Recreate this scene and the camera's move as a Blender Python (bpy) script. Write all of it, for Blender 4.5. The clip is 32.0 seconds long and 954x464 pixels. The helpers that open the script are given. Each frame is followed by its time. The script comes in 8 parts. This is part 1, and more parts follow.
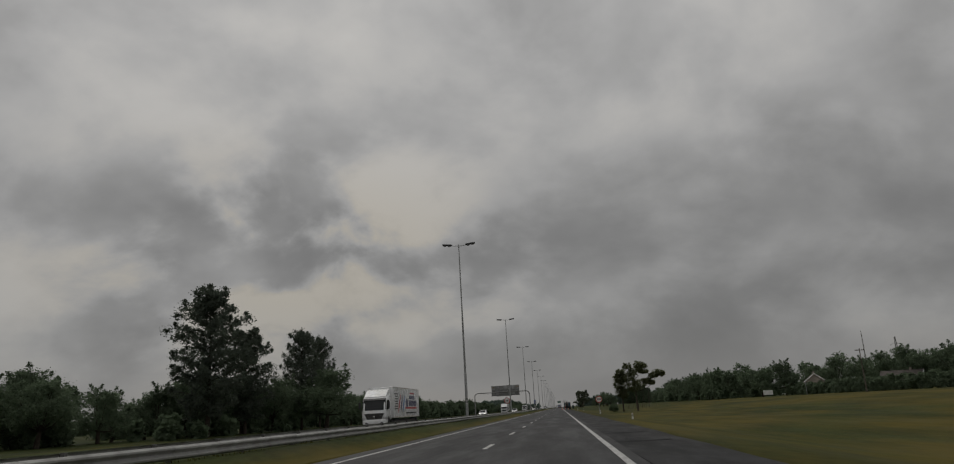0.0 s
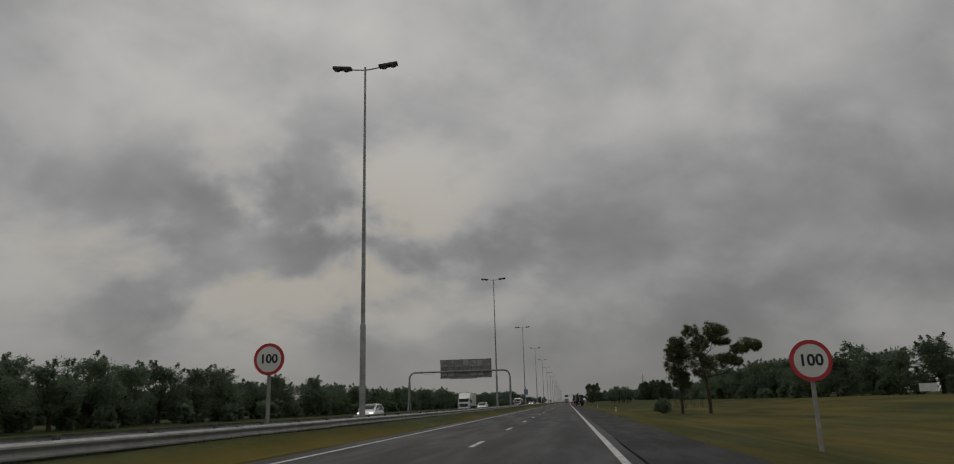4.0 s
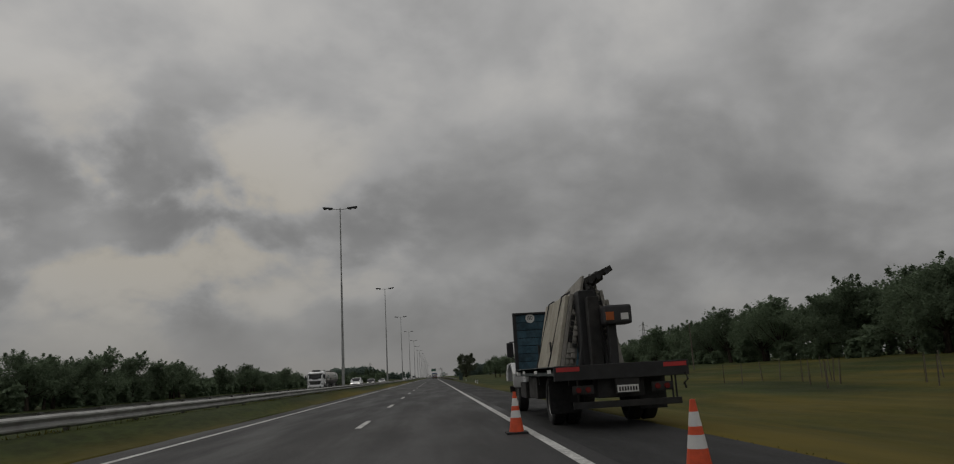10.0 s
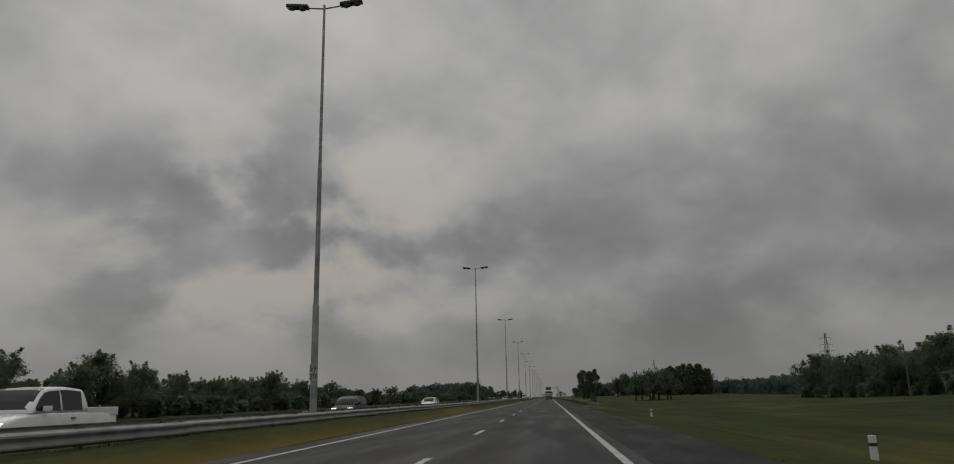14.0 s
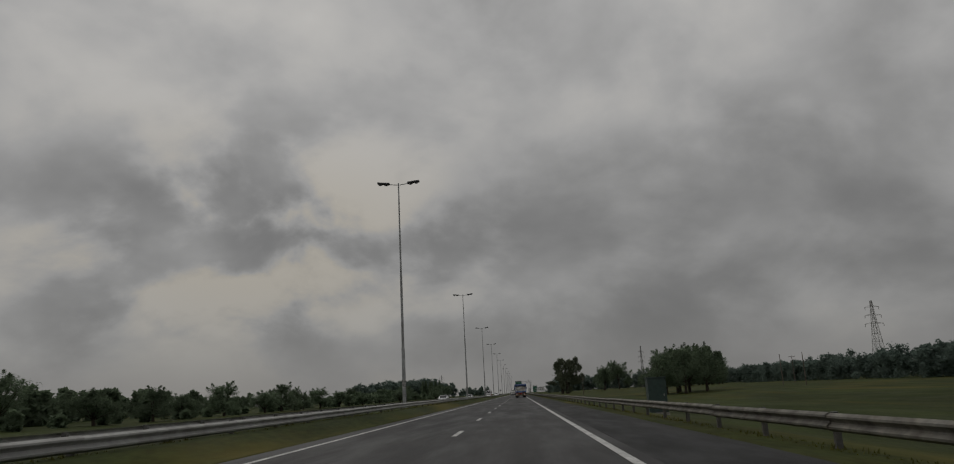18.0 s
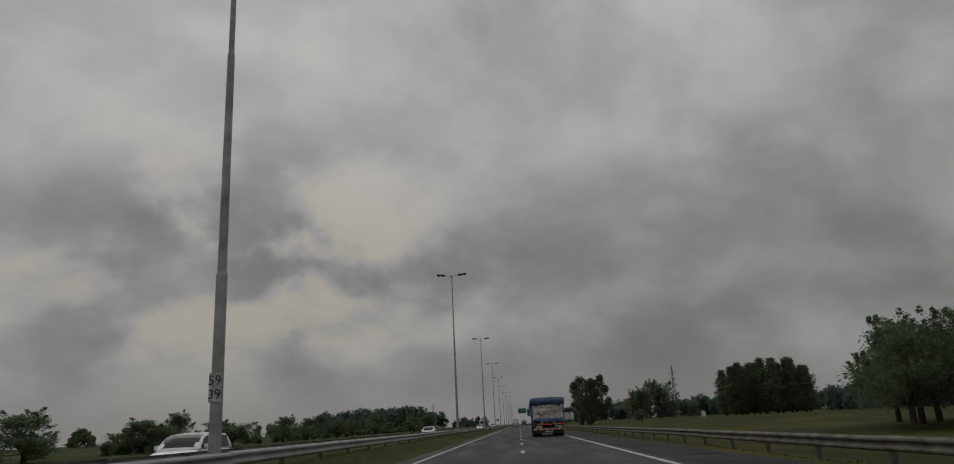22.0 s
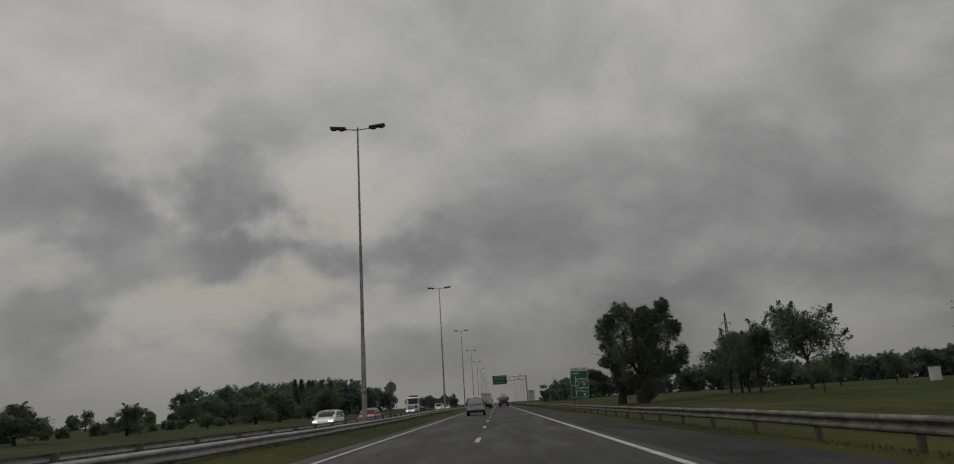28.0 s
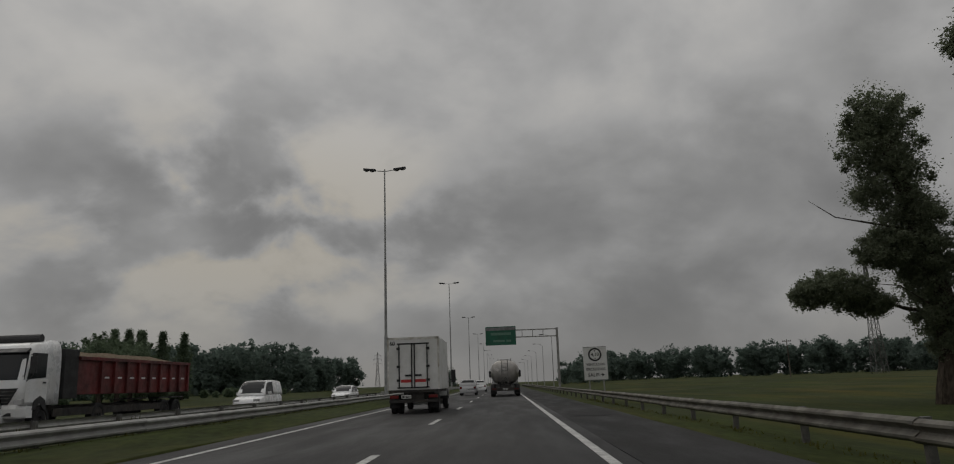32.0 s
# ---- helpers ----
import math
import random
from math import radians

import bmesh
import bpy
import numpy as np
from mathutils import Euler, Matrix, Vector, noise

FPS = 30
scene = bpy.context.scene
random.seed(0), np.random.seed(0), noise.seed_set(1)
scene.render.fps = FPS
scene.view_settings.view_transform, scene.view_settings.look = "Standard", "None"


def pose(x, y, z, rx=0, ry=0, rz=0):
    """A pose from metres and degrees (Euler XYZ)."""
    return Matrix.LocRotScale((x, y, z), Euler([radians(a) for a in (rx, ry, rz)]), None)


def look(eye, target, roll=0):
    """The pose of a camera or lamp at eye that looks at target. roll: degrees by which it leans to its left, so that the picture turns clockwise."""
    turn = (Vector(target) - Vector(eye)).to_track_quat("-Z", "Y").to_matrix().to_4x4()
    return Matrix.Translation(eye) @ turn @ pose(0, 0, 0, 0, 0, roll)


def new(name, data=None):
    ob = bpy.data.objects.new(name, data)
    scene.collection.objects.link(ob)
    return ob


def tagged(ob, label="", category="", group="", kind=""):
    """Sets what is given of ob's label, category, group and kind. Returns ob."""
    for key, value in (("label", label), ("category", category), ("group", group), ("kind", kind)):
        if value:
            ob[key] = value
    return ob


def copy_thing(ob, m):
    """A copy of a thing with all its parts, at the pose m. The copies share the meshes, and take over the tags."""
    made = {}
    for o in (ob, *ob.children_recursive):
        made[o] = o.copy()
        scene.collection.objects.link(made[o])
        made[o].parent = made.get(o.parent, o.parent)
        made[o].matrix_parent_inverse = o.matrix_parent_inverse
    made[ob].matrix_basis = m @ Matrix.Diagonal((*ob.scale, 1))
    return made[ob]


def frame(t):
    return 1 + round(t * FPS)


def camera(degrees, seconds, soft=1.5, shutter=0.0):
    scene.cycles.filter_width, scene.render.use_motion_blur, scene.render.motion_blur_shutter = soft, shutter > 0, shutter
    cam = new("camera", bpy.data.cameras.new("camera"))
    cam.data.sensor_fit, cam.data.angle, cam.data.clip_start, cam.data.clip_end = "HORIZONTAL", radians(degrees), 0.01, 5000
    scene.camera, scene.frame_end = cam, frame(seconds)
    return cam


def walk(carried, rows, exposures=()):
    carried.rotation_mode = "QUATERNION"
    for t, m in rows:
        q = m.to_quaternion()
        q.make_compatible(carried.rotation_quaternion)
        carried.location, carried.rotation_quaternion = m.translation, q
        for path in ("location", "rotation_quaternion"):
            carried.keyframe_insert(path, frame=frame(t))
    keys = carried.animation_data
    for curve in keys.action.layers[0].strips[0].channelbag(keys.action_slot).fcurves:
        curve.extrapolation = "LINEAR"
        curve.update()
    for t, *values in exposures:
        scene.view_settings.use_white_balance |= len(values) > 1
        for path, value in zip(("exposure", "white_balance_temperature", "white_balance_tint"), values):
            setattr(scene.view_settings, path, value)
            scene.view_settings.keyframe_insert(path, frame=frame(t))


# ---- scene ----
# camera: seconds, across, along, pitch, roll, yaw; the eye rides 1.12 m over the road
EYE = 1.12
PATH = [
    (0, 2.39, 0.01, 13.97, 3.20, 6.38),
    (0.5, 2.43, 14.05, 14.34, 3.71, 6.47),
    (1, 2.46, 28.06, 12.87, 5.06, 7.87),
    (1.5, 2.53, 42.10, 14.00, 3.79, 9.07),
    (2, 2.61, 56.01, 14.33, 3.47, 9.16),
    (2.5, 2.70, 69.71, 14.26, 2.17, 8.46),
    (3, 2.73, 83.30, 13.76, 3.13, 8.19),
    (3.5, 2.70, 96.96, 13.46, 1.89, 7.52),
    (5.5, 2.40, 152.70, 13.42, 1.78, 6.20),
    (6, 2.29, 166.75, 13.62, 1.87, 6.31),
    (6.5, 2.23, 180.90, 13.71, 2.30, 6.58),
    (7, 2.14, 195.13, 13.62, 2.50, 6.63),
    (7.5, 2.03, 209.42, 13.35, 2.52, 5.78),
    (8, 1.89, 223.80, 13.77, 2.08, 5.76),
    (8.5, 1.87, 238.19, 13.56, 3.17, 6.20),
    (9, 1.96, 252.59, 12.73, 3.54, 1.00),
    (9.5, 1.89, 266.64, 13.01, 2.90, -0.62),
    (10, 1.87, 280.77, 11.14, 3.16, -3.35),
    (10.5, 1.89, 294.92, 11.89, 2.88, -4.19),
    (11, 2.00, 309.21, 12.41, 3.64, -1.23),
    (11.5, 2.06, 323.52, 12.14, 3.48, 4.27),
    (12, 2.08, 337.93, 13.14, 2.27, 5.15),
    (12.5, 1.95, 352.33, 13.31, 2.41, 4.91),
    (13, 2.01, 366.71, 12.40, 4.27, 7.15),
    (13.5, 2.38, 381.04, 12.96, 1.10, 5.76),
    (15.5, 2.25, 437.16, 12.55, 2.93, 4.15),
    (16, 2.11, 450.96, 11.99, 2.85, 2.94),
    (16.5, 2.01, 464.61, 12.30, 2.36, 1.87),
    (17, 1.94, 478.18, 13.43, 2.59, 3.18),
    (17.5, 1.93, 491.79, 12.93, 3.16, 3.64),
    (18, 1.93, 505.53, 12.71, 2.93, 3.27),
    (18.5, 1.93, 519.45, 12.91, 2.52, 2.98),
    (19, 1.90, 533.49, 13.86, 2.64, 2.57),
    (19.5, 1.56, 547.31, 12.83, 5.38, 2.72),
    (20, 1.28, 561.27, 12.47, 3.68, 3.33),
    (20.5, 0.88, 575.33, 12.66, 3.13, 3.98),
    (21, 0.50, 589.46, 14.46, 1.38, 3.73),
    (21.5, 0.20, 603.52, 14.40, 2.31, 2.52),
    (22, -0.07, 617.51, 15.02, 2.84, 3.25),
    (22.5, -0.36, 631.51, 16.23, 1.69, 2.36),
    (23, -0.65, 645.67, 15.33, 1.89, 2.10),
    (23.5, -0.86, 660.03, 14.49, 1.50, 0.72),
    (24, -0.98, 674.53, 14.63, 1.72, -3.29),
    (24.5, -1.12, 689.07, 13.93, 2.05, -7.54),
    (25, -1.22, 703.71, 14.01, 0.91, -8.92),
    (25.5, -1.35, 718.38, 15.30, 1.32, -11.51),
    (26, -1.31, 733.09, 16.74, 2.11, -12.04),
    (26.5, -0.93, 747.85, 16.07, 1.55, -3.60),
    (28.5, 1.08, 807.36, 12.67, 3.25, 1.92),
    (29, 1.32, 822.24, 12.20, 1.50, 0.74),
    (29.5, 1.52, 837.26, 12.80, 1.50, 0.24),
    (30, 1.75, 852.45, 12.98, 1.78, 0.45),
    (30.5, 1.96, 867.72, 13.34, 2.33, 1.53),
    (31, 2.05, 882.87, 13.36, 2.82, 2.52),
    (31.5, 2.11, 898.05, 12.53, 3.06, 2.93),
    (32, 2.21, 913.28, 11.84, 1.95, 2.20),
]
cam = camera(66.9, 32.0, soft=1.1)
walk(cam, [(t, pose(x, y, EYE, 90 + p, r, w)) for t, x, y, p, r, w in PATH], [(0, 0.0), (9, -0.02), (13, -0.06), (23, -0.07), (24.2, -0.08), (25.4, 0.18), (26.5, 0.18), (28.4, -0.07), (32, -0.06)])

# ---- sky and light ----
SUN_EL, SUN_AZ = radians(48), radians(-35)
world = bpy.data.worlds.new("overcast_sky")
scene.world = world
world.use_nodes = True


def build_sky():
    nt = world.node_tree
    nt.nodes.clear()

    def node(kind):
        return nt.nodes.new(kind)

    def mix_(blend="MIX", kind="RGBA"):
        n = node("ShaderNodeMix")
        n.data_type, n.blend_type = kind, blend
        return n

    def math_(op, a, b=None, c=None):
        n = node("ShaderNodeMath")
        n.operation = op
        for i, v in enumerate((a, b, c)):
            if v is None:
                continue
            if isinstance(v, (int, float)):
                n.inputs[i].default_value = v
            else:
                nt.links.new(v, n.inputs[i])
        return n.outputs[0]

    def noise_(vec, scale, detail, rough, distort=0.0):
        n = node("ShaderNodeTexNoise")
        n.inputs["Scale"].default_value, n.inputs["Detail"].default_value = scale, detail
        n.inputs["Roughness"].default_value, n.inputs["Distortion"].default_value = rough, distort
        nt.links.new(vec, n.inputs["Vector"])
        return n.outputs["Fac"]

    def smooth(v, lo, hi, a=0.0, b=1.0):
        n = node("ShaderNodeMapRange")
        n.interpolation_type = "SMOOTHSTEP"
        nt.links.new(v, n.inputs[0])
        for i, x in enumerate((lo, hi, a, b), 1):
            n.inputs[i].default_value = x
        return n.outputs[0]

    tc = node("ShaderNodeTexCoord")
    sep = node("ShaderNodeSeparateXYZ")
    nt.links.new(tc.outputs["Generated"], sep.inputs[0])
    dx, dy, dz = sep.outputs
    up = math_("MAXIMUM", dz, 0.0)
    # lumps of the deck shrink and flatten towards the horizon
    flat = math_("ADD", math_("MULTIPLY", up, 0.65), 0.58)
    comb = node("ShaderNodeCombineXYZ")
    nt.links.new(math_("DIVIDE", dx, flat), comb.inputs[0])
    nt.links.new(math_("ADD", math_("DIVIDE", dy, flat), 23.4), comb.inputs[1])
    nt.links.new(math_("DIVIDE", math_("MULTIPLY", dz, 1.25), flat), comb.inputs[2])
    # eddies: the lumps are drawn out and curled by a coarser swirl
    eddy = node("ShaderNodeTexNoise")
    eddy.inputs["Scale"].default_value, eddy.inputs["Detail"].default_value = 2.2, 1.5
    nt.links.new(comb.outputs[0], eddy.inputs["Vector"])
    curl = node("ShaderNodeVectorMath")
    curl.operation = "MULTIPLY_ADD"
    nt.links.new(eddy.outputs["Color"], curl.inputs[0])
    curl.inputs[1].default_value = (0.17, 0.17, 0.17)
    nt.links.new(comb.outputs[0], curl.inputs[2])
    p = curl.outputs[0]

    def patch_(x, z, wide, high):
        """A soft-edged region of the deck round one direction ahead."""
        a = math_("DIVIDE", math_("SUBTRACT", dx, x), wide)
        b = math_("DIVIDE", math_("SUBTRACT", dz, z), high)
        q = math_("SQRT", math_("ADD", math_("MULTIPLY", a, a), math_("MULTIPLY", b, b)))
        return math_("MULTIPLY", smooth(q, 0.0, 1.0, 1.0, 0.0), smooth(dy, 0.0, 0.3))

    q = comb.outputs[0]
    big = noise_(p, 1.5, 2.0, 0.45)
    mid = noise_(p, 3.6, 4.0, 0.45)
    fine = noise_(q, 9.0, 4.0, 0.50)
    rag = noise_(p, 5.2, 6.0, 0.52)
    # a thin bright part low in the west where the puffs stand out, thicker cloud to the east
    thin = patch_(-0.34, 0.215, 0.44, 0.20)
    east = patch_(0.52, 0.16, 0.85, 0.50)
    bank = math_("MULTIPLY", patch_(-0.56, 0.27, 0.28, 0.14), smooth(rag, 0.38, 0.56, 0.35, 1.0))
    swing = math_("ADD", math_("MULTIPLY", thin, 0.40), 0.62)
    v = math_("ADD", math_("MULTIPLY", math_("SUBTRACT", big, 0.5), 0.45), math_("MULTIPLY", math_("MULTIPLY", math_("SUBTRACT", mid, 0.5), swing), 0.85))
    v = math_("ADD", v, math_("MULTIPLY", math_("SUBTRACT", fine, 0.5), 0.13))
    # bright rents with ragged edges in the thin part
    rent = math_("SUBTRACT", smooth(rag, 0.36, 0.68), 0.42)
    v = math_("ADD", v, math_("MULTIPLY", math_("MULTIPLY", rent, math_("ADD", thin, 0.25)), 0.40))
    v = math_("ADD", v, math_("MULTIPLY", thin, 0.17))
    v = math_("SUBTRACT", v, math_("ADD", math_("MULTIPLY", east, 0.12), math_("MULTIPLY", bank, 0.10)))
    lum = smooth(v, -0.28, 0.22, 0.44, 0.99)
    tone = mix_()
    nt.links.new(math_("MULTIPLY", smooth(v, -0.04, 0.14), math_("ADD", math_("MULTIPLY", thin, 0.95), 0.25)), tone.inputs["Factor"])
    tone.inputs["A"].default_value = (1.0, 0.99, 0.975, 1)
    tone.inputs["B"].default_value = (1.0, 0.935, 0.82, 1)
    # overcast: brighter overhead than low down
    grad = math_("ADD", math_("MULTIPLY", up, 0.95), 0.71)
    level = math_("MULTIPLY", math_("MULTIPLY", lum, grad), SKY_LEVEL)
    # even haze low down
    haze = smooth(dz, 0.0, 0.11, 1.0, 0.0)
    hz = mix_("MIX", "FLOAT")
    nt.links.new(math_("MULTIPLY", haze, 0.75), hz.inputs["Factor"])
    nt.links.new(level, hz.inputs["A"])
    hz.inputs["B"].default_value = SKY_LEVEL * 0.455
    cloud = mix_("MULTIPLY")
    cloud.inputs["Factor"].default_value = 1.0
    nt.links.new(tone.outputs["Result"], cloud.inputs["A"])
    nt.links.new(hz.outputs["Result"], cloud.inputs["B"])
    sky = node("ShaderNodeTexSky")
    sky.sky_type, sky.sun_disc, sky.sun_elevation, sky.sun_rotation = "NISHITA", False, SUN_EL, SUN_AZ
    dim = mix_("MULTIPLY")
    dim.inputs["Factor"].default_value = 1.0
    nt.links.new(sky.outputs[0], dim.inputs["A"])
    dim.inputs["B"].default_value = (0.05, 0.05, 0.05, 1)
    mix = mix_()
    mix.inputs["Factor"].default_value = 0.97
    nt.links.new(dim.outputs["Result"], mix.inputs["A"])
    nt.links.new(cloud.outputs["Result"], mix.inputs["B"])
    bg = node("ShaderNodeBackground")
    nt.links.new(mix.outputs["Result"], bg.inputs["Color"])
    out = node("ShaderNodeOutputWorld")
    nt.links.new(bg.outputs[0], out.inputs[0])


SKY_LEVEL = 0.45
build_sky()
sun = new("sun", bpy.data.lights.new("sun", "SUN"))
sun.data.energy, sun.data.angle, sun.data.color = 0.3, radians(40), (1.0, 0.96, 0.9)
sun.matrix_world = look((0, 0, 100), (0 + 60 * math.sin(-SUN_AZ), 0 - 60 * math.cos(SUN_AZ), 100 - 66))

# ---- materials ----
def mat(name, base, rough=0.6, metal=0.0, vary=0.0, grain=0.0, scale=8.0, bump=0.0, second=None, big=0.6, island=0.0, each=0.0, spec=0.5, stretch=None, coat=0.0):
    """A surface: base colour, mixed towards `second` in stains of size 1/big metres, with grain of size 1/scale and a bump."""
    m = bpy.data.materials.new(name)
    m.use_nodes = True
    nt = m.node_tree
    b = nt.nodes["Principled BSDF"]
    b.inputs["Roughness"].default_value, b.inputs["Metallic"].default_value = rough, metal
    b.inputs["Specular IOR Level"].default_value = spec
    b.inputs["Coat Weight"].default_value = coat
    col = None
    if not (second or vary or grain or bump or island or each):
        b.inputs["Base Color"].default_value = (*base, 1)
        return m
    tc = nt.nodes.new("ShaderNodeTexCoord")
    vec = tc.outputs["Object"]
    if stretch:
        mp = nt.nodes.new("ShaderNodeMapping")
        mp.inputs["Scale"].default_value = stretch
        nt.links.new(vec, mp.inputs[0])
        vec = mp.outputs[0]

    def nz(s, detail=6, rough_=0.6):
        n = nt.nodes.new("ShaderNodeTexNoise")
        n.inputs["Scale"].default_value, n.inputs["Detail"].default_value, n.inputs["Roughness"].default_value = s, detail, rough_
        nt.links.new(vec, n.inputs["Vector"])
        return n.outputs["Fac"]

    def mixc(fac, a, c, blend="MIX"):
        n = nt.nodes.new("ShaderNodeMix")
        n.data_type, n.blend_type = "RGBA", blend
        for sock, v in (("Factor", fac), ("A", a), ("B", c)):
            if isinstance(v, (int, float)):
                n.inputs[sock].default_value = v
            elif isinstance(v, tuple):
                n.inputs[sock].default_value = (*v, 1)
            else:
                nt.links.new(v, n.inputs[sock])
        return n.outputs["Result"]

    def ramp(v, lo, hi, a=0.0, c=1.0):
        n = nt.nodes.new("ShaderNodeMapRange")
        n.interpolation_type = "SMOOTHSTEP"
        nt.links.new(v, n.inputs[0])
        for i, x in enumerate((lo, hi, a, c), 1):
            n.inputs[i].default_value = x
        return n.outputs[0]

    col = base
    if second:
        col = mixc(ramp(nz(big), 0.42, 0.62), base, second)
    g = nz(scale) if (grain or bump) else None
    if grain:
        lo, hi = 1 - grain, 1 + grain
        n = ramp(g, 0.3, 0.7, lo, hi)
        col = mixc(1.0, col, n, "MULTIPLY")
    if vary:
        col = mixc(1.0, col, ramp(nz(big * 2.7, 3), 0.3, 0.7, 1 - vary, 1 + vary), "MULTIPLY")
    if island:
        ge = nt.nodes.new("ShaderNodeNewGeometry")
        col = mixc(1.0, col, ramp(ge.outputs["Random Per Island"], 0, 1, 1 - island, 1 + island), "MULTIPLY")
    if each:
        oi = nt.nodes.new("ShaderNodeObjectInfo")
        col = mixc(1.0, col, ramp(oi.outputs["Random"], 0, 1, 1 - each, 1 + each), "MULTIPLY")
    if isinstance(col, tuple):
        b.inputs["Base Color"].default_value = (*col, 1)
    else:
        nt.links.new(col, b.inputs["Base Color"])
    if grain or vary:
        nt.links.new(ramp(nz(big * 4, 4), 0.3, 0.7, max(0.03, rough - 0.12), min(1, rough + 0.12)), b.inputs["Roughness"])
    if bump:
        bp = nt.nodes.new("ShaderNodeBump")
        bp.inputs["Strength"].default_value, bp.inputs["Distance"].default_value = min(1.0, bump), 0.02
        nt.links.new(g, bp.inputs["Height"])
        nt.links.new(bp.outputs[0], b.inputs["Normal"])
    return m


def leaves(name, base, **kw):
    """Leaves let part of the light through."""
    m = mat(name, base, 0.8, spec=0.15, **kw)
    nt = m.node_tree
    b, out = nt.nodes["Principled BSDF"], nt.nodes["Material Output"]
    tr, mx = nt.nodes.new("ShaderNodeBsdfTranslucent"), nt.nodes.new("ShaderNodeMixShader")
    for l in b.inputs["Base Color"].links:
        nt.links.new(l.from_socket, tr.inputs["Color"])
    mx.inputs[0].default_value = 0.5
    nt.links.new(b.outputs[0], mx.inputs[1])
    nt.links.new(tr.outputs[0], mx.inputs[2])
    nt.links.new(mx.outputs[0], out.inputs["Surface"])
    return m


def turf(name, lush, dry):
    """Mown grass: strips along the road, drier beside the first half of the way and on the road's edges, greener further on."""
    m = mat(name, lush, 0.92, bump=0.8, scale=5, spec=0.08, grain=0.3, vary=0.25, second=tuple(c * 1.3 for c in lush), big=0.08, stretch=(1, 0.3, 1))
    nt = m.node_tree
    b = nt.nodes["Principled BSDF"]
    green = b.inputs["Base Color"].links[0].from_socket

    def node(kind, **kw):
        n = nt.nodes.new(kind)
        for k, v in kw.items():
            n.inputs[k].default_value = v
        return n

    def calc(op, x, y):
        n = nt.nodes.new("ShaderNodeMath")
        n.operation = op
        for i, v in enumerate((x, y)):
            if isinstance(v, (int, float)):
                n.inputs[i].default_value = v
            else:
                nt.links.new(v, n.inputs[i])
        return n.outputs[0]

    def soft_step(v, lo, hi, a=0.0, c=1.0):
        n = nt.nodes.new("ShaderNodeMapRange")
        n.interpolation_type = "SMOOTHSTEP"
        nt.links.new(v, n.inputs[0])
        for i, x in enumerate((lo, hi, a, c), 1):
            n.inputs[i].default_value = x
        return n.outputs[0]

    tc = node("ShaderNodeTexCoord")
    sep = node("ShaderNodeSeparateXYZ")
    nt.links.new(tc.outputs["Object"], sep.inputs[0])
    x, y, _ = sep.outputs

    def streak(scale, stretch, detail=4.0):
        mp = node("ShaderNodeMapping")
        mp.inputs["Scale"].default_value = stretch
        nt.links.new(tc.outputs["Object"], mp.inputs[0])
        n = node("ShaderNodeTexNoise", Scale=scale, Detail=detail, Roughness=0.55)
        nt.links.new(mp.outputs[0], n.inputs["Vector"])
        return n.outputs["Fac"]

    rows = streak(0.30, (1, 0.10, 1))
    blot = streak(0.06, (1, 0.45, 1), 5.0)
    rough = streak(1.6, (1, 0.4, 1), 5.0)
    side = soft_step(x, 4.0, 6.0)
    right = calc("MULTIPLY", side, soft_step(y, 240, 520, 0.47, 0.12))
    median = calc("MULTIPLY", calc("MULTIPLY", soft_step(x, -6.0, -4.6, 0.02, 0.62), soft_step(y, 420, 640, 1.0, 0.35)), calc("SUBTRACT", 1.0, side))
    level = calc("ADD", right, median)
    v = calc("ADD", level, calc("MULTIPLY", calc("SUBTRACT", rows, 0.5), 1.4))
    v = calc("ADD", v, calc("MULTIPLY", calc("SUBTRACT", blot, 0.5), 1.5))
    v = calc("ADD", v, calc("MULTIPLY", calc("SUBTRACT", rough, 0.5), 0.45))
    mix = nt.nodes.new("ShaderNodeMix")
    mix.data_type = "RGBA"
    nt.links.new(soft_step(v, 0.0, 1.0), mix.inputs["Factor"])
    nt.links.new(green, mix.inputs["A"])
    mix.inputs["B"].default_value = (*dry, 1)
    nt.links.new(mix.outputs["Result"], b.inputs["Base Color"])
    return m


def glow(name, base, strength):
    m = mat(name, base, 0.3)
    b = m.node_tree.nodes["Principled BSDF"]
    b.inputs["Emission Color"].default_value, b.inputs["Emission Strength"].default_value = (*base, 1), strength
    return m


ASPHALT = mat("asphalt_damp", (0.023, 0.023, 0.024), 0.68, spec=0.28, grain=0.35, scale=60, second=(0.031, 0.030, 0.030), big=0.22, vary=0.12, bump=0.35, stretch=(1, 0.12, 1))
ASPHALT_FAR = mat("asphalt_opposite", (0.036, 0.036, 0.037), 0.85, grain=0.3, scale=40, second=(0.045, 0.044, 0.043), big=0.2, bump=0.5, spec=0.15)
ASPHALT_DARK = mat("shoulder_asphalt", (0.015, 0.0155, 0.016), 0.78, spec=0.22, grain=0.4, scale=45, second=(0.027, 0.026, 0.026), big=0.3, vary=0.15, bump=0.5, stretch=(1, 0.2, 1))
TAR = mat("tar_seal", (0.010, 0.010, 0.011), 0.8, grain=0.3, scale=30, spec=0.15)
LINE = mat("road_paint", (0.50, 0.50, 0.48), 0.55, grain=0.3, scale=14, second=(0.34, 0.34, 0.33), big=1.1, vary=0.1)
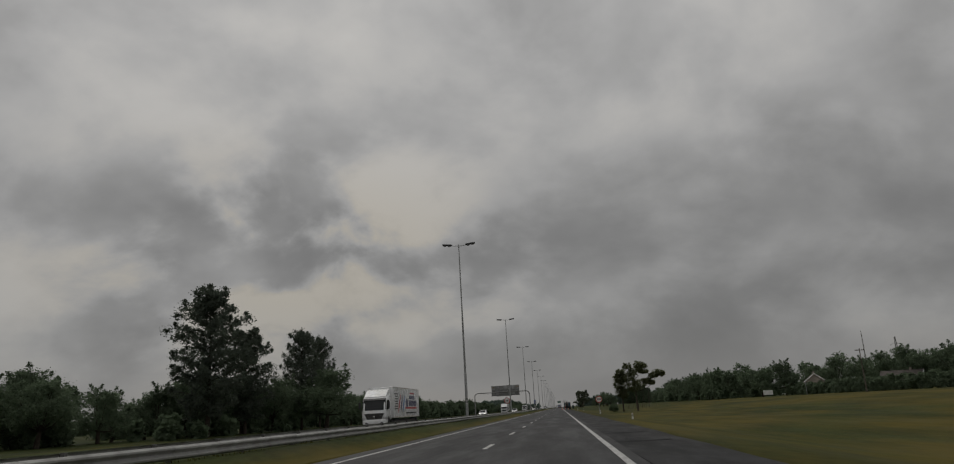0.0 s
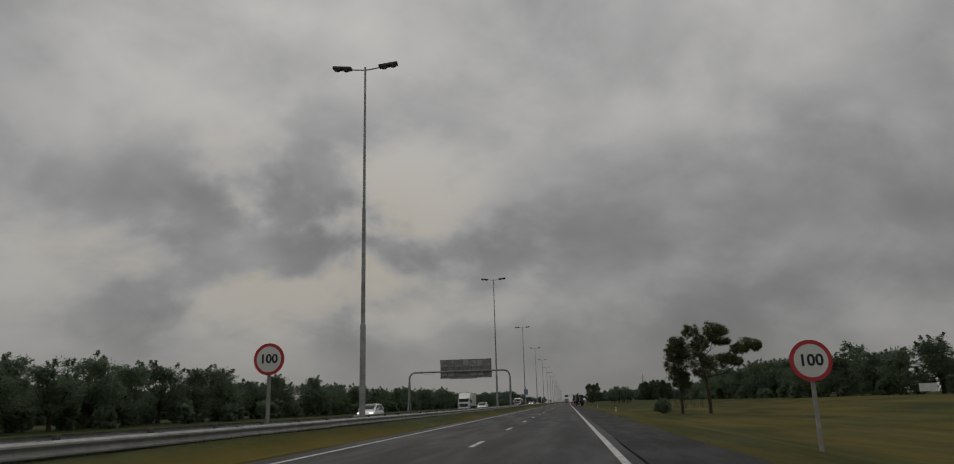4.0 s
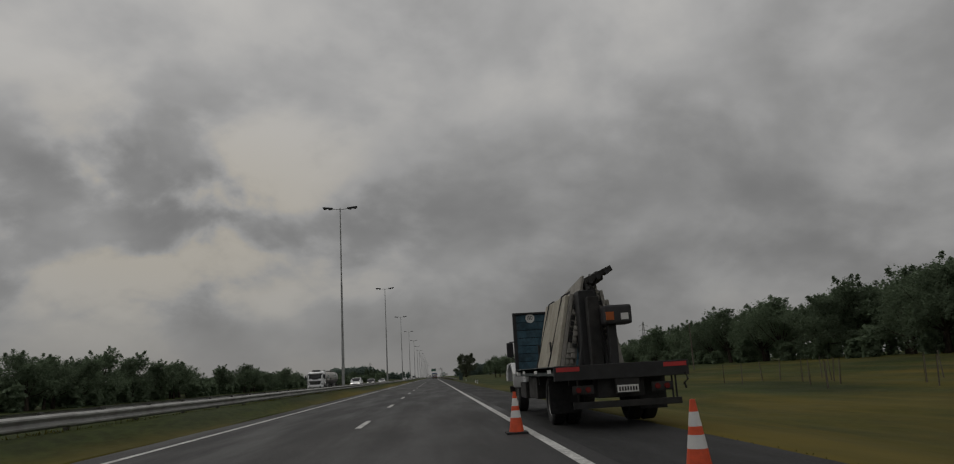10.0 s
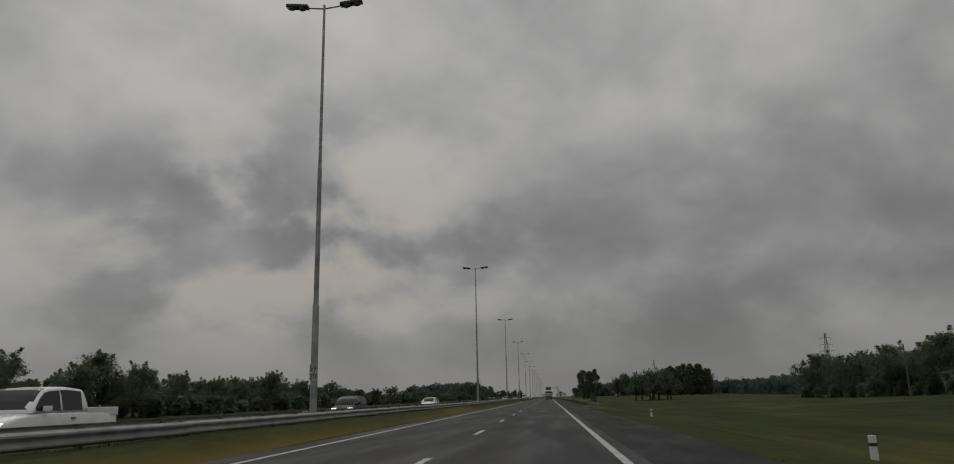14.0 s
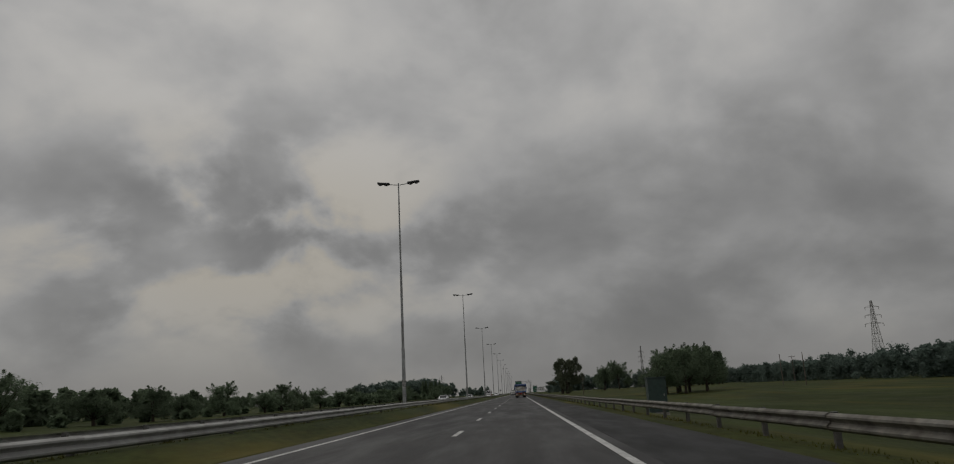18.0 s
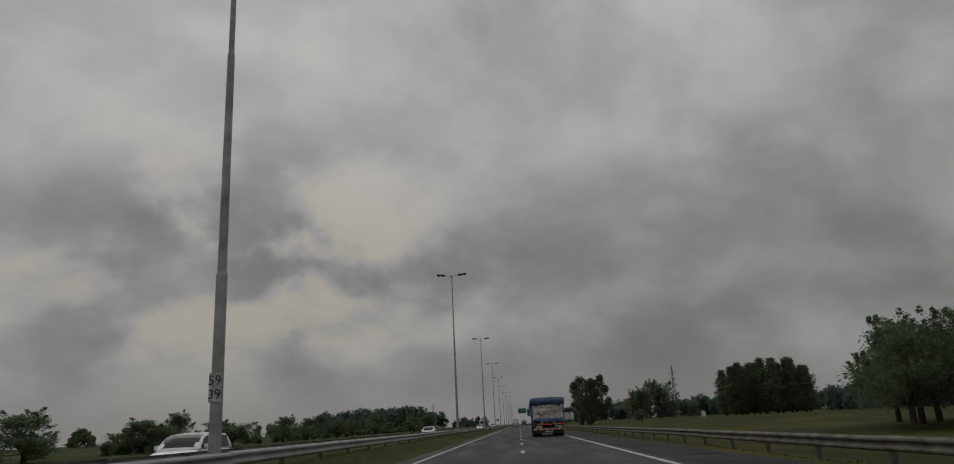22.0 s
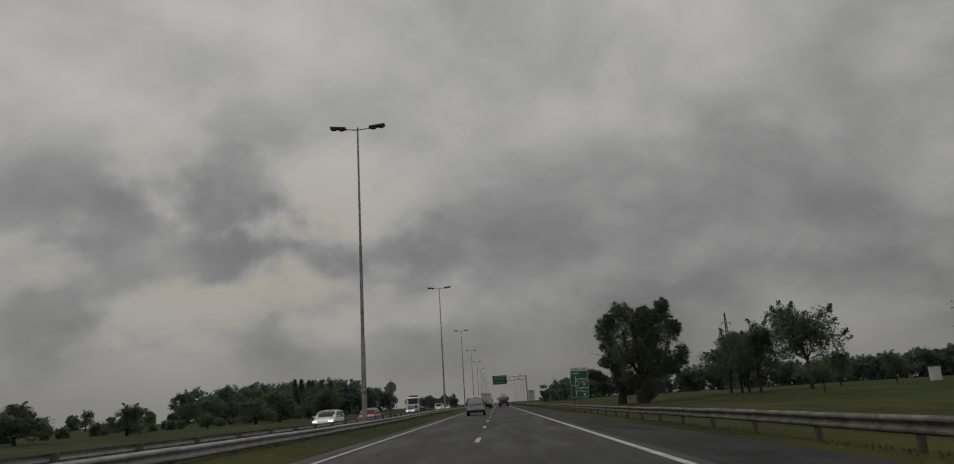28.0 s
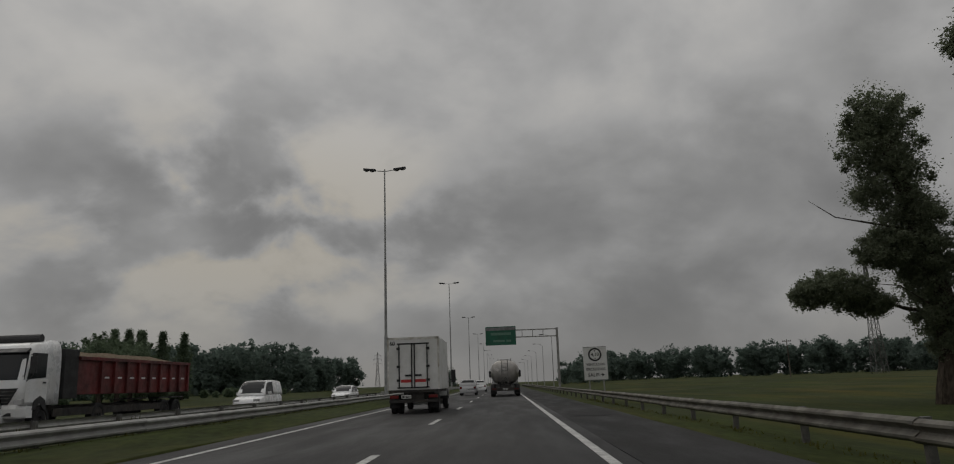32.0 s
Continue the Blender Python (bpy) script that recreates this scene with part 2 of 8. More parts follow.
GRASS = turf("mown_grass", (0.029, 0.038, 0.010), (0.112, 0.087, 0.017))
BLADES = leaves("grass_blades", (0.092, 0.092, 0.026), island=0.2)
SOIL = mat("bare_soil", (0.07, 0.055, 0.035), 0.95, grain=0.4, scale=6, bump=0.6, spec=0.1)
GALV = mat("galvanised_steel", (0.31, 0.31, 0.30), 0.6, 0.25, grain=0.10, scale=5, second=(0.25, 0.247, 0.235), big=0.35, vary=0.10, each=0.06)
GALV_OLD = mat("rusty_galvanised_steel", (0.135, 0.128, 0.108), 0.75, 0.1, grain=0.22, scale=5, second=(0.100, 0.090, 0.072), big=0.5, vary=0.25, each=0.1)
GALV_DARK = mat("weathered_steel", (0.13, 0.13, 0.125), 0.7, 0.2, grain=0.3, scale=6, second=(0.09, 0.085, 0.075), big=0.7, vary=0.2)
POLE = mat("painted_pole_steel", (0.34, 0.35, 0.35), 0.55, 0.2, grain=0.15, scale=3, second=(0.22, 0.22, 0.215), big=0.35, vary=0.12)
LAMP_DARK = mat("lamp_housing", (0.035, 0.036, 0.04), 0.5, grain=0.2, scale=9)
LENS_GLASS = mat("lamp_lens", (0.12, 0.12, 0.13), 0.12)
WHITE = mat("white_vehicle_paint", (0.80, 0.81, 0.82), 0.28, grain=0.04, scale=3, second=(0.72, 0.72, 0.71), big=0.9, coat=0.4)
VAN_WHITE = mat("road_grimed_white_paint", (0.56, 0.56, 0.55), 0.32, grain=0.06, scale=3, second=(0.48, 0.475, 0.46), big=0.9, coat=0.4)
DIRTY_WHITE = mat("dirty_white_steel", (0.62, 0.61, 0.58), 0.55, grain=0.2, scale=5, second=(0.38, 0.35, 0.30), big=1.3, vary=0.15)
SIGN_WHITE = mat("sign_white", (0.66, 0.66, 0.65), 0.5, grain=0.05, scale=3, second=(0.58, 0.58, 0.56), big=0.9)
SIGN_BACK = mat("sign_back", (0.21, 0.215, 0.22), 0.6, 0.3, grain=0.2, scale=4, second=(0.15, 0.15, 0.15), big=0.8)
SIGN_GREEN = mat("sign_green", (0.010, 0.105, 0.062), 0.5, grain=0.1, scale=3, second=(0.012, 0.085, 0.052), big=0.7)
# low-contrast bars, a little lighter than the green panel
SIGN_FAINT = mat("faint_sign_lettering", (0.10, 0.20, 0.15), 0.6, grain=0.2, scale=6)
SIGN_BLUE = mat("sign_blue", (0.012, 0.050, 0.19), 0.45, grain=0.08, scale=3)
SIGN_RED = mat("sign_red", (0.42, 0.03, 0.03), 0.5, grain=0.1, scale=5)
BLACK = mat("black_paint", (0.015, 0.015, 0.016), 0.6, grain=0.2, scale=6)
RUBBER = mat("tyre_rubber", (0.018, 0.018, 0.019), 0.85, grain=0.3, scale=14, bump=0.3)
PLASTIC = mat("black_plastic", (0.022, 0.022, 0.024), 0.5, grain=0.2, scale=8)
CHASSIS = mat("grimy_chassis", (0.022, 0.021, 0.020), 0.8, grain=0.4, scale=5, second=(0.038, 0.033, 0.028), big=1.4, vary=0.2)
RIM = mat("wheel_rim", (0.32, 0.32, 0.32), 0.5, 0.4, grain=0.25, scale=8, second=(0.16, 0.15, 0.13), big=2)
GLASS = mat("dark_glass", (0.012, 0.014, 0.016), 0.08, spec=0.4)
CHROME = mat("chrome", (0.6, 0.6, 0.6), 0.15, 1.0)
RED_LENS = mat("red_lens", (0.13, 0.010, 0.010), 0.2)
AMBER = mat("amber_lens", (0.36, 0.085, 0.012), 0.3)
CLEAR_LENS = mat("clear_lens", (0.45, 0.45, 0.45), 0.15)
LED_RED = glow("lit_red_lamp", (1.0, 0.05, 0.04), 0.22)
HEADLAMP = glow("lit_headlamp", (1.0, 0.97, 0.9), 1.3)
BLUE = mat("blue_truck_paint", (0.026, 0.135, 0.42), 0.35, grain=0.12, scale=4, second=(0.032, 0.11, 0.32), big=0.9, vary=0.1, coat=0.2)
TARP = mat("blue_tarpaulin", (0.026, 0.055, 0.160), 0.55, grain=0.2, scale=4, second=(0.065, 0.095, 0.19), big=0.8, vary=0.2, bump=0.3)
TARP_GREY = mat("worn_grey_tarpaulin", (0.085, 0.095, 0.130), 0.65, grain=0.25, scale=4, second=(0.125, 0.14, 0.19), big=1.2, vary=0.2, bump=0.3)
TAN = mat("tan_frame_paint", (0.30, 0.215, 0.115), 0.6, grain=0.2, scale=4, second=(0.20, 0.145, 0.08), big=1.0, vary=0.15)
RED_BODY = mat("red_tipper_paint", (0.125, 0.018, 0.017), 0.55, grain=0.2, scale=4, second=(0.07, 0.014, 0.013), big=0.8, vary=0.15)
SAND = mat("sand_load", (0.15, 0.115, 0.08), 0.95, grain=0.3, scale=9, bump=0.8, spec=0.1)
STEEL_TANK = mat("stainless_tank", (0.40, 0.385, 0.37), 0.36, 0.85, grain=0.10, scale=3, second=(0.33, 0.31, 0.285), big=0.3, vary=0.06)
TEAL_WOOD = mat("blue_green_planks", (0.030, 0.075, 0.105), 0.75, grain=0.3, scale=9, second=(0.022, 0.055, 0.075), big=1.2, each=0.15)
# darker than CHASSIS: flatbed lorry's underside, crane and some panel edges
UNDERBODY = mat("near_black_underbody", (0.012, 0.012, 0.012), 0.75, grain=0.4, scale=5, second=(0.022, 0.02, 0.018), big=1.4)
PANEL = mat("smooth_concrete", (0.41, 0.385, 0.315), 0.85, grain=0.12, scale=6, second=(0.34, 0.31, 0.25), big=1.2, bump=0.3)
GREEN_PAINT = mat("worn_dark_green_paint", (0.022, 0.036, 0.036), 0.55, grain=0.3, scale=6)
CONCRETE = mat("concrete", (0.30, 0.285, 0.255), 0.9, grain=0.2, scale=8, second=(0.22, 0.21, 0.19), big=1.0, bump=0.4)
ORANGE = mat("cone_orange", (0.62, 0.075, 0.020), 0.5, grain=0.15, scale=9)
CAR_RED = mat("red_car_paint", (0.28, 0.012, 0.014), 0.25, coat=0.5)
BARK = mat("bark", (0.055, 0.045, 0.035), 0.95, grain=0.45, scale=7, bump=0.8, spec=0.1, stretch=(1, 1, 0.3))
BARK_PALE = mat("pale_bark", (0.10, 0.085, 0.068), 0.9, grain=0.4, scale=4, second=(0.05, 0.042, 0.034), big=1.2, bump=0.5, spec=0.1, stretch=(1, 1, 0.3))


LEAF = leaves("leaves_dark", (0.13, 0.172, 0.108), island=0.16, each=0.15)
LEAF_OLIVE = leaves("leaves_olive", (0.142, 0.157, 0.083), island=0.2, each=0.15)
# brightened leaf colour, makes up for the old eucalyptus crowns' dark self-shading
LEAF_LIFTED = leaves("leaves_lifted", (0.168, 0.192, 0.128), island=0.2, each=0.18)
LEAF_CONIFER = leaves("leaves_conifer", (0.108, 0.130, 0.100), island=0.16)
# distance haze painted into the leaf colour: paler and bluer, for far woods
LEAF_HAZE = leaves("leaves_haze_tinted", (0.135, 0.178, 0.150), island=0.14)
WOOD = mat("grey_timber", (0.12, 0.10, 0.08), 0.9, grain=0.3, scale=10, stretch=(1, 1, 0.2))
BRICK = mat("house_wall", (0.34, 0.30, 0.26), 0.9, grain=0.15, scale=6, second=(0.26, 0.23, 0.2), big=0.8)
ROOF = mat("roof_tiles", (0.10, 0.085, 0.075), 0.85, grain=0.25, scale=8, second=(0.07, 0.06, 0.055), big=0.7)


# ---- mesh helpers ----
def part(name, bm, material, parent=None, label="", smooth=False):
    me = bpy.data.meshes.new(name)
    bm.normal_update()
    bm.to_mesh(me)
    bm.free()
    me.materials.append(material)
    if smooth:
        me.polygons.foreach_set("use_smooth", [True] * len(me.polygons))
    ob = new(name, me)
    if parent:
        ob.parent = parent
    return tagged(ob, label)


def sharing(name, mesh, parent, m=None):
    ob = new(name, mesh)
    ob.parent = parent
    if m is not None:
        ob.matrix_basis = m
    return ob


def thing(name, label, category, group="", kind=""):
    ob = new(name)
    ob.empty_display_size = 0.3
    return tagged(ob, label, category, group, kind)


def box(x0, x1, y0, y1, z0, z1, bevel=0.0, bm=None):
    own = bmesh.new()
    bmesh.ops.create_cube(own, size=1, matrix=Matrix.LocRotScale(((x0 + x1) / 2, (y0 + y1) / 2, (z0 + z1) / 2), None, (abs(x1 - x0), abs(y1 - y0), abs(z1 - z0))))
    if bevel:
        bmesh.ops.bevel(own, geom=own.edges[:], offset=bevel, segments=2, affect="EDGES", profile=0.6)
    return joined(own, bm)


def joined(own, bm):
    if bm is None:
        return own
    me = bpy.data.meshes.new("tmp")
    own.to_mesh(me)
    own.free()
    bm.from_mesh(me)
    bpy.data.meshes.remove(me)
    return bm


def turned(bm, m):
    bmesh.ops.transform(bm, matrix=m, verts=bm.verts[:])
    return bm


def prism(profile, x0, x1, bevel=0.0, bm=None, inset=None):
    """A (y, z) outline drawn out across x; inset: how far the x1 side is moved in (dy, dz scale about its middle)."""
    own = bmesh.new()
    a = [own.verts.new((x0, y, z)) for y, z in profile]
    c = [own.verts.new((x1, y, z)) for y, z in profile]
    own.faces.new(a)
    own.faces.new(c[::-1])
    n = len(a)
    for i in range(n):
        own.faces.new((a[(i + 1) % n], a[i], c[i], c[(i + 1) % n]))
    bmesh.ops.recalc_face_normals(own, faces=own.faces[:])
    if bevel:
        bmesh.ops.bevel(own, geom=own.edges[:], offset=bevel, segments=2, affect="EDGES", profile=0.6)
    return joined(own, bm)


def tube(p0, p1, r0, r1=None, sides=10, bm=None):
    own = bmesh.new()
    p0, p1 = Vector(p0), Vector(p1)
    d = p1 - p0
    q = d.to_track_quat("Z", "Y").to_matrix().to_4x4()
    bmesh.ops.create_cone(own, cap_ends=True, segments=sides, radius1=r0, radius2=r0 if r1 is None else r1, depth=d.length, matrix=Matrix.Translation((p0 + p1) / 2) @ q)
    return joined(own, bm)


def pipe(points, r, sides=8, bm=None, r_end=None):
    """A bent tube through points."""
    own = bmesh.new()
    pts = [Vector(p) for p in points]
    rings = []
    for i, p in enumerate(pts):
        d = (pts[min(i + 1, len(pts) - 1)] - pts[max(i - 1, 0)]).normalized()
        q = d.to_track_quat("Z", "Y").to_matrix()
        rr = r if r_end is None else r + (r_end - r) * i / (len(pts) - 1)
        rings.append([own.verts.new(p + q @ Vector((rr * math.cos(a), rr * math.sin(a), 0))) for a in (2 * math.pi * k / sides for k in range(sides))])
    for a, c in zip(rings, rings[1:]):
        # line up ring starts to avoid twist
        k = min(range(sides), key=lambda s: (c[s].co - a[0].co).length)
        c[:] = c[k:] + c[:k]
        if (c[1].co - a[1].co).length > (c[-1].co - a[1].co).length:
            c[1:] = c[:0:-1]
        for i in range(sides):
            own.faces.new((a[i], a[(i + 1) % sides], c[(i + 1) % sides], c[i]))
    own.faces.new(rings[0][::-1])
    own.faces.new(rings[-1])
    bmesh.ops.recalc_face_normals(own, faces=own.faces[:])
    return joined(own, bm)


def loft(sections, bm=None, caps=True):
    """Skin through closed rings of equal length."""
    own = bmesh.new()
    rings = [[own.verts.new(p) for p in s] for s in sections]
    n = len(rings[0])
    for a, c in zip(rings, rings[1:]):
        for i in range(n):
            own.faces.new((a[i], a[(i + 1) % n], c[(i + 1) % n], c[i]))
    if caps:
        own.faces.new(rings[0][::-1])
        own.faces.new(rings[-1])
    bmesh.ops.recalc_face_normals(own, faces=own.faces[:])
    return joined(own, bm)


def words(text, size, material, parent, m, name="lettering", label="", align="CENTER", bold=0.0):
    cu = bpy.data.curves.new("tmp", "FONT")
    cu.body, cu.size, cu.align_x, cu.align_y, cu.extrude, cu.offset = text, size, align, "CENTER", 0.002, bold
    cu.resolution_u = 3
    tmp = new("tmp", cu)
    me = bpy.data.meshes.new_from_object(tmp.evaluated_get(bpy.context.evaluated_depsgraph_get()))
    bpy.data.objects.remove(tmp)
    bpy.data.curves.remove(cu)
    me.materials.clear()
    me.materials.append(material)
    ob = sharing(name, me, parent, m)
    return tagged(ob, label)


def facing(x, y, z, turn=0.0):
    """The pose of flat writing that stands upright and is read by one who looks along +y (turn 180: along -y)."""
    return pose(x, y, z, 90, 0, turn)


def bars(rows, material, parent, m, name="lettering"):
    """Unreadable writing: (x, z, width, height) bars on an upright board."""
    for x, z, w, h in rows:
        ob = part(name, box(x - w / 2, x + w / 2, z - h / 2, z + h / 2, -0.001, 0.003), material, parent)
        ob.matrix_basis = m
    return ob

# ---- ground, roads, rails ----
def step(v, lo, hi):
    u = min(1.0, max(0.0, (v - lo) / (hi - lo)))
    return u * u * (3 - 2 * u)


def ground_z(x, y):
    if x > 6.2:
        z = -0.05 - (1.55 - 0.6 * step(y, 620, 760)) * step(x, 6.2, 17)
        rise = 2.1 - 1.4 * step(y, 470, 600)
        z += rise * step(x, 31, 68)
        z += 0.35 * step(x, 22, 48) * step(y, 740, 880)
        z += 0.12 * noise.noise(Vector((x * 0.06, y * 0.03, 0))) * step(x, 8, 16)
    elif x < -22:
        z = -0.05 - 0.25 * step(-x, 22, 30) + 0.5 * step(-x, 36, 80) + 0.1 * noise.noise(Vector((x * 0.05, y * 0.03, 5)))
    elif -9.2 < x < -4.4:
        z = 0.02 + (0.38 - 0.17 * step(y, 740, 830)) * step(-x, 4.6, 5.9) * (1 - 0.8 * step(-x, 8.2, 9.1)) + 0.05 * noise.noise(Vector((x * 0.8, y * 0.2, 2)))
    elif x < 0:
        z = -0.24
    else:
        z = -0.12
    return z


Y0, Y1 = -60.0, 1180.0


def build_ground():
    xs = [-2600, -1600, -900, -500, -300, -200, -140, -100, -80, -65, -52, -42, -34, -28, -24, -22.05, -21.6, -15, -9.25, -9.15, -8, -7, -6, -5.6, -5.2, -4.85, -4.55, -4.42, -4.38, 0, 6.05, 6.15, 6.25, 6.7, 7.5, 9, 11, 14, 17, 20, 24, 28, 33, 40, 47, 54, 62, 70, 80, 95, 115, 140, 180, 240, 330, 480, 700, 1100, 1700, 2600]
    ys = [-900, -300, -120] + [Y0 + 4 * i for i in range(int((Y1 - Y0) / 4) + 1)] + [1200, 1240, 1300, 1400, 1550, 1800, 2200, 2900, 3900, 4600]
    verts = [(x, y, ground_z(x, y)) for y in ys for x in xs]
    n = len(xs)
    faces = [(j * n + i, j * n + i + 1, (j + 1) * n + i + 1, (j + 1) * n + i) for j in range(len(ys) - 1) for i in range(n - 1)]
    me = bpy.data.meshes.new("ground")
    me.from_pydata(verts, [], faces)
    me.materials.append(GRASS)
    me.polygons.foreach_set("use_smooth", [True] * len(me.polygons))
    tagged(new("ground", me), "mown yellow-green grass verges and fields along a motorway", "grass", kind="structure")


def strip(name, x0, x1, z, material, label, y0=-300, y1=4500, wob=0.0):
    ys = [y0] + [Y0 + 5 * i for i in range(int((Y1 - Y0) / 5) + 1)] + [1300, 1600, 2200, y1]
    verts = []
    for y in ys:
        w = wob * noise.noise(Vector((x0 * 3, y * 0.35, 0)))
        v = wob * noise.noise(Vector((x1 * 3, y * 0.35, 9)))
        verts += [(x0 + w, y, z - 0.15), (x0 + w, y, z), (x1 + v, y, z), (x1 + v, y, z - 0.15)]
    faces = []
    for j in range(len(ys) - 1):
        a = 4 * j
        faces += [(a, a + 1, a + 5, a + 4), (a + 1, a + 2, a + 6, a + 5), (a + 2, a + 3, a + 7, a + 6)]
    me = bpy.data.meshes.new(name)
    me.from_pydata(verts, [], [f[::-1] for f in faces])
    me.materials.append(material)
    return tagged(new(name, me), label, "road", kind="structure")


build_ground()
road = strip("road", -4.45, 4.0, 0.0, ASPHALT, "damp dark grey asphalt of a two-lane motorway carriageway", wob=0.08)
shoulder = strip("road_shoulder", 4.0, 6.1, -0.006, ASPHALT_DARK, "darker patched asphalt shoulder beside the carriageway", wob=0.14)
far_road = strip("road_opposite", -21.2, -9.5, -0.12, ASPHALT_FAR, "damp grey asphalt of the opposite carriageway", wob=0.08)


def solid_line(name, x, w, parent, z=0.0):
    bm = bmesh.new()
    box(x - w / 2, x + w / 2, -300, 3000, z - 0.01, z + 0.004, bm=bm)
    ob = part(name, bm, LINE, parent)
    return ob


solid_line("edge_line", -3.65, 0.14, road)
solid_line("edge_line", 3.65, 0.16, road)
solid_line("edge_line", -10.0, 0.14, far_road, -0.12)
solid_line("edge_line", -17.5, 0.16, far_road, -0.12)
bm = box(-0.075, 0.075, -1.5, 1.5, -0.01, 0.004)
first = part("lane_dash", bm, LINE, road)
first.location = (0, -12, 0)
for i in range(0, 130):
    sharing("lane_dash", first.data, road, pose(0, 12.0 * i + 0.3, 0))
for i in range(0, 60):
    sharing("lane_dash", first.data, far_road, pose(-13.8, 20.0 * i, -0.12))

# tar-filled joints and patches across the shoulder
bm = bmesh.new()
rng = random.Random(5)
bmesh.ops.create_grid(bm, x_segments=10, y_segments=3, size=1)
for v in bm.verts:
    v.co = (v.co.x * 0.80 + 0.02 * rng.uniform(-1, 1), v.co.y * 0.20 + 0.05 * rng.uniform(-1, 1), 0)
patch = part("tar_patch", bm, TAR, shoulder)
patch.location = (4.95, 30, 0.002)
for y in (23, 72, 119, 181, 238, 281, 329, 402, 487, 562, 561, 640, 826, 884, 937, 985):
    sharing("tar_patch", patch.data, shoulder, Matrix.Translation((4.9 + rng.uniform(-0.3, 0.3), y, 0.002)) @ Matrix.Diagonal((rng.uniform(0.7, 1.1), rng.uniform(0.7, 1.6), 1, 1)))


# guard rails: a two-wave beam in lengths, on posts
def beam_profile():
    # across, up: from the top edge over two waves to the bottom edge, faced to the traffic at +x
    return [(0.0, 0.155), (0.02, 0.145), (0.075, 0.11), (0.08, 0.075), (0.02, 0.03), (0.0, 0.0), (0.02, -0.03), (0.08, -0.075), (0.075, -0.11), (0.02, -0.145), (0.0, -0.155)]


def beam_mesh(length, face=1, steel=GALV):
    prof = beam_profile()
    ring = [(face * a, b) for a, b in prof] + [(face * (a - 0.008), b) for a, b in prof[::-1]]
    bm = loft([[(a, y, b) for a, b in ring] for y in (0.0, length + 0.12)])
    me = bpy.data.meshes.new("beam")
    bm.to_mesh(me)
    bm.free()
    me.materials.append(steel)
    return me


def rail_view_shift(y):
    """Height offset of the median's rails along the way, set to fit the camera's view."""
    return float(np.interp(y, (0, 60, 180, 235, 320, 460, 525, 575, 660, 740, 835, 866, 925), (0.0, 0.0, -0.08, 0.0, 0.04, -0.04, 0.02, 0.10, 0.11, 0.0, -0.18, -0.06, -0.17)))


def guard_rail(name, x, top, face, y0, y1, label, post_mat=GALV_DARK, uneven=0.0, steel=GALV):
    g = thing(name, label, "guard rail", kind="structure")
    span = 7.62
    me = beam_mesh(span, face, steel)
    bm = box(-0.055, 0.055, -0.05, 0.05, -0.65, 0.17)
    box(face * 0.03, face * 0.07, -0.055, 0.055, -0.13, 0.13, bm=bm)
    post = part("post", bm, post_mat, g)
    rng = random.Random(int(x * 10))
    n = int((y1 - y0) / span)
    zc = top - 0.155
    post.location = (x - face * 0.09, y0, zc)
    for i in range(n):
        y = y0 + i * span
        dz = 0.025 * noise.noise(Vector((x, y * 0.05, 0))) + uneven * rail_view_shift(y)
        dx = 0.03 * noise.noise(Vector((x, y * 0.04, 7)))
        tilt = math.degrees(math.atan2(uneven * (rail_view_shift(y + span) - rail_view_shift(y)), span))
        sharing("beam", me, g, pose(x + dx, y, zc + dz, tilt + rng.uniform(-0.1, 0.1), 0, rng.uniform(-0.12, 0.12)))
        for k in (0, 1):
            if i or k:
                sharing("post", post.data, g, pose(x - face * 0.09 + dx, y + k * span / 2, zc + dz - 0.01, 0, rng.uniform(-1.5, 1.5), 0))
    return g


rail_near = guard_rail("guard_rail_median", -6.25, 0.745, 1, -45, 1150, "grey galvanised two-wave steel guard rail along the grass median", uneven=1.0)
rail_far = guard_rail("guard_rail_opposite", -8.95, 0.74, -1, -45, 1150, "grey galvanised guard rail facing the opposite carriageway, posts towards the median", uneven=0.8)
rail_right = guard_rail("guard_rail_verge", 7.3, 0.52, -1, 496, 1150, "dull rust-stained two-wave guard rail in the grass verge", steel=GALV_OLD)
# the verge rail's first lengths bend away and sink into the grass
bm = bmesh.new()
prof = beam_profile()
ring = [(-a, b) for a, b in prof] + [(-(a - 0.008), b) for a, b in prof[::-1]]
secs = []
for i in range(13):
    u = i / 12
    secs.append([(7.3 + 1.5 * (1 - u) ** 2 + a, 486.5 + 9.6 * u, 0.52 - 0.155 - 0.55 * (1 - u) ** 2 + b) for a, b in ring])
bm = loft(secs)
part("end_terminal", bm, GALV_OLD, rail_right, "flared end length bent down into the grass")


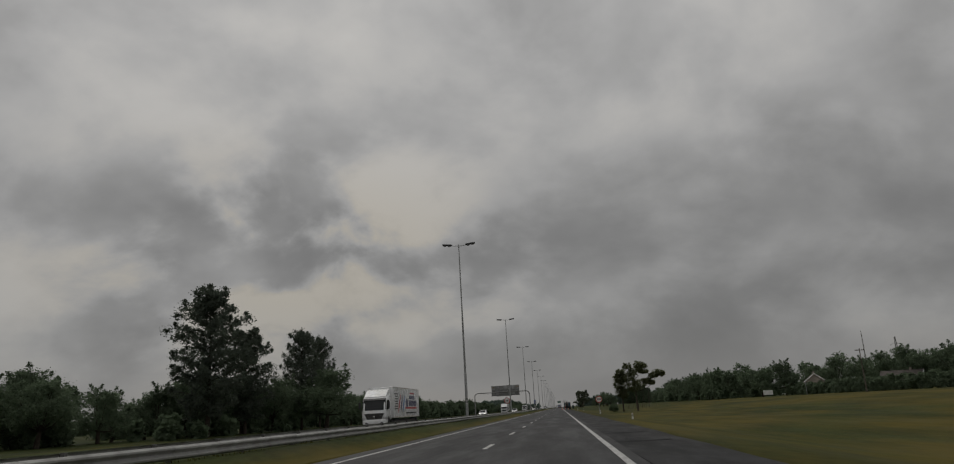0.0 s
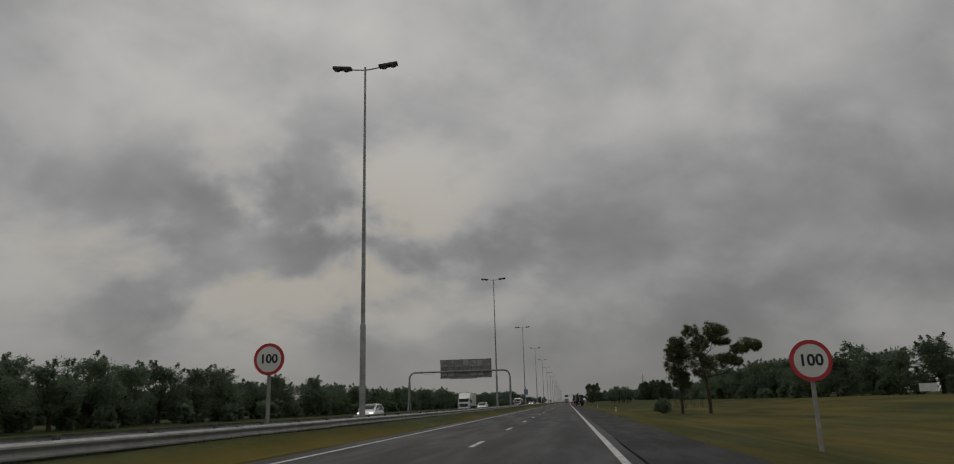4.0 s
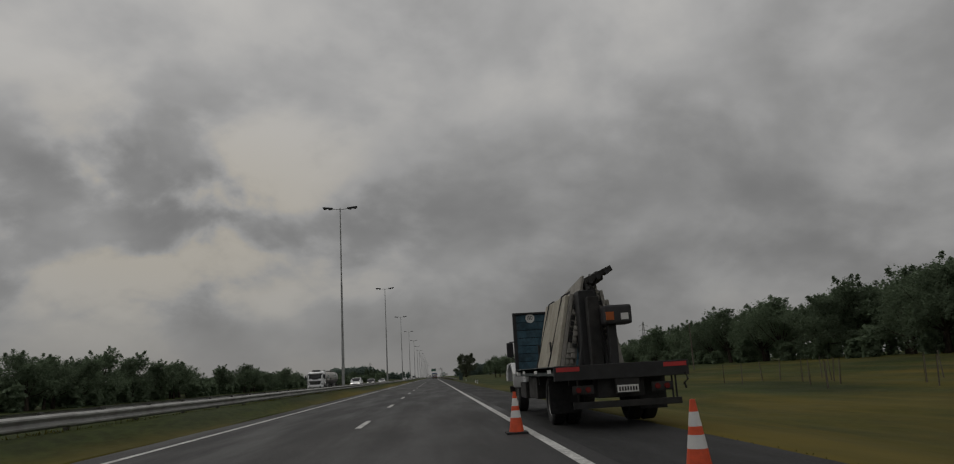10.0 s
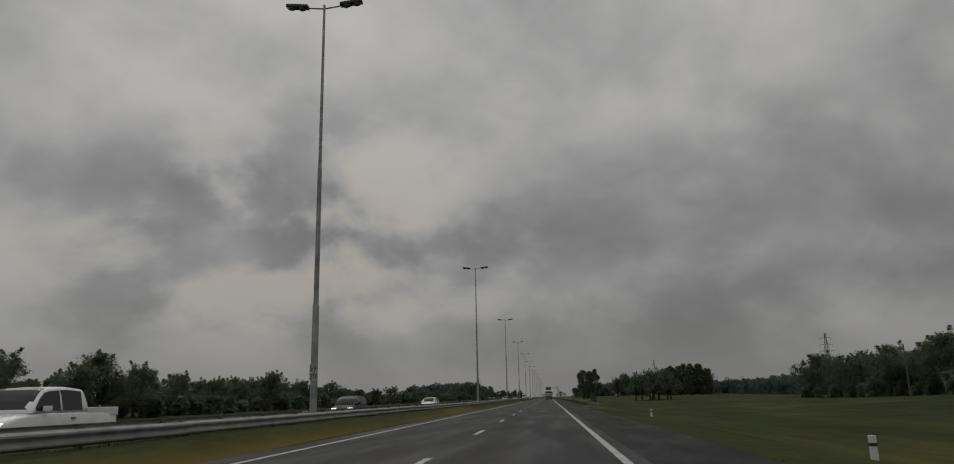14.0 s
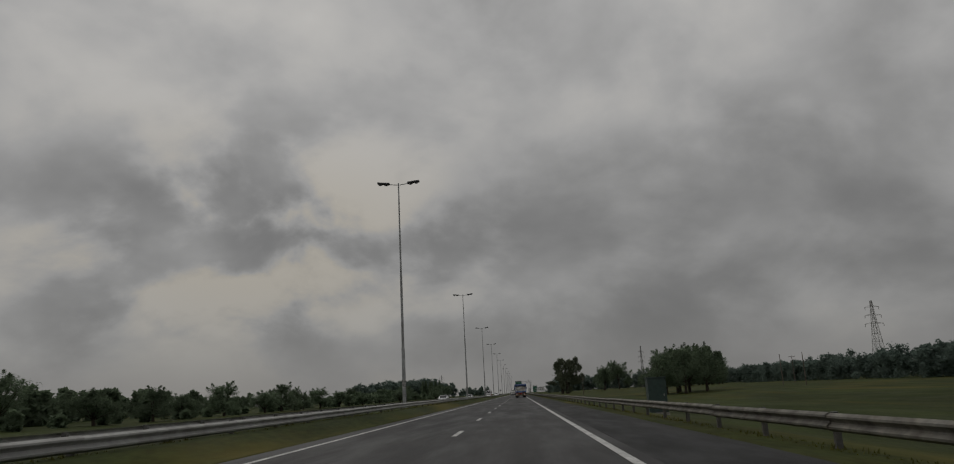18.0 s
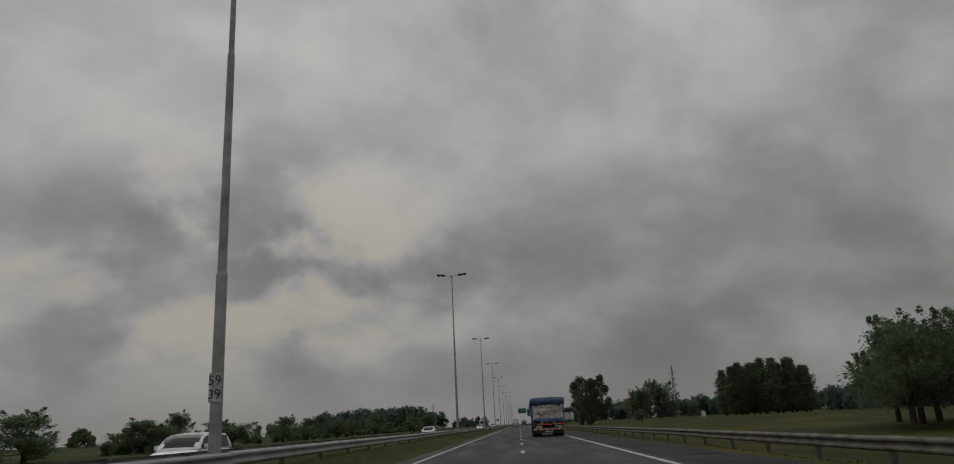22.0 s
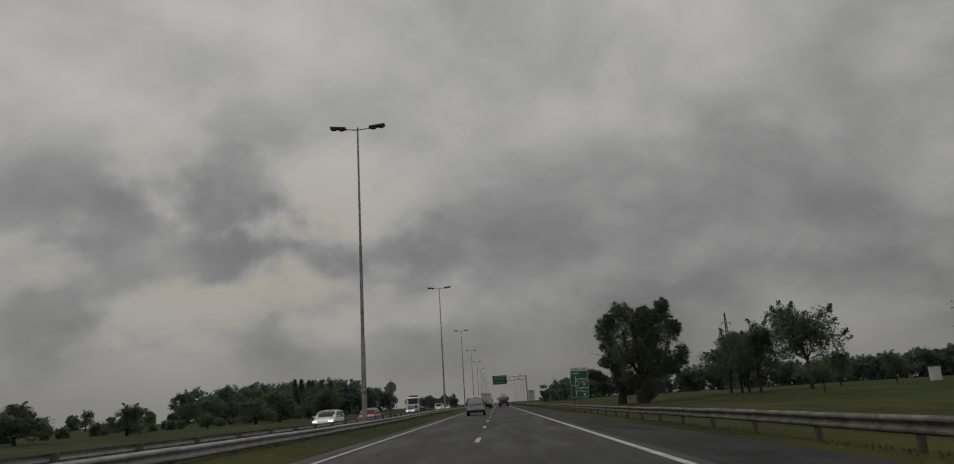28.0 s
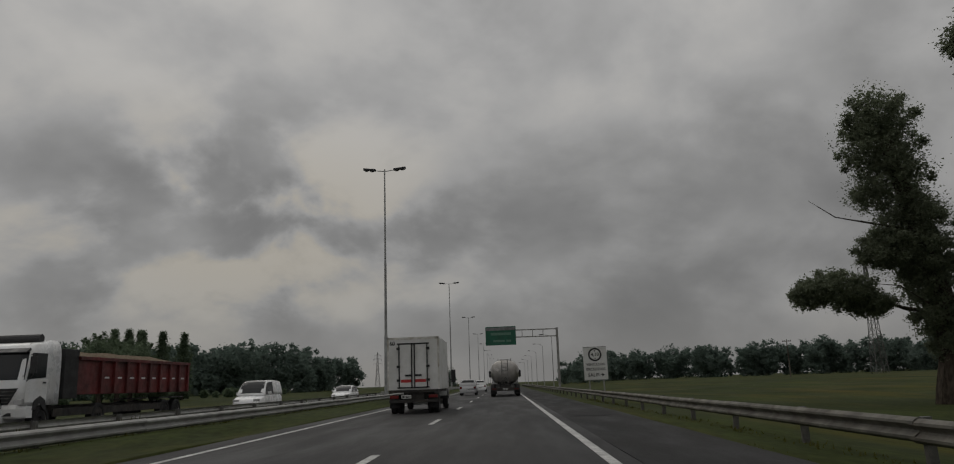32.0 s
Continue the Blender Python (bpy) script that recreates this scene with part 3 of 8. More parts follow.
def tufts(name, label, bands, seed):
    """Uncut grass: short bent blades in bands (x0, x1, y0, y1, blades to the metre, height)."""
    r = np.random.RandomState(seed)
    vs = []
    for x0, x1, y0, y1, n, h in bands:
        k = int((y1 - y0) * n)
        x, y = r.uniform(x0, x1, k), r.uniform(y0, y1, k)
        lush = 0.55 + 0.6 * (np.sin(y * 0.9 + 3 * np.sin(y * 0.23)) * 0.5 + 0.5)
        hh = h * r.uniform(0.4, 1.2, k) * lush
        z = np.array([ground_z(a, b) for a, b in zip(x, y)]) - 0.02
        w = r.uniform(0.012, 0.035, k) * (1 + h)
        a = r.uniform(0, math.pi, k)
        lean = r.normal(0, 0.35, (k, 2)) * hh[:, None]
        c, s = np.cos(a) * w, np.sin(a) * w
        v = np.stack([np.stack([x - c, y - s, z], 1), np.stack([x + c, y + s, z], 1), np.stack([x + lean[:, 0], y + lean[:, 1], z + hh], 1)], 1)
        vs.append(v)
    v = np.concatenate(vs)
    me = bpy.data.meshes.new(name)
    me.from_pydata(v.reshape(-1, 3).tolist(), [], np.arange(3 * len(v)).reshape(-1, 3).tolist())
    me.materials.append(BLADES)
    return tagged(new(name, me), label, "grass", kind="stuff")


tufts("median_grass", "uncut olive grass under the guard rails of the median", [(-6.5, -6.0, -5, 960, 16, 0.09), (-9.1, -8.4, 0, 960, 14, 0.3)], 61)
tufts("verge_grass", "ragged olive grass along the edge of the paved shoulder", [(6.15, 6.4, -5, 960, 5, 0.05), (7.05, 7.6, 490, 960, 16, 0.10)], 62)


def bare_patch(name, x, y, w, l, material, label, seed):
    """An uneven scrape of bare soil or gravel, a few centimetres proud of the grass."""
    r = random.Random(seed)
    n = 26
    rim = []
    for i in range(n):
        a = 2 * math.pi * i / n
        q = 1 + 0.28 * noise.noise(Vector((math.cos(a) * 1.7, math.sin(a) * 1.7, seed))) + r.uniform(-.06, .06)
        rim.append((x + w * q * math.cos(a), y + l * q * math.sin(a)))
    bm = bmesh.new()
    outer = [bm.verts.new((a, b, max(ground_z(a, b), -0.2) - 0.03)) for a, b in rim]
    inner = [bm.verts.new((x + (a - x) * 0.75, y + (b - y) * 0.75, max(ground_z(a, b), -0.2) + 0.025)) for a, b in rim]
    for i in range(n):
        bm.faces.new((outer[i], outer[(i + 1) % n], inner[(i + 1) % n], inner[i]))
    bm.faces.new(inner)
    ob = part(name, bm, material, None)
    return tagged(ob, label, "ground", kind="structure")


GRAVEL = mat("pale_gravel", (0.23, 0.215, 0.19), 0.95, grain=0.4, scale=30, second=(0.15, 0.14, 0.12), big=2.0, bump=0.6, spec=0.1)
bare_patch("gravel_patch", 6.6, 482, 0.45, 1.8, GRAVEL, "pale gravel scattered at the end of the guard rail", 3)
bare_patch("soil_patch", 7.1, 477.5, 0.55, 1.5, SOIL, "dark bare soil scrape in the verge grass", 5)

# ---- lamp posts along the median ----
LAMP_H = 18.7


def lamp_post():
    g = thing("street_lamp", "tall stepped grey steel lamp post with two arms of double lamps", "street lamp", "lamp posts of the median")
    part("foot", box(-0.22, 0.22, -0.22, 0.22, -0.05, 0.10, 0.02), CONCRETE, g)
    part("lower_shaft", tube((0, 0, 0.05), (0, 0, 5.0), 0.150, 0.135, 14), POLE, g, smooth=False)
    part("collar", tube((0, 0, 4.95), (0, 0, 5.1), 0.145, 0.115, 14), POLE, g)
    part("middle_shaft", tube((0, 0, 5.0), (0, 0, 11.0), 0.112, 0.092, 12), POLE, g)
    part("upper_shaft", tube((0, 0, 11.0), (0, 0, LAMP_H + 0.12), 0.076, 0.055, 12), POLE, g)
    part("meter_box", box(-0.42, -0.18, -0.12, 0.12, 0.15, 0.75, 0.015), GALV, g, "small grey box on the shaft")
    for s in (-1, 1):
        part("arm", pipe([(s * 0.02, 0, LAMP_H - 0.05), (s * 0.5, 0, LAMP_H), (s * 0.95, 0, LAMP_H + 0.06)], 0.035, 6), POLE, g)
        for k, (a, b) in enumerate(((0.75, 1.30), (1.26, 1.78))):
            z = LAMP_H + 0.03 + 0.055 * k
            housing = part("lamp_head", turned(box(0, b - a, -0.17, 0.17, -0.02, 0.13, 0.04), Matrix.Translation((s * a, 0, z)) @ (Matrix.Identity(4) if s > 0 else pose(0, 0, 0, 0, 0, 180)) @ pose(0, 0, 0, 0, -6, 0)), LAMP_DARK, g)
            bm = bmesh.new()
            bmesh.ops.create_uvsphere(bm, u_segments=10, v_segments=6, radius=0.5)
            turned(bm, Matrix.Translation((s * (a + b) / 2, 0, z + 0.02)) @ Matrix.Diagonal((0.42, 0.30, 0.26, 1)))
            part("lens", bm, LENS_GLASS, housing)
    return g


POLES = [75.9, 145.4, 214.6, 285.1, 354.6, 424.4, 493.95, 563.5, 634.5, 702.7, 770.2, 835.88, 902.6, 970.8, 1041.2, 1110.1, 1179, 1248, 1317, 1386, 1455]
NUMBER_PAINT = mat("worn_number_plate", (0.42, 0.42, 0.40), 0.6, grain=0.3, scale=12, second=(0.20, 0.20, 0.19), big=4.0, vary=0.2)
NUMBERS = {0: "58\n87", 3: "59\n07", 4: "59\n13", 5: "59\n20", 6: "59\n26", 7: "59\n32", 8: "59\n39", 9: "59\n45", 10: "59\n51", 11: "59\n58"}
post_0 = lamp_post()
post_0.matrix_basis = pose(-7.11, POLES[0], 0)
posts = [post_0] + [copy_thing(post_0, pose(-7.11, y, 0, 0, 0, 0)) for y in POLES[1:]]
for i, text in NUMBERS.items():
    plate = part("number_patch", box(-0.135, 0.135, -0.156, -0.10, 1.95, 2.62), NUMBER_PAINT, posts[i], "white painted patch with black numbers")
    words(text, 0.32, BLACK, posts[i], facing(0, -0.158, 2.28), "number")

# lamps of the slip road far ahead
def slip_lamp():
    g = thing("street_lamp", "slim grey lamp post with one curved arm", "street lamp", "lamp posts of the slip road")
    part("shaft", tube((0, 0, -1), (0, 0, 9.5), 0.09, 0.05, 8), POLE, g)
    part("arm", pipe([(0, 0, 9.4), (-0.5, 0, 9.8), (-1.8, 0, 9.95)], 0.035, 6), POLE, g)
    part("lamp_head", box(-2.4, -1.7, -0.13, 0.13, 9.88, 10.02, 0.03), LAMP_DARK, g)
    return g


s0 = slip_lamp()
s0.matrix_basis = pose(11.5, 1055, 0)
for y in (1090, 1128, 1168, 1210, 1255):
    copy_thing(s0, pose(11.5, y, 0))


# ---- gantries ----
GANTRY = mat("gantry_steel", (0.25, 0.25, 0.245), 0.6, 0.2, grain=0.12, scale=5, second=(0.19, 0.187, 0.18), big=0.6, vary=0.12)


def gantry_back():
    g = thing("sign_gantry", "grey steel tube portal carrying a message board, back shown", "sign gantry")
    xl, xr, h = -24.6, -6.95, 6.75
    for s, x in ((1, xl), (-1, xr)):
        arc = [(x + s * 1.1 * (1 - math.cos(a)), 0, h - 1.1 + 1.1 * math.sin(a)) for a in [i * math.pi / 12 for i in range(7)]]
        part("leg", pipe([(x, 1.15, -0.3), (x, 0.12, h - 1.4)] + arc + [(x + s * 2.2, 0, h)], 0.15, 10), GANTRY, g)
        part("stay", pipe([(x, -1.2, -0.3), (x, -0.14, h - 1.5), (x + s * 0.1, -0.02, h - 0.95)], 0.13, 8), GANTRY, g)
        part("tie", tube((x, -0.72, 2.3), (x, 0.70, 2.3), 0.09, None, 8), GANTRY, g)
        part("flange", tube((x + s * 2.15, 0, h), (x + s * 2.30, 0, h), 0.24, None, 12), GANTRY, g)
    part("beam", tube((xl + 2.2, 0, h), (xr - 2.2, 0, h), 0.14, None, 12), GANTRY, g)
    x0, x1, z0, z1, y = -19.1, -10.15, 5.65, 8.75, 0.3
    board = part("message_board", box(x0, x1, y, y + 0.45, z0, z1, 0.03), SIGN_BACK, g, "grey rear of a wide message board")
    part("rim", box(x0 - 0.06, x1 + 0.06, y - 0.03, y + 0.02, z1 - 0.10, z1 + 0.06), GANTRY, board)
    part("rim", box(x0 - 0.06, x1 + 0.06, y - 0.03, y + 0.02, z0 - 0.06, z0 + 0.10), GANTRY, board)
    for i in range(8):
        x = x0 + 0.05 + (x1 - x0 - 0.1) * i / 7
        part("rib", box(x - 0.05, x + 0.05, y - 0.05, y + 0.01, z0 + 0.1, z1 - 0.1), GANTRY, board)
    for i in range(7):
        for zz in (z0 + 0.35, z0 + 1.95):
            x = x0 + (x1 - x0) * (i + 0.5) / 7
            part("door_panel", box(x - 0.52, x + 0.52, y - 0.022, y + 0.01, zz, zz + (1.15 if zz > 7 else 0.95)), POLE, board)
    for x in (x0 + 0.65, x1 - 0.65):
        part("vent", box(x - 0.45, x + 0.45, y - 0.04, y + 0.01, z1 - 0.55, z1 - 0.35), TAN, board)
    for i in range(11):
        x = -17.2 + 0.43 * i
        part("lamp_strip", box(x - 0.16, x + 0.16, y + 0.02, y + 0.2, z0 - 0.18, z0 - 0.07), BLACK, board)
    for s, x in ((1, xl + 2.3), (-1, xr - 2.3)):
        part("cable", tube((x, 0.05, h - 0.3), (x + s * 2.4, 0.05, h - 0.45), 0.015, None, 5), BLACK, g)
    for x in (-17.5, -14.6, -11.7):
        part("bracket", box(x - 0.08, x + 0.08, -0.16, y, h - 0.25, h + 0.25), GANTRY, g)
    g.matrix_basis = pose(0, 237.4, 0)
    return g


gantry_back()


def gantry_exit():
    g = thing("sign_gantry", "steel cantilever mast with lattice arm holding a green sign", "sign gantry")
    x = 9.9
    part("mast", box(x - 0.16, x + 0.16, -0.16, 0.16, -1.2, 8.6, 0.02), GALV, g)
    part("upper_chord", box(3.8, x, -0.07, 0.07, 8.35, 8.5), GALV, g)
    part("lower_chord", box(3.8, x, -0.07, 0.07, 7.35, 7.5), GALV, g)
    for xx in (4.9, 6.4, 7.9):
        part("strut", box(xx - 0.05, xx + 0.05, -0.05, 0.05, 7.45, 8.4), GALV, g)
    sign = part("sign_panel", box(-0.35, 4.0, -0.16, -0.08, 6.35, 9.0, 0.02), SIGN_GREEN, g, "green exit sign with a pale top band")
    part("top_band", box(-0.25, 3.9, -0.168, -0.15, 8.45, 8.88), SIGN_BACK, sign)
    bars([(0, 0.5, 2.9, 0.36), (-0.3, -0.5, 1.7, 0.30), (1.1, -0.5, 0.7, 0.3)], SIGN_FAINT, sign, facing(1.85, -0.168, 7.45))
    g.matrix_basis = pose(0, 1018, 0)
    return g


gantry_exit()


# ---- signs ----
def disc(r, y0, y1, sides=32):
    return tube((0, y0, 0), (0, y1, 0), r, None, sides)


def speed_sign(x, y, z, r, ground):
    g = thing("road_sign", "round white speed limit sign with red rim and black 100", "road sign", "speed limit signs")
    part("post", box(-0.05, 0.05, 0.03, 0.11, ground - z, r * 0.8), GALV, g)
    plate = part("rim", disc(r, -0.01, 0.02), SIGN_RED, g, "dark red rim")
    part("face", disc(r * 0.80, -0.016, 0.0), SIGN_WHITE, plate)
    words("100", r * 0.78, BLACK, plate, facing(0, -0.02, 0), "number", bold=0.012)
    g.matrix_basis = pose(x, y, z)


speed_sign(-7.0, 133.8, 2.74, 0.52, 0.0)
speed_sign(9.27, 131.6, 2.02, 0.56, -0.6)


def sign_back(x, y, z, r):
    g = thing("road_sign", "round road sign on a slim post, grey back shown", "road sign")
    part("disc", turned(disc(r, 0.0, 0.012), pose(0, 0, z)), SIGN_BACK, g)
    part("rim", turned(disc(r + 0.012, 0.012, 0.02), pose(0, 0, z)), BLACK, g)
    part("post", tube((0, -0.04, -0.1), (0, -0.04, z + r * 0.8), 0.032, None, 8), GALV_DARK, g)
    part("bracket", box(-r * 0.5, r * 0.5, -0.02, -0.002, z + 0.1, z + 0.14), GALV_DARK, g)
    part("bracket", box(-r * 0.5, r * 0.5, -0.02, -0.002, z - 0.14, z - 0.1), GALV_DARK, g)
    g.matrix_basis = pose(x, y, 0.1)


sign_back(-6.55, 843.1, 2.45, 0.36)


def kilometre_sign():
    g = thing("kilometre_sign", "small kilometre sign reading Km 59 on a leaning post", "road sign")
    part("post", box(-0.05, 0.05, 0.01, 0.08, -1.6, 0.22), GALV, g)
    part("lower_plate", box(-0.29, 0.29, -0.012, 0.01, -0.26, 0.09), SIGN_WHITE, g)
    part("upper_plate", box(-0.28, 0.28, -0.014, 0.01, 0.09, 0.26), BLACK, g)
    words("Km", 0.19, SIGN_WHITE, g, facing(0, -0.02, 0.175), "lettering")
    words("59", 0.35, BLACK, g, facing(0.015, -0.018, -0.09), "number", bold=0.01)
    g.matrix_basis = pose(-6.75, 244.7, 1.55, 0, 5, 0)


kilometre_sign()


def phone_sign():
    g = thing("emergency_phone_sign", "blue emergency phone sign strapped to a lamp post", "road sign")
    part("panel", box(-0.42, 0.42, -0.02, 0.02, -0.68, 0.68, 0.01), SIGN_BLUE, g)
    part("border", box(-0.40, 0.40, -0.024, -0.018, 0.64, 0.655), SIGN_WHITE, g)
    part("strap", box(-0.16, 0.16, 0.0, 0.30, 0.3, 0.36), GALV, g)
    part("strap", box(-0.16, 0.16, 0.0, 0.30, -0.4, -0.34), GALV, g)
    phone = part("handset_outline", turned(box(-0.15, 0.15, -0.026, -0.018, -0.26, 0.26, 0.0), pose(0, 0, 0.30, 0, -8, 0)), SIGN_WHITE, g)
    part("screen", turned(box(-0.115, 0.115, -0.030, -0.02, -0.19, 0.19), pose(0, 0, 0.30, 0, -8, 0)), SIGN_BLUE, phone)
    part("receiver", pipe([(-0.05, -0.032, 0.40), (-0.065, -0.032, 0.31), (0.0, -0.032, 0.22), (0.06, -0.032, 0.20)], 0.025, 6), SIGN_WHITE, phone)
    words("140", 0.40, SIGN_WHITE, g, facing(0, -0.026, -0.22), "number", bold=0.014)
    bars([(0, 0, 0.66, 0.09)], SIGN_WHITE, g, facing(0, -0.022, -0.54))
    g.matrix_basis = pose(-6.90, 284.85, 3.52)


phone_sign()


def shoulder_sign():
    g = thing("road_sign", "wide white board with black words, standing on two posts", "road sign")
    part("panel", box(-1.34, 1.34, -0.02, 0.02, -0.70, 0.70, 0.0), SIGN_WHITE, g)
    for a in ((-1.30, 1.30, -0.67, -0.645), (-1.30, 1.30, 0.645, 0.67), (-1.30, -1.275, -0.67, 0.67), (1.275, 1.30, -0.67, 0.67)):
        part("border", box(a[0], a[1], -0.026, -0.018, a[2], a[3]), BLACK, g)
    for x in (-0.95, 0.98):
        part("post", box(x - 0.05, x + 0.05, 0.02, 0.10, -2.9, 0.6), GALV, g)
    for t, z in (("PROHIBIDO", 0.40), ("TRANSITAR", 0.0), ("POR BANQUINA", -0.40)):
        words(t, 0.32, BLACK, g, facing(0, -0.026, z), bold=0.006)
    g.matrix_basis = pose(9.6, 768.2, 2.12, 0, -1.0, -4)


shoulder_sign()


def exit_sign():
    g = thing("direction_sign", "tall green direction sign with white arrows and town names", "road sign")
    w = 0.98
    part("panel", box(-w, w, -0.02, 0.02, -1.62, 1.62, 0.0), SIGN_GREEN, g)
    top = part("top_panel", box(-w, w, -0.028, 0.022, 1.24, 1.62), SIGN_WHITE, g, "white strip along the top")
    words("SALIDA  km  59", 0.21, BLACK, top, facing(0, -0.034, 1.42), bold=0.004)
    for a in ((-w + 0.03, w - 0.03, -1.60, -1.57), (-w + 0.03, -w + 0.06, -1.6, 1.2), (w - 0.06, w - 0.03, -1.6, 1.2)):
        part("border", box(a[0], a[1], -0.026, -0.018, a[2], a[3]), SIGN_WHITE, g)
    for x in (-0.55, 0.1, 0.72):
        part("post", box(x - 0.06, x + 0.06, 0.02, 0.12, -3.6, 0.4), GALV_DARK, g)
    for t, x, z, s in (("LUJAN", -0.40, 0.97, 0.27), ("CAÑUELAS", 0.26, 0.35, 0.235), ("600 m", 0.45, 0.07, 0.235), ("CAMPANA", 0.32, -0.60, 0.235), ("300 m", 0.48, -1.0, 0.235)):
        words(t, s, SIGN_WHITE, g, facing(x, -0.024, z), bold=0.004)
    for z, d in ((-0.20, "5"), (-1.30, "6")):
        sh = part("route_shield", box(0.40, 0.62, -0.026, -0.018, z - 0.12, z + 0.12), SIGN_WHITE, g)
        words(d, 0.22, BLACK, sh, facing(0.51, -0.028, z), "number")
    y = -0.026
    part("arrow", pipe([(-0.40, y, -1.5), (-0.42, y, 0.55)], 0.030, 6), SIGN_WHITE, g)
    part("arrow_head", turned(tube((0, 0, 0), (0, 0, 0.2), 0.09, 0.0, 3), Matrix.Translation((-0.42, y, 0.52)) @ Matrix.Diagonal((1, 0.1, 1, 1))), SIGN_WHITE, g)
    part("arrow", pipe([(-0.42, y, 0.18)] + [(-0.30 + 0.26 * math.sin(a), y, -0.09 + 0.26 * math.cos(a)) for a in [i * math.pi / 8 for i in range(9)]] + [(-0.72, y, -0.36)], 0.028, 6), SIGN_WHITE, g)
    part("arrow_head", turned(tube((0, 0, 0), (0, 0, 0.17), 0.085, 0.0, 3), Matrix.Translation((-0.70, y, -0.36)) @ Matrix.Diagonal((1, 0.1, 1, 1)) @ pose(0, 0, 0, 0, -90, 0)), SIGN_WHITE, g)
    part("arrow", pipe([(-0.40, y, -1.35), (-0.37, y, -1.1), (-0.22, y, -0.92), (0.10, y, -0.88)], 0.028, 6), SIGN_WHITE, g)
    part("arrow_head", turned(tube((0, 0, 0), (0, 0, 0.17), 0.085, 0.0, 3), Matrix.Translation((0.08, y, -0.88)) @ Matrix.Diagonal((1, 0.1, 1, 1)) @ pose(0, 0, 0, 0, 90, 0)), SIGN_WHITE, g)
    g.matrix_basis = pose(9.85, 874.0, 2.69, 0, 2.0, -3)


exit_sign()


def height_sign():
    g = thing("road_sign", "white height limit board reading 4,10 on two posts", "road sign")
    part("panel", box(-0.84, 0.84, -0.02, 0.02, -1.18, 1.18), SIGN_WHITE, g)
    for a in ((-0.82, 0.82, 1.15, 1.17), (-0.82, 0.82, -1.17, -1.15)):
        part("border", box(a[0], a[1], -0.026, -0.018, a[2], a[3]), BLACK, g)
    ring = part("prohibition_ring", turned(disc(0.48, -0.026, -0.018), pose(0, 0, 0.62)), BLACK, g)
    part("disc", turned(disc(0.36, -0.032, -0.02), pose(0, 0, 0.62)), SIGN_WHITE, ring)
    words("4,10", 0.34, BLACK, ring, facing(0, -0.036, 0.62), "number", bold=0.006)
    for s in (-1, 1):
        part("wedge", turned(tube((0, 0, 0), (0, 0, 0.12), 0.08, 0.0, 3), Matrix.Translation((0, -0.034, 0.62 + s * 0.32)) @ Matrix.Diagonal((1, 0.1, -s, 1))), BLACK, ring)
    for t, z, s, x in (("VEHICULOS", -0.08, 0.25, 0), ("EXCEDIDOS", -0.42, 0.25, 0), ("SALIR", -0.82, 0.34, -0.16)):
        words(t, s, BLACK, g, facing(x, -0.024, z), bold=0.005)
    part("arrow", pipe([(0.30, -0.026, -0.82), (0.45, -0.026, -0.82)], 0.035, 6), BLACK, g)
    part("arrow_head", turned(tube((0, 0, 0), (0, 0, 0.18), 0.14, 0.0, 3), Matrix.Translation((0.42, -0.026, -0.82)) @ Matrix.Diagonal((1, 0.1, 1, 1)) @ pose(0, 0, 0, 0, 90, 0)), BLACK, g)
    for x in (-0.5, 0.52):
        part("post", box(x - 0.05, x + 0.05, 0.02, 0.10, -3.2, 0.9), GALV, g)
    g.matrix_basis = pose(8.72, 966.2, 2.24, 0, -0.5, -3)


height_sign()


# ---- power lines, small verge things ----
def lattice_tower(name, x, y, z0, h, w, arms, material, label):
    g = thing(name, label, "pylon")
    n = 9
    def corner(i, sx, sy):
        u = i / n
        r = w * (1 - u) ** 1.2 + 0.12 * w * u
        return Vector((sx * r / 2, sy * r / 2, h * u))
    for sx in (-1, 1):
        for sy in (-1, 1):
            part("leg", pipe([corner(i, sx, sy) for i in range(n + 1)], 0.11, 4), material, g)
    for i in range(n):
        bm = bmesh.new()
        for (a, c) in (((-1, -1), (1, -1)), ((1, -1), (1, 1)), ((1, 1), (-1, 1)), ((-1, 1), (-1, -1))):
            tube(corner(i, *a), corner(i + 1, *c), 0.06, None, 4, bm)
            tube(corner(i, *c), corner(i + 1, *a), 0.06, None, 4, bm)
            tube(corner(i + 1, *a), corner(i + 1, *c), 0.06, None, 4, bm)
        part("bracing", bm, material, g)
    for z, length in arms:
        bm = bmesh.new()
        for s in (-1, 1):
            tube((0, 0, z + 0.8), (s * length, 0, z), 0.07, None, 4, bm)
            tube((0, 0, z), (s * length, 0, z), 0.07, None, 4, bm)
        arm = part("cross_arm", bm, material, g)
        for s in (-1, 1):
            part("insulator", tube((s * length * 0.95, 0, z), (s * length * 0.95, 0, z - 1.3), 0.10, None, 6), GALV_DARK, arm)
    g.matrix_basis = pose(x, y, z0)
    return g


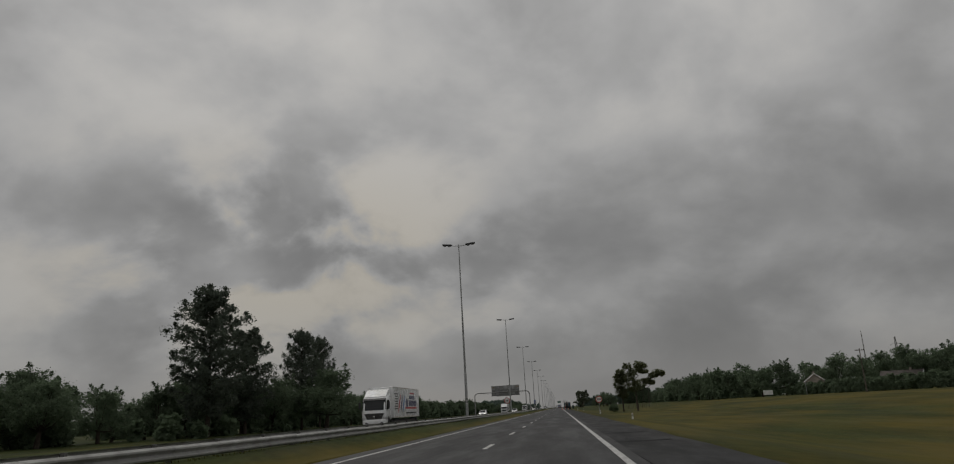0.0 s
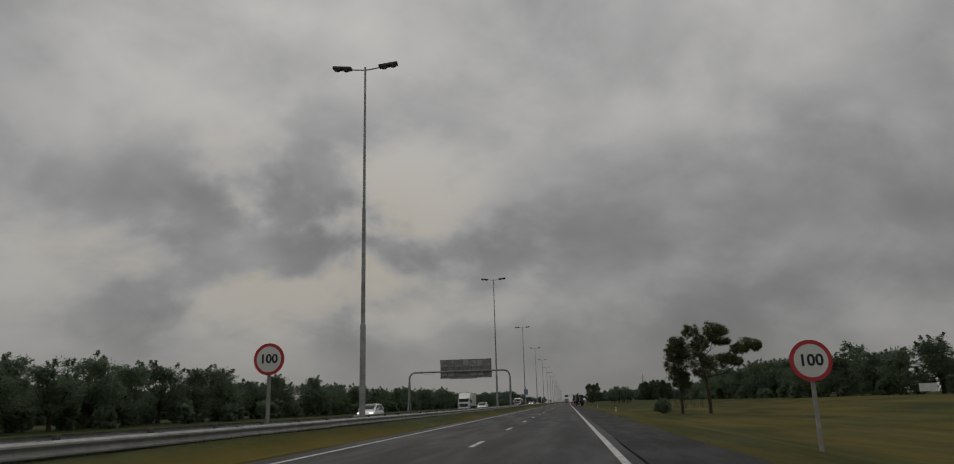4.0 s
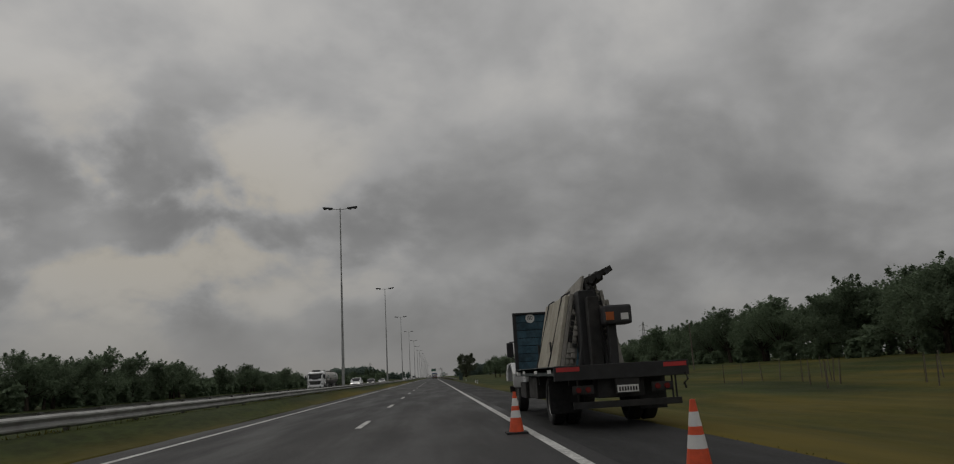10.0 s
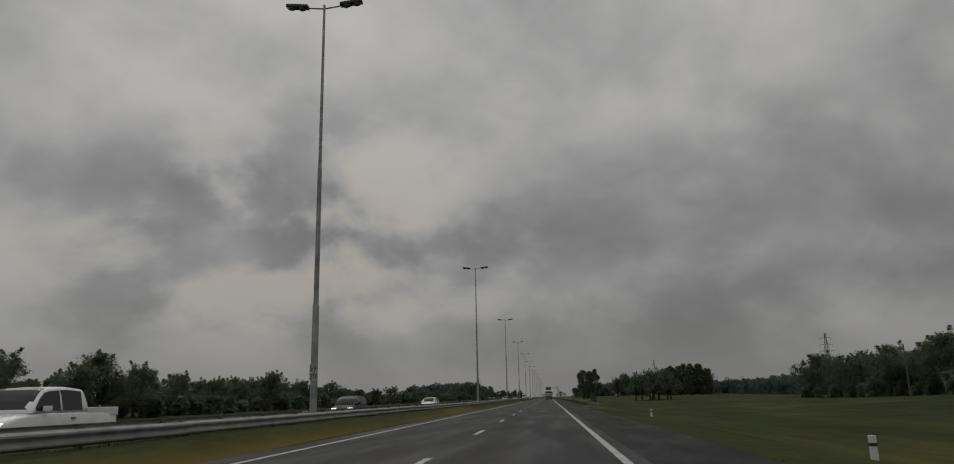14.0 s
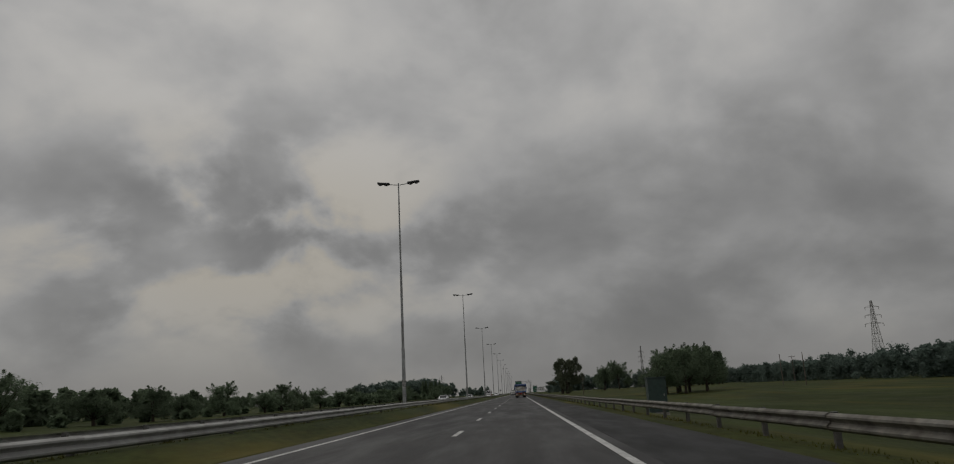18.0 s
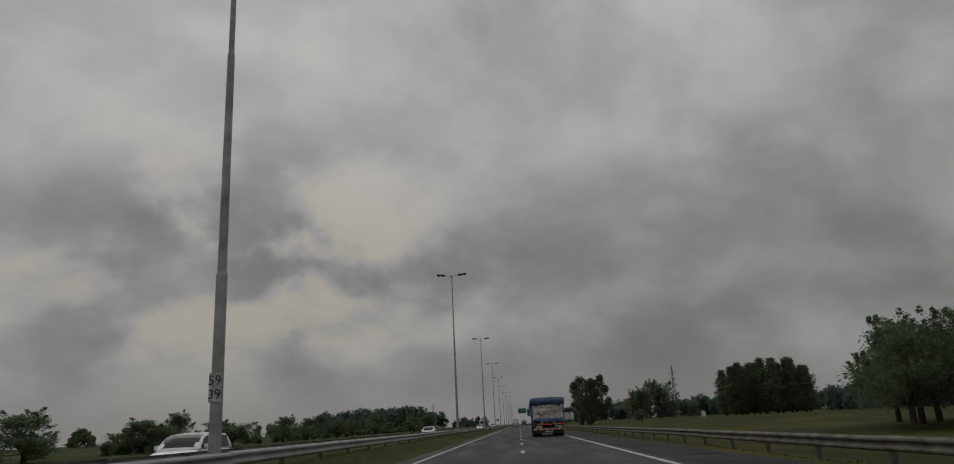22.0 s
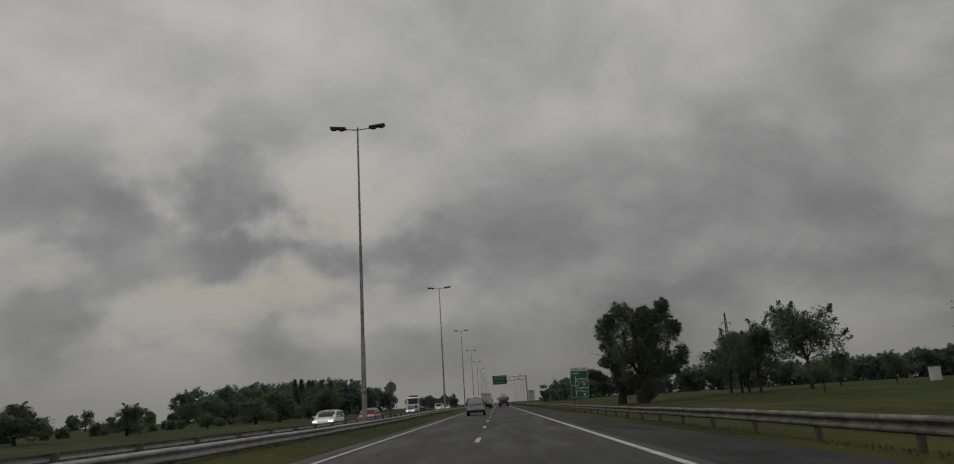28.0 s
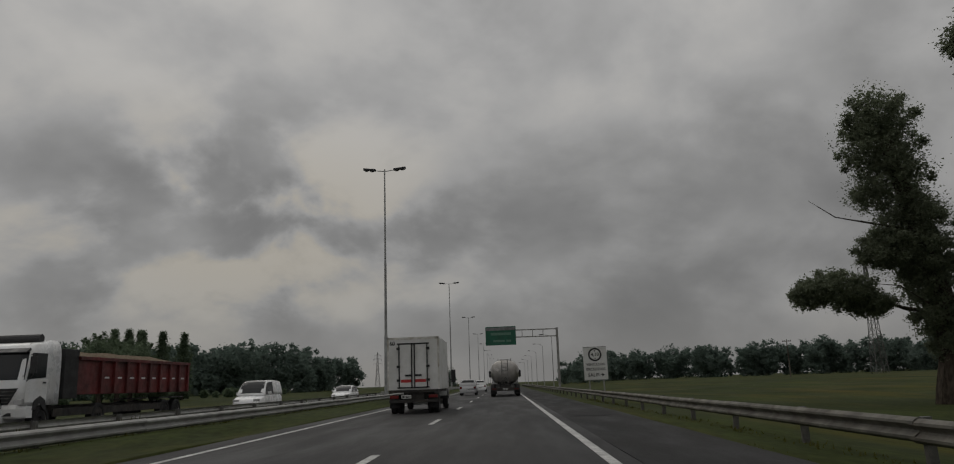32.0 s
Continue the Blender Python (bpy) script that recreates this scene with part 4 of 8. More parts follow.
lattice_tower("pylon", 172.7, 861, 0.5, 35, 6.0, ((24, 4.6), (28, 4.0), (32, 3.4)), GALV, "tall grey lattice power pylon with three cross arms")
lattice_tower("pylon", 104.5, 1118, -0.8, 34.5, 3.4, ((22, 2.6), (26, 2.4), (30, 2.2)), GALV_DARK, "dark slim lattice power mast with short cross arms")
lattice_tower("pylon", -105, 1530, 0, 30, 4.0, ((20, 4), (24, 3.6), (27, 3)), GALV_DARK, "dark distant lattice power mast beyond the wood")
lattice_tower("pylon", 241, 543, 1, 35, 5.0, ((22, 4.5), (26, 4.2), (30, 3.6)), GALV, "grey lattice pylon behind the houses")
lattice_tower("radio_mast", 162, 400, 1, 30, 0.7, (), GALV, "slim pale lattice radio mast behind the houses")


def wood_pole(x, y, h, arm=True):
    g = thing("utility_pole", "grey utility pole with a cross arm beside the fields", "utility pole", "utility poles")
    part("shaft", tube((0, 0, -0.5), (0, 0, h), 0.14, 0.09, 8), WOOD, g)
    if arm:
        part("cross_arm", box(-1.0, 1.0, -0.06, 0.06, h - 0.45, h - 0.3), WOOD, g)
        for a in (-0.9, -0.45, 0.45, 0.9):
            part("insulator", tube((a, 0, h - 0.3), (a, 0, h - 0.12), 0.05, None, 6), GALV_DARK, g)
    g.matrix_basis = pose(x, y, ground_z(x, y))


for x, y, h, arm in ((70.4, 173, 9.6, True), (52, 420, 9, False), (60, 520, 8.5, False), (27.6, 803, 6.5, True), (66.6, 1082, 8.4, True), (95, 760, 9, True), (70, 700, 8, False), (72, 690, 8, False)):
    wood_pole(x, y, h, arm)


def cone(x, y):
    g = thing("traffic_cone", "orange traffic cone with white bands standing on the shoulder", "traffic cone", "cones behind the lorry")
    part("base", box(-0.20, 0.20, -0.20, 0.20, 0, 0.035, 0.008), RUBBER, g, "black rubber foot")
    rows = ((0.035, 0.29, ORANGE), (0.29, 0.42, SIGN_WHITE), (0.42, 0.50, ORANGE), (0.50, 0.64, SIGN_WHITE), (0.64, 0.76, ORANGE))
    for a, c, m in rows:
        r = lambda z: 0.145 - 0.145 * 0.82 * z / 0.76
        part("band", tube((0, 0, a), (0, 0, c), r(a), r(c), 16), m, g)
    g.matrix_basis = pose(x, y, 0.0)


for x, y in ((3.36, 294.6), (5.42, 275.7), (4.42, 288.0)):
    cone(x, y)


def marker(x, y):
    g = thing("marker_post", "short white marker post with a dark band in the grass", "marker post", "marker posts")
    z = ground_z(x, y)
    part("post", box(-0.07, 0.07, -0.05, 0.05, -0.1, 0.50, 0.015), SIGN_WHITE, g)
    part("band", box(-0.073, 0.073, -0.053, 0.053, 0.28, 0.35), BLACK, g)
    g.matrix_basis = pose(x, y, z)


for x, y in ((8.6, 66), (8.6, 118), (8.8, 208), (8.6, 262), (7.5, 377), (9.2, 412), (9, 445)):
    marker(x, y)


def cabinet(x, y, w, d, h, material, label, name="utility_cabinet"):
    g = thing(name, label, "cabinet")
    z = ground_z(x, y)
    part("plinth", box(-w / 2 - 0.05, w / 2 + 0.05, -d / 2 - 0.05, d / 2 + 0.05, -0.3, 0.12), CONCRETE, g)
    part("body", box(-w / 2, w / 2, -d / 2, d / 2, 0.1, h, 0.02), material, g)
    part("roof", box(-w / 2 - 0.07, w / 2 + 0.07, -d / 2 - 0.07, d / 2 + 0.07, h, h + 0.08, 0.02), material, g)
    part("door", box(-w / 2 + 0.08, w / 2 - 0.08, -d / 2 - 0.015, -d / 2, 0.2, h - 0.1), material, g)
    part("handle", box(w / 2 - 0.25, w / 2 - 0.2, -d / 2 - 0.05, -d / 2 - 0.01, h * 0.5, h * 0.5 + 0.15), GALV, g)
    g.matrix_basis = pose(x, y, z)


CAB_GREEN = mat("cabinet_green", (0.022, 0.045, 0.040), 0.6, grain=0.15, scale=5, second=(0.03, 0.05, 0.045), big=0.8)
cabinet(12.1, 561.2, 1.35, 1.0, 2.6, CAB_GREEN, "dark green steel utility cabinet behind the guard rail")
cabinet(72.3, 914.5, 1.3, 1.3, 2.2, SIGN_WHITE, "small white kiosk with a dark opening in the field", "kiosk")


def stake_row():
    rng = random.Random(11)
    g0 = None
    for i in range(26):
        x, y = 33 + 9 * rng.random(), 306 + 2.3 * i + rng.uniform(-0.6, 0.6)
        if g0 is None:
            g0 = thing("sapling_stake", "thin young sapling tied to a dark wooden stake in the grass", "sapling", "staked saplings")
            part("stake", tube((0, 0, -0.2), (0, 0, 2.2), 0.05, 0.035, 6), WOOD, g0)
            part("stem", pipe([(0.08, 0, 0), (0.1, 0.02, 1.2), (0.05, 0.05, 2.6)], 0.02, 5, None, 0.008), BARK, g0)
            g0.matrix_basis = pose(x, y, ground_z(x, y))
        else:
            copy_thing(g0, pose(x, y, ground_z(x, y), rng.uniform(-4, 4), rng.uniform(-4, 4), rng.uniform(0, 360)))


stake_row()


def house(x, y, w, d, h, turn):
    g = thing("house", "pale low house with a dark pitched roof behind the hedge", "house", "houses on the rise")
    part("wall", box(-w / 2, w / 2, -d / 2, d / 2, -0.5, h), BRICK, g)
    bm = prism([(-d / 2 - 0.5, h - 0.1), (0, h + d * 0.42), (d / 2 + 0.5, h - 0.1), (d / 2 + 0.5, h - 0.3), (0, h + d * 0.42 - 0.22), (-d / 2 - 0.5, h - 0.3)], -w / 2 - 0.4, w / 2 + 0.4)
    roof = part("roof", bm, ROOF, g)
    part("gable", prism([(-d / 2, h - 0.05), (0, h + d * 0.40 - 0.1), (d / 2, h - 0.05)], -w / 2, w / 2), BRICK, g)
    for s in (-1, 1):
        part("barge_board", tube((w / 2 + 0.42, s * (d / 2 + 0.5), h - 0.2), (w / 2 + 0.42, 0, h + d * 0.42 - 0.1), 0.16, None, 4), SIGN_WHITE, roof, "white board along the gable's edge")
    part("chimney", box(w * 0.2, w * 0.2 + 0.6, -0.3, 0.3, h + d * 0.2, h + d * 0.42 + 0.7), BRICK, roof)
    for xx in (-w * 0.25, w * 0.22):
        win = part("window", box(xx - 0.6, xx + 0.6, -d / 2 - 0.06, -d / 2 + 0.02, 0.9, 2.1), SIGN_WHITE, g)
        part("pane", box(xx - 0.52, xx + 0.52, -d / 2 - 0.065, -d / 2, 0.98, 2.02), GLASS, win)
    part("door", box(-0.45, 0.45, -d / 2 - 0.05, -d / 2 + 0.02, 0, 2.05), WOOD, g)
    g.matrix_basis = pose(x, y, ground_z(x, y), 0, 0, turn)


house(91.5, 270, 10, 8.5, 3.4, -104)
house(108, 240, 11, 7, 2.8, -35)
house(125, 205, 16, 8, 3.0, -50)


def billboard(x, y):
    g = thing("notice_board", "small blank white board on two posts on the rise", "board")
    part("panel", box(-1.6, 1.6, -0.03, 0.03, 0.6, 2.2, 0.01), SIGN_WHITE, g)
    for a in (-1.2, 1.2):
        part("post", box(a - 0.05, a + 0.05, 0.03, 0.12, -0.3, 2.1), WOOD, g)
    g.matrix_basis = pose(x, y, ground_z(x, y), 0, 0, -20)


billboard(75.9, 271.5)
s1 = slip_lamp()
tagged(s1, "slim grey lamp post with one curved arm beside the houses", group="lamp posts by the houses")
s1.matrix_basis = pose(80.6, 245, ground_z(80.6, 245)) @ Matrix.Diagonal((1, 1, 0.75, 1))

# ---- trees ----
def leaf_mesh(name, clumps, per, size, material, seed, flat=0.55):
    """Small leaf sprays, `per` to a clump of (centre, radius); each spray is one small triangle."""
    r = np.random.RandomState(seed)
    cs = np.array([tuple(c) for c, _ in clumps], float)
    rs = np.array([q for _, q in clumps], float)
    k = len(cs) * per
    c = np.repeat(cs, per, 0)
    q = np.repeat(rs, per)
    d = r.normal(size=(k, 3)) * 0.58
    f = np.linalg.norm(d, axis=1)
    d *= np.minimum(1.0, 1.35 / f)[:, None]
    d[:, 2] *= 0.85
    p = c + d * q[:, None]
    a = r.normal(size=(k, 3))
    a[:, 2] *= flat
    a /= np.linalg.norm(a, axis=1)[:, None]
    b = np.cross(a, d + 0.6 * r.normal(size=(k, 3)))
    b /= np.linalg.norm(b, axis=1)[:, None] + 1e-9
    # broad sprays fill the heart of a clump, small ones fray its edge
    s = (size * r.uniform(0.6, 1.3, k) * np.clip(1.40 - 0.60 * f, 0.40, 1.4))[:, None]
    w = s * r.uniform(0.35, 0.7, k)[:, None]
    v = np.empty((k, 3, 3))
    v[:, 0], v[:, 1], v[:, 2] = p - a * s, p + a * s, p + b * w * 2
    v[:, 2, 2] -= 0.12 * size
    me = bpy.data.meshes.new(name)
    me.from_pydata(v.reshape(-1, 3).tolist(), [], np.arange(3 * k).reshape(-1, 3).tolist())
    me.materials.append(material)
    return me


def puffs(r, blobs, dens=1.0, rad=(0.16, 0.30), inner=0.25):
    """Small clumps spread through big round masses (centre, across, height), thick near their skin, with gaps."""
    out = []
    for c, rx, rz in blobs:
        n = max(5, int(dens * 26))
        for _ in range(n):
            d = Vector((r.gauss(0, 1), r.gauss(0, 1), r.gauss(0, 1))).normalized()
            f = r.uniform(inner, 1.0) ** 0.5
            q = r.uniform(*rad) * (rx + rz) / 2
            out.append((Vector(c) + Vector((d.x * rx * f, d.y * rx * f, d.z * rz * f)), q))
    return out


def tree(kind, name, label, h, seed):
    """kind: broad, conifer, poplar, bush. The thing stands at the origin."""
    r = random.Random(seed)
    g = thing(name, label, "bush" if kind == "bush" else "tree")
    bm = bmesh.new()
    leaf, size, per = LEAF, 0.20, 20
    if kind in ("broad", "shade", "skirted"):
        up = {"broad": 0.0, "shade": 0.10, "skirted": 0.03}[kind]
        th, tr = h * (0.20 + up), h * (0.024 - 0.09 * up)
        top = Vector((r.uniform(-.2, .2), r.uniform(-.2, .2), th))
        pipe([(0, 0, -0.4), (top.x * 0.5, top.y * 0.4, th * 0.5), top], tr * 1.4, 8, bm, tr * 0.85)
        blobs = []
        n = r.randint(8, 11)
        for i in range(n):
            a = 2 * math.pi * i / n + r.uniform(-.4, .4)
            ring = r.choice((0.18, 0.25, 0.31))
            c = Vector((math.cos(a) * h * ring, math.sin(a) * h * ring, h * r.uniform(0.22 + 1.3 * up, 0.66 + 0.4 * up)))
            q = h * r.uniform(0.13, 0.19)
            blobs.append((c, q, q * r.uniform(0.8, 1.0)))
            pipe([top, top.lerp(c, 0.55) + Vector((0, 0, -h * 0.03)), c], tr * 0.5, 5, bm, 0.02)
        for i in range(4):
            c = Vector((r.uniform(-.16, .16) * h, r.uniform(-.16, .16) * h, h * r.uniform(0.68, 0.82)))
            blobs.append((c, h * r.uniform(0.11, 0.16), h * r.uniform(0.10, 0.13)))
            pipe([top, top.lerp(c, 0.5), c], tr * 0.5, 5, bm, 0.02)
        core = [(Vector((0, 0, h * (0.40 + up))), h * 0.27, h * 0.17), (Vector((0, 0, h * 0.62)), h * 0.24, h * 0.18)]
        clumps = puffs(r, blobs, 0.85, (0.34, 0.58), 0.1) + puffs(r, core, 1.8, (0.20, 0.30), 0.02)
        # shoots that break the outline
        for _ in range(20):
            c, q, _z = r.choice(blobs)
            d = Vector((r.gauss(0, 1), r.gauss(0, 1), abs(r.gauss(0, 1.2)) + 0.3)).normalized()
            e = (d + Vector((0, 0, 0.8))).normalized()
            for w in range(3):
                clumps.append((c + d * q * 0.98 + e * h * 0.026 * w, h * (0.034 - 0.008 * w)))
        size, per = 0.0115 * h + 0.045, 25
    elif kind == "conifer":
        leaf = LEAF_CONIFER
        pipe([(0, 0, -0.3), (0.1, 0, h * 0.5), (0, 0.1, h * 0.97)], h * 0.018, 8, bm, 0.03)
        clumps = []
        n = 84
        for i in range(n):
            u = 0.13 + 0.85 * i / n
            a = i * 2.4 + r.uniform(-.5, .5)
            L = h * (0.25 * math.sin(math.pi * min(1, (1.04 - u) * 0.98)) ** 0.75 + 0.03) * r.uniform(0.62, 1.15)
            src = Vector((0, 0, h * u))
            tip = src + Vector((math.cos(a) * L, math.sin(a) * L, L * r.uniform(0.05, 0.5)))
            pipe([src, tip], 0.05, 4, bm, 0.015)
            for w in (0.16, 0.34, 0.52, 0.7, 0.86, 1.0):
                clumps.append((src.lerp(tip, w) + Vector((r.uniform(-.35, .35), r.uniform(-.35, .35), r.uniform(-.3, .3))), h * r.uniform(0.026, 0.048)))
            clumps.append((tip + Vector((0, 0, 0.3)), h * 0.016))
        size, per = 0.22, 44
    elif kind == "poplar":
        pipe([(0, 0, -0.3), (0, 0, h * 0.95)], h * 0.016, 7, bm, 0.03)
        clumps = []
        for i in range(70):
            u = 0.08 + 0.90 * i / 70
            a = i * 2.4
            L = h * 0.14 * math.sin(math.pi * min(1, 0.18 + u * 0.86)) * r.uniform(0.5, 1.25)
            src = Vector((0, 0, h * u - L))
            tip = Vector((math.cos(a) * L, math.sin(a) * L, h * u + L * 0.5))
            if i % 3 == 0:
                pipe([src, tip], 0.04, 4, bm, 0.012)
            clumps += [(src.lerp(tip, w), h * r.uniform(0.03, 0.055)) for w in (0.45, 0.7, 0.95)]
        size, per = 0.24, 30
    else:
        for i in range(7):
            a = r.uniform(0, 6.28)
            tip = Vector((math.cos(a) * h * 0.5, math.sin(a) * h * 0.5, h * r.uniform(0.45, 0.85)))
            pipe([(0, 0, -0.1), tip * 0.5, tip], 0.05, 5, bm, 0.015)
        blobs = [(Vector((r.uniform(-.4, .4) * h, r.uniform(-.4, .4) * h, h * r.uniform(0.25, 0.62))), h * r.uniform(0.26, 0.36), h * r.uniform(0.22, 0.34)) for _ in range(6)]
        clumps = puffs(r, blobs, 1.3, (0.24, 0.44), 0.1)
        size, per = 0.02 * h + 0.05, 46
    part("trunk", bm, BARK, g)
    sharing("crown", leaf_mesh("crown", clumps, per, size, leaf, seed), g)
    return g


PROTO = {}


def plant(kind, h, x, y, label, group="", sink=0.0, seed=0, name="tree", wide=1.0):
    """A tree of that kind and height: four shapes of each kind serve all."""
    s = (int(abs(x) * 7 + abs(y) * 3) + seed) % 4
    key = (kind, s)
    r = random.Random(int(x * 13 + y * 7))
    ref = {"broad": 9.0, "shade": 12.0, "skirted": 12.0, "conifer": 19.0, "poplar": 14.0, "bush": 3.0}[kind]
    m = pose(x, y, ground_z(x, y) - sink, 0, 0, r.uniform(0, 360)) @ Matrix.Diagonal((h / ref * wide, h / ref * wide, h / ref, 1))
    if key not in PROTO:
        PROTO[key] = ob = tree(kind, name, label, ref, 31 * s + len(kind))
    else:
        ob = copy_thing(PROTO[key], Matrix.Identity(4))
        ob.name = name
    ob.matrix_basis = m
    return tagged(ob, label, "bush" if kind == "bush" else "tree", group)


def wood(name, label, spots, seed, leaf=LEAF, coarse=0.58, per=16):
    """A far wood nobody could count: crowns of many leaf sprays over short stems, in one mesh."""
    r = random.Random(seed)
    clumps = []
    for x, y, h in spots:
        z = ground_z(x, y)
        blobs = [(Vector((x + r.uniform(-.22, .22) * h, y + r.uniform(-.22, .22) * h, z + h * r.uniform(0.18, 0.80))), h * r.uniform(0.14, 0.22), h * r.uniform(0.12, 0.18)) for _ in range(6)]
        blobs.append((Vector((x, y, z + h * 0.15)), h * 0.32, h * 0.18))
        blobs.append((Vector((x, y, z + h * 0.5)), h * 0.24, h * 0.26))
        clumps += puffs(r, blobs, 0.34, (0.36, 0.60), 0.1)
    ob = new(name, leaf_mesh(name, clumps, per, coarse, leaf, seed))
    return tagged(ob, label, "trees", kind="stuff")


def hero(name, label, x, y, group, stems, limbs, blobs, leaf, bark, size, per, dens, seed, dead=(), grow=1.0):
    """One old tree: stems and limbs as bent tubes (points, start radius), leaf masses (x, depth, z, across, height)."""
    r = random.Random(seed)
    g = thing(name, label, "tree", group)
    bm = bmesh.new()
    for pts, q in stems:
        pipe(pts, q, 10, bm, q * 0.35)
    part("trunk", bm, bark, g)
    for pts, q in limbs:
        part("limb", pipe(pts, q, 6, None, 0.02), bark, g)
    for pts, q in dead:
        part("dead_branch", pipe(pts, q, 5, None, 0.012), bark, g, "bare dead branch")
    bb = [(Vector(b[:3]), b[3], b[4]) for b in blobs]
    cl = puffs(r, bb, dens * 0.85, (0.28, 0.62), 0.12)
    # loose sprays hang out past the masses and bridge them
    for _ in range(24 * len(bb)):
        c, q, z = r.choice(bb)
        d = Vector((r.gauss(0, 1), r.gauss(0, 0.8), r.gauss(0, 0.9))).normalized()
        cl.append((c + Vector((d.x * q, d.y * q, d.z * z)) * r.uniform(0.85, 1.2), r.uniform(0.26, 0.5)))
    sharing("crown", leaf_mesh("crown", cl, per, size, leaf, seed), g)
    g.matrix_basis = pose(x, y, ground_z(x, y)) @ Matrix.Scale(grow, 4)
    return g


rng = random.Random(3)
DARK = "dark green broadleaf tree in the row beyond the opposite carriageway"
# left: the tall conifers and what stands round them
for x, y, top, wide, seed, label in ((-44.3, 94.7, 19.6, 0.96, 0, "tall dark conifer with an open ragged crown and a bare foot"),
                                     (-45.6, 109.5, 15.4, 1.05, 1, "dark conifer with a dense crown beside the taller one"),
                                     (-43.4, 128.5, 17.2, 0.74, 2, "dark conifer behind the broadleaf trees"),
                                     (-43.2, 138, 16.9, 0.62, 3, "narrow feathery conifer at the edge of the group")):
    plant("conifer", top - ground_z(x, y), x, y, label, seed=seed, wide=wide)
for x, y, h, wide in ((-38.2, 126.5, 11.4, 1.3), (-46, 124, 10, 1.1), (-49.5, 101, 9.5, 1.15), (-50, 109, 9, 1.15), (-49, 116, 9.5, 1.15), (-52, 96, 8, 1.15), (-44.5, 118, 9, 1.1)):
    plant("broad", h, x, y, "dark broadleaf tree crowded against the conifers", "trees round the conifers", wide=wide)
for x, y, h in ((-53, 74, 8.5), (-55, 80, 7.5), (-54, 86, 7.5), (-56, 92, 7), (-55, 98, 7)):
    plant("broad", h, x, y, DARK, "tree row beyond the opposite carriageway", wide=1.15)
y = -16.0
while y < 585:
    far = 0 if y < 480 else (y - 480) * 0.09
    x = -44 - rng.uniform(0, 9) - far - (10 if y < 90 else 0)
    if not (-52 < x < -30 and 88 < y < 134):
        plant("broad", (rng.uniform(6.6, 8.4) if y < 250 else rng.uniform(5.6, 7.7) if y < 500 else rng.uniform(5.0, 7.0)) if y > 134 else rng.uniform(7.5, 10), x, y, DARK, "tree row beyond the opposite carriageway", wide=1.15)
    y += rng.uniform(4.4, 7.2)
FIELD = "dark green broadleaf tree standing apart in the fields"
for x, y, h in ((-46, 357, 7.2), (-46, 371, 7.6), (-46.5, 378, 7.4), (-46, 390, 8.6), (-46, 402, 8.4), (-46, 411, 7.2), (-47, 421, 6.8), (-46, 519, 7.2), (-48, 524, 6.6), (-78.7, 1029, 11.6), (-82, 1037, 9.6), (-83, 1008, 8.0), (-88, 1003, 7.0), (-80.5, 964, 3.8), (-48, 1003, 9.5), (-50, 1011, 10.3), (-53, 1020, 10), (-60, 1030, 9), (-110, 990, 6)):
    plant("broad", h, x, y, FIELD, "field trees beyond the opposite carriageway", wide=1.2)
# bushy trees along the far ditch: along, height, half width
for y, h, half in ((592, 4.7, 3.5), (603, 5.0, 3.4), (615, 4.0, 3.0), (627, 6.0, 4.1), (648, 4.6, 3.6), (657, 6.2, 3.8), (665, 5.4, 2.8), (674, 4.4, 2.6), (687, 5.4, 4.4), (712, 4.6, 4.8), (718, 5.7, 2.8), (740, 4.8, 5.6), (766, 5.6, 3.5), (787, 5.5, 3.3), (811, 5.3, 4.0), (826, 5.9, 2.8), (868, 4.6, 3.4), (890, 4.4, 3.6), (916, 2.9, 2.2), (939, 5.7, 4.8), (959, 8.2, 6.0), (985, 4.9, 2.6)):
    plant("broad", h * 1.06, -48 + rng.uniform(-1, 1), y, "bushy dark green tree standing apart along a field ditch", "field trees beyond the opposite carriageway", sink=0.06 * h, wide=half / (0.46 * h))
for i in range(6):
    plant("poplar", rng.uniform(11.6, 13.4), -56 - 2.4 * i + rng.uniform(-.5, .5), 1038 + rng.uniform(0, 8), "slim upright poplar in a windbreak row", "poplars")

# right: pair of pale-barked trees, bush
hero("tree", "slender eucalyptus with a dark trunk on the grass slope", 23.0, 247, "eucalyptus pair",
     [([(0, 0, -0.4), (0, 0, 2), (0, 0.1, 3.8), (-0.1, 0, 7), (0.1, 0, 11)], 0.30)],
     [([(0, 0, 5.2), (-0.9, 0.3, 7.6), (-1.0, 0.4, 9.4)], 0.09), ([(0, 0, 7), (0.8, -0.3, 9.6)], 0.07)],
     [(0.1, 0, 12.3, 1.6, 1.4), (-0.6, 0.3, 10.6, 1.8, 1.6), (0.6, -0.2, 10.6, 1.2, 1.3), (-0.1, 0, 8.6, 2.1, 1.6), (-0.3, 0.2, 6.8, 1.7, 1.3), (0.4, 0, 5.4, 1.4, 1.0)],
     LEAF_OLIVE, BARK, 0.13, 90, 1.5, 41)
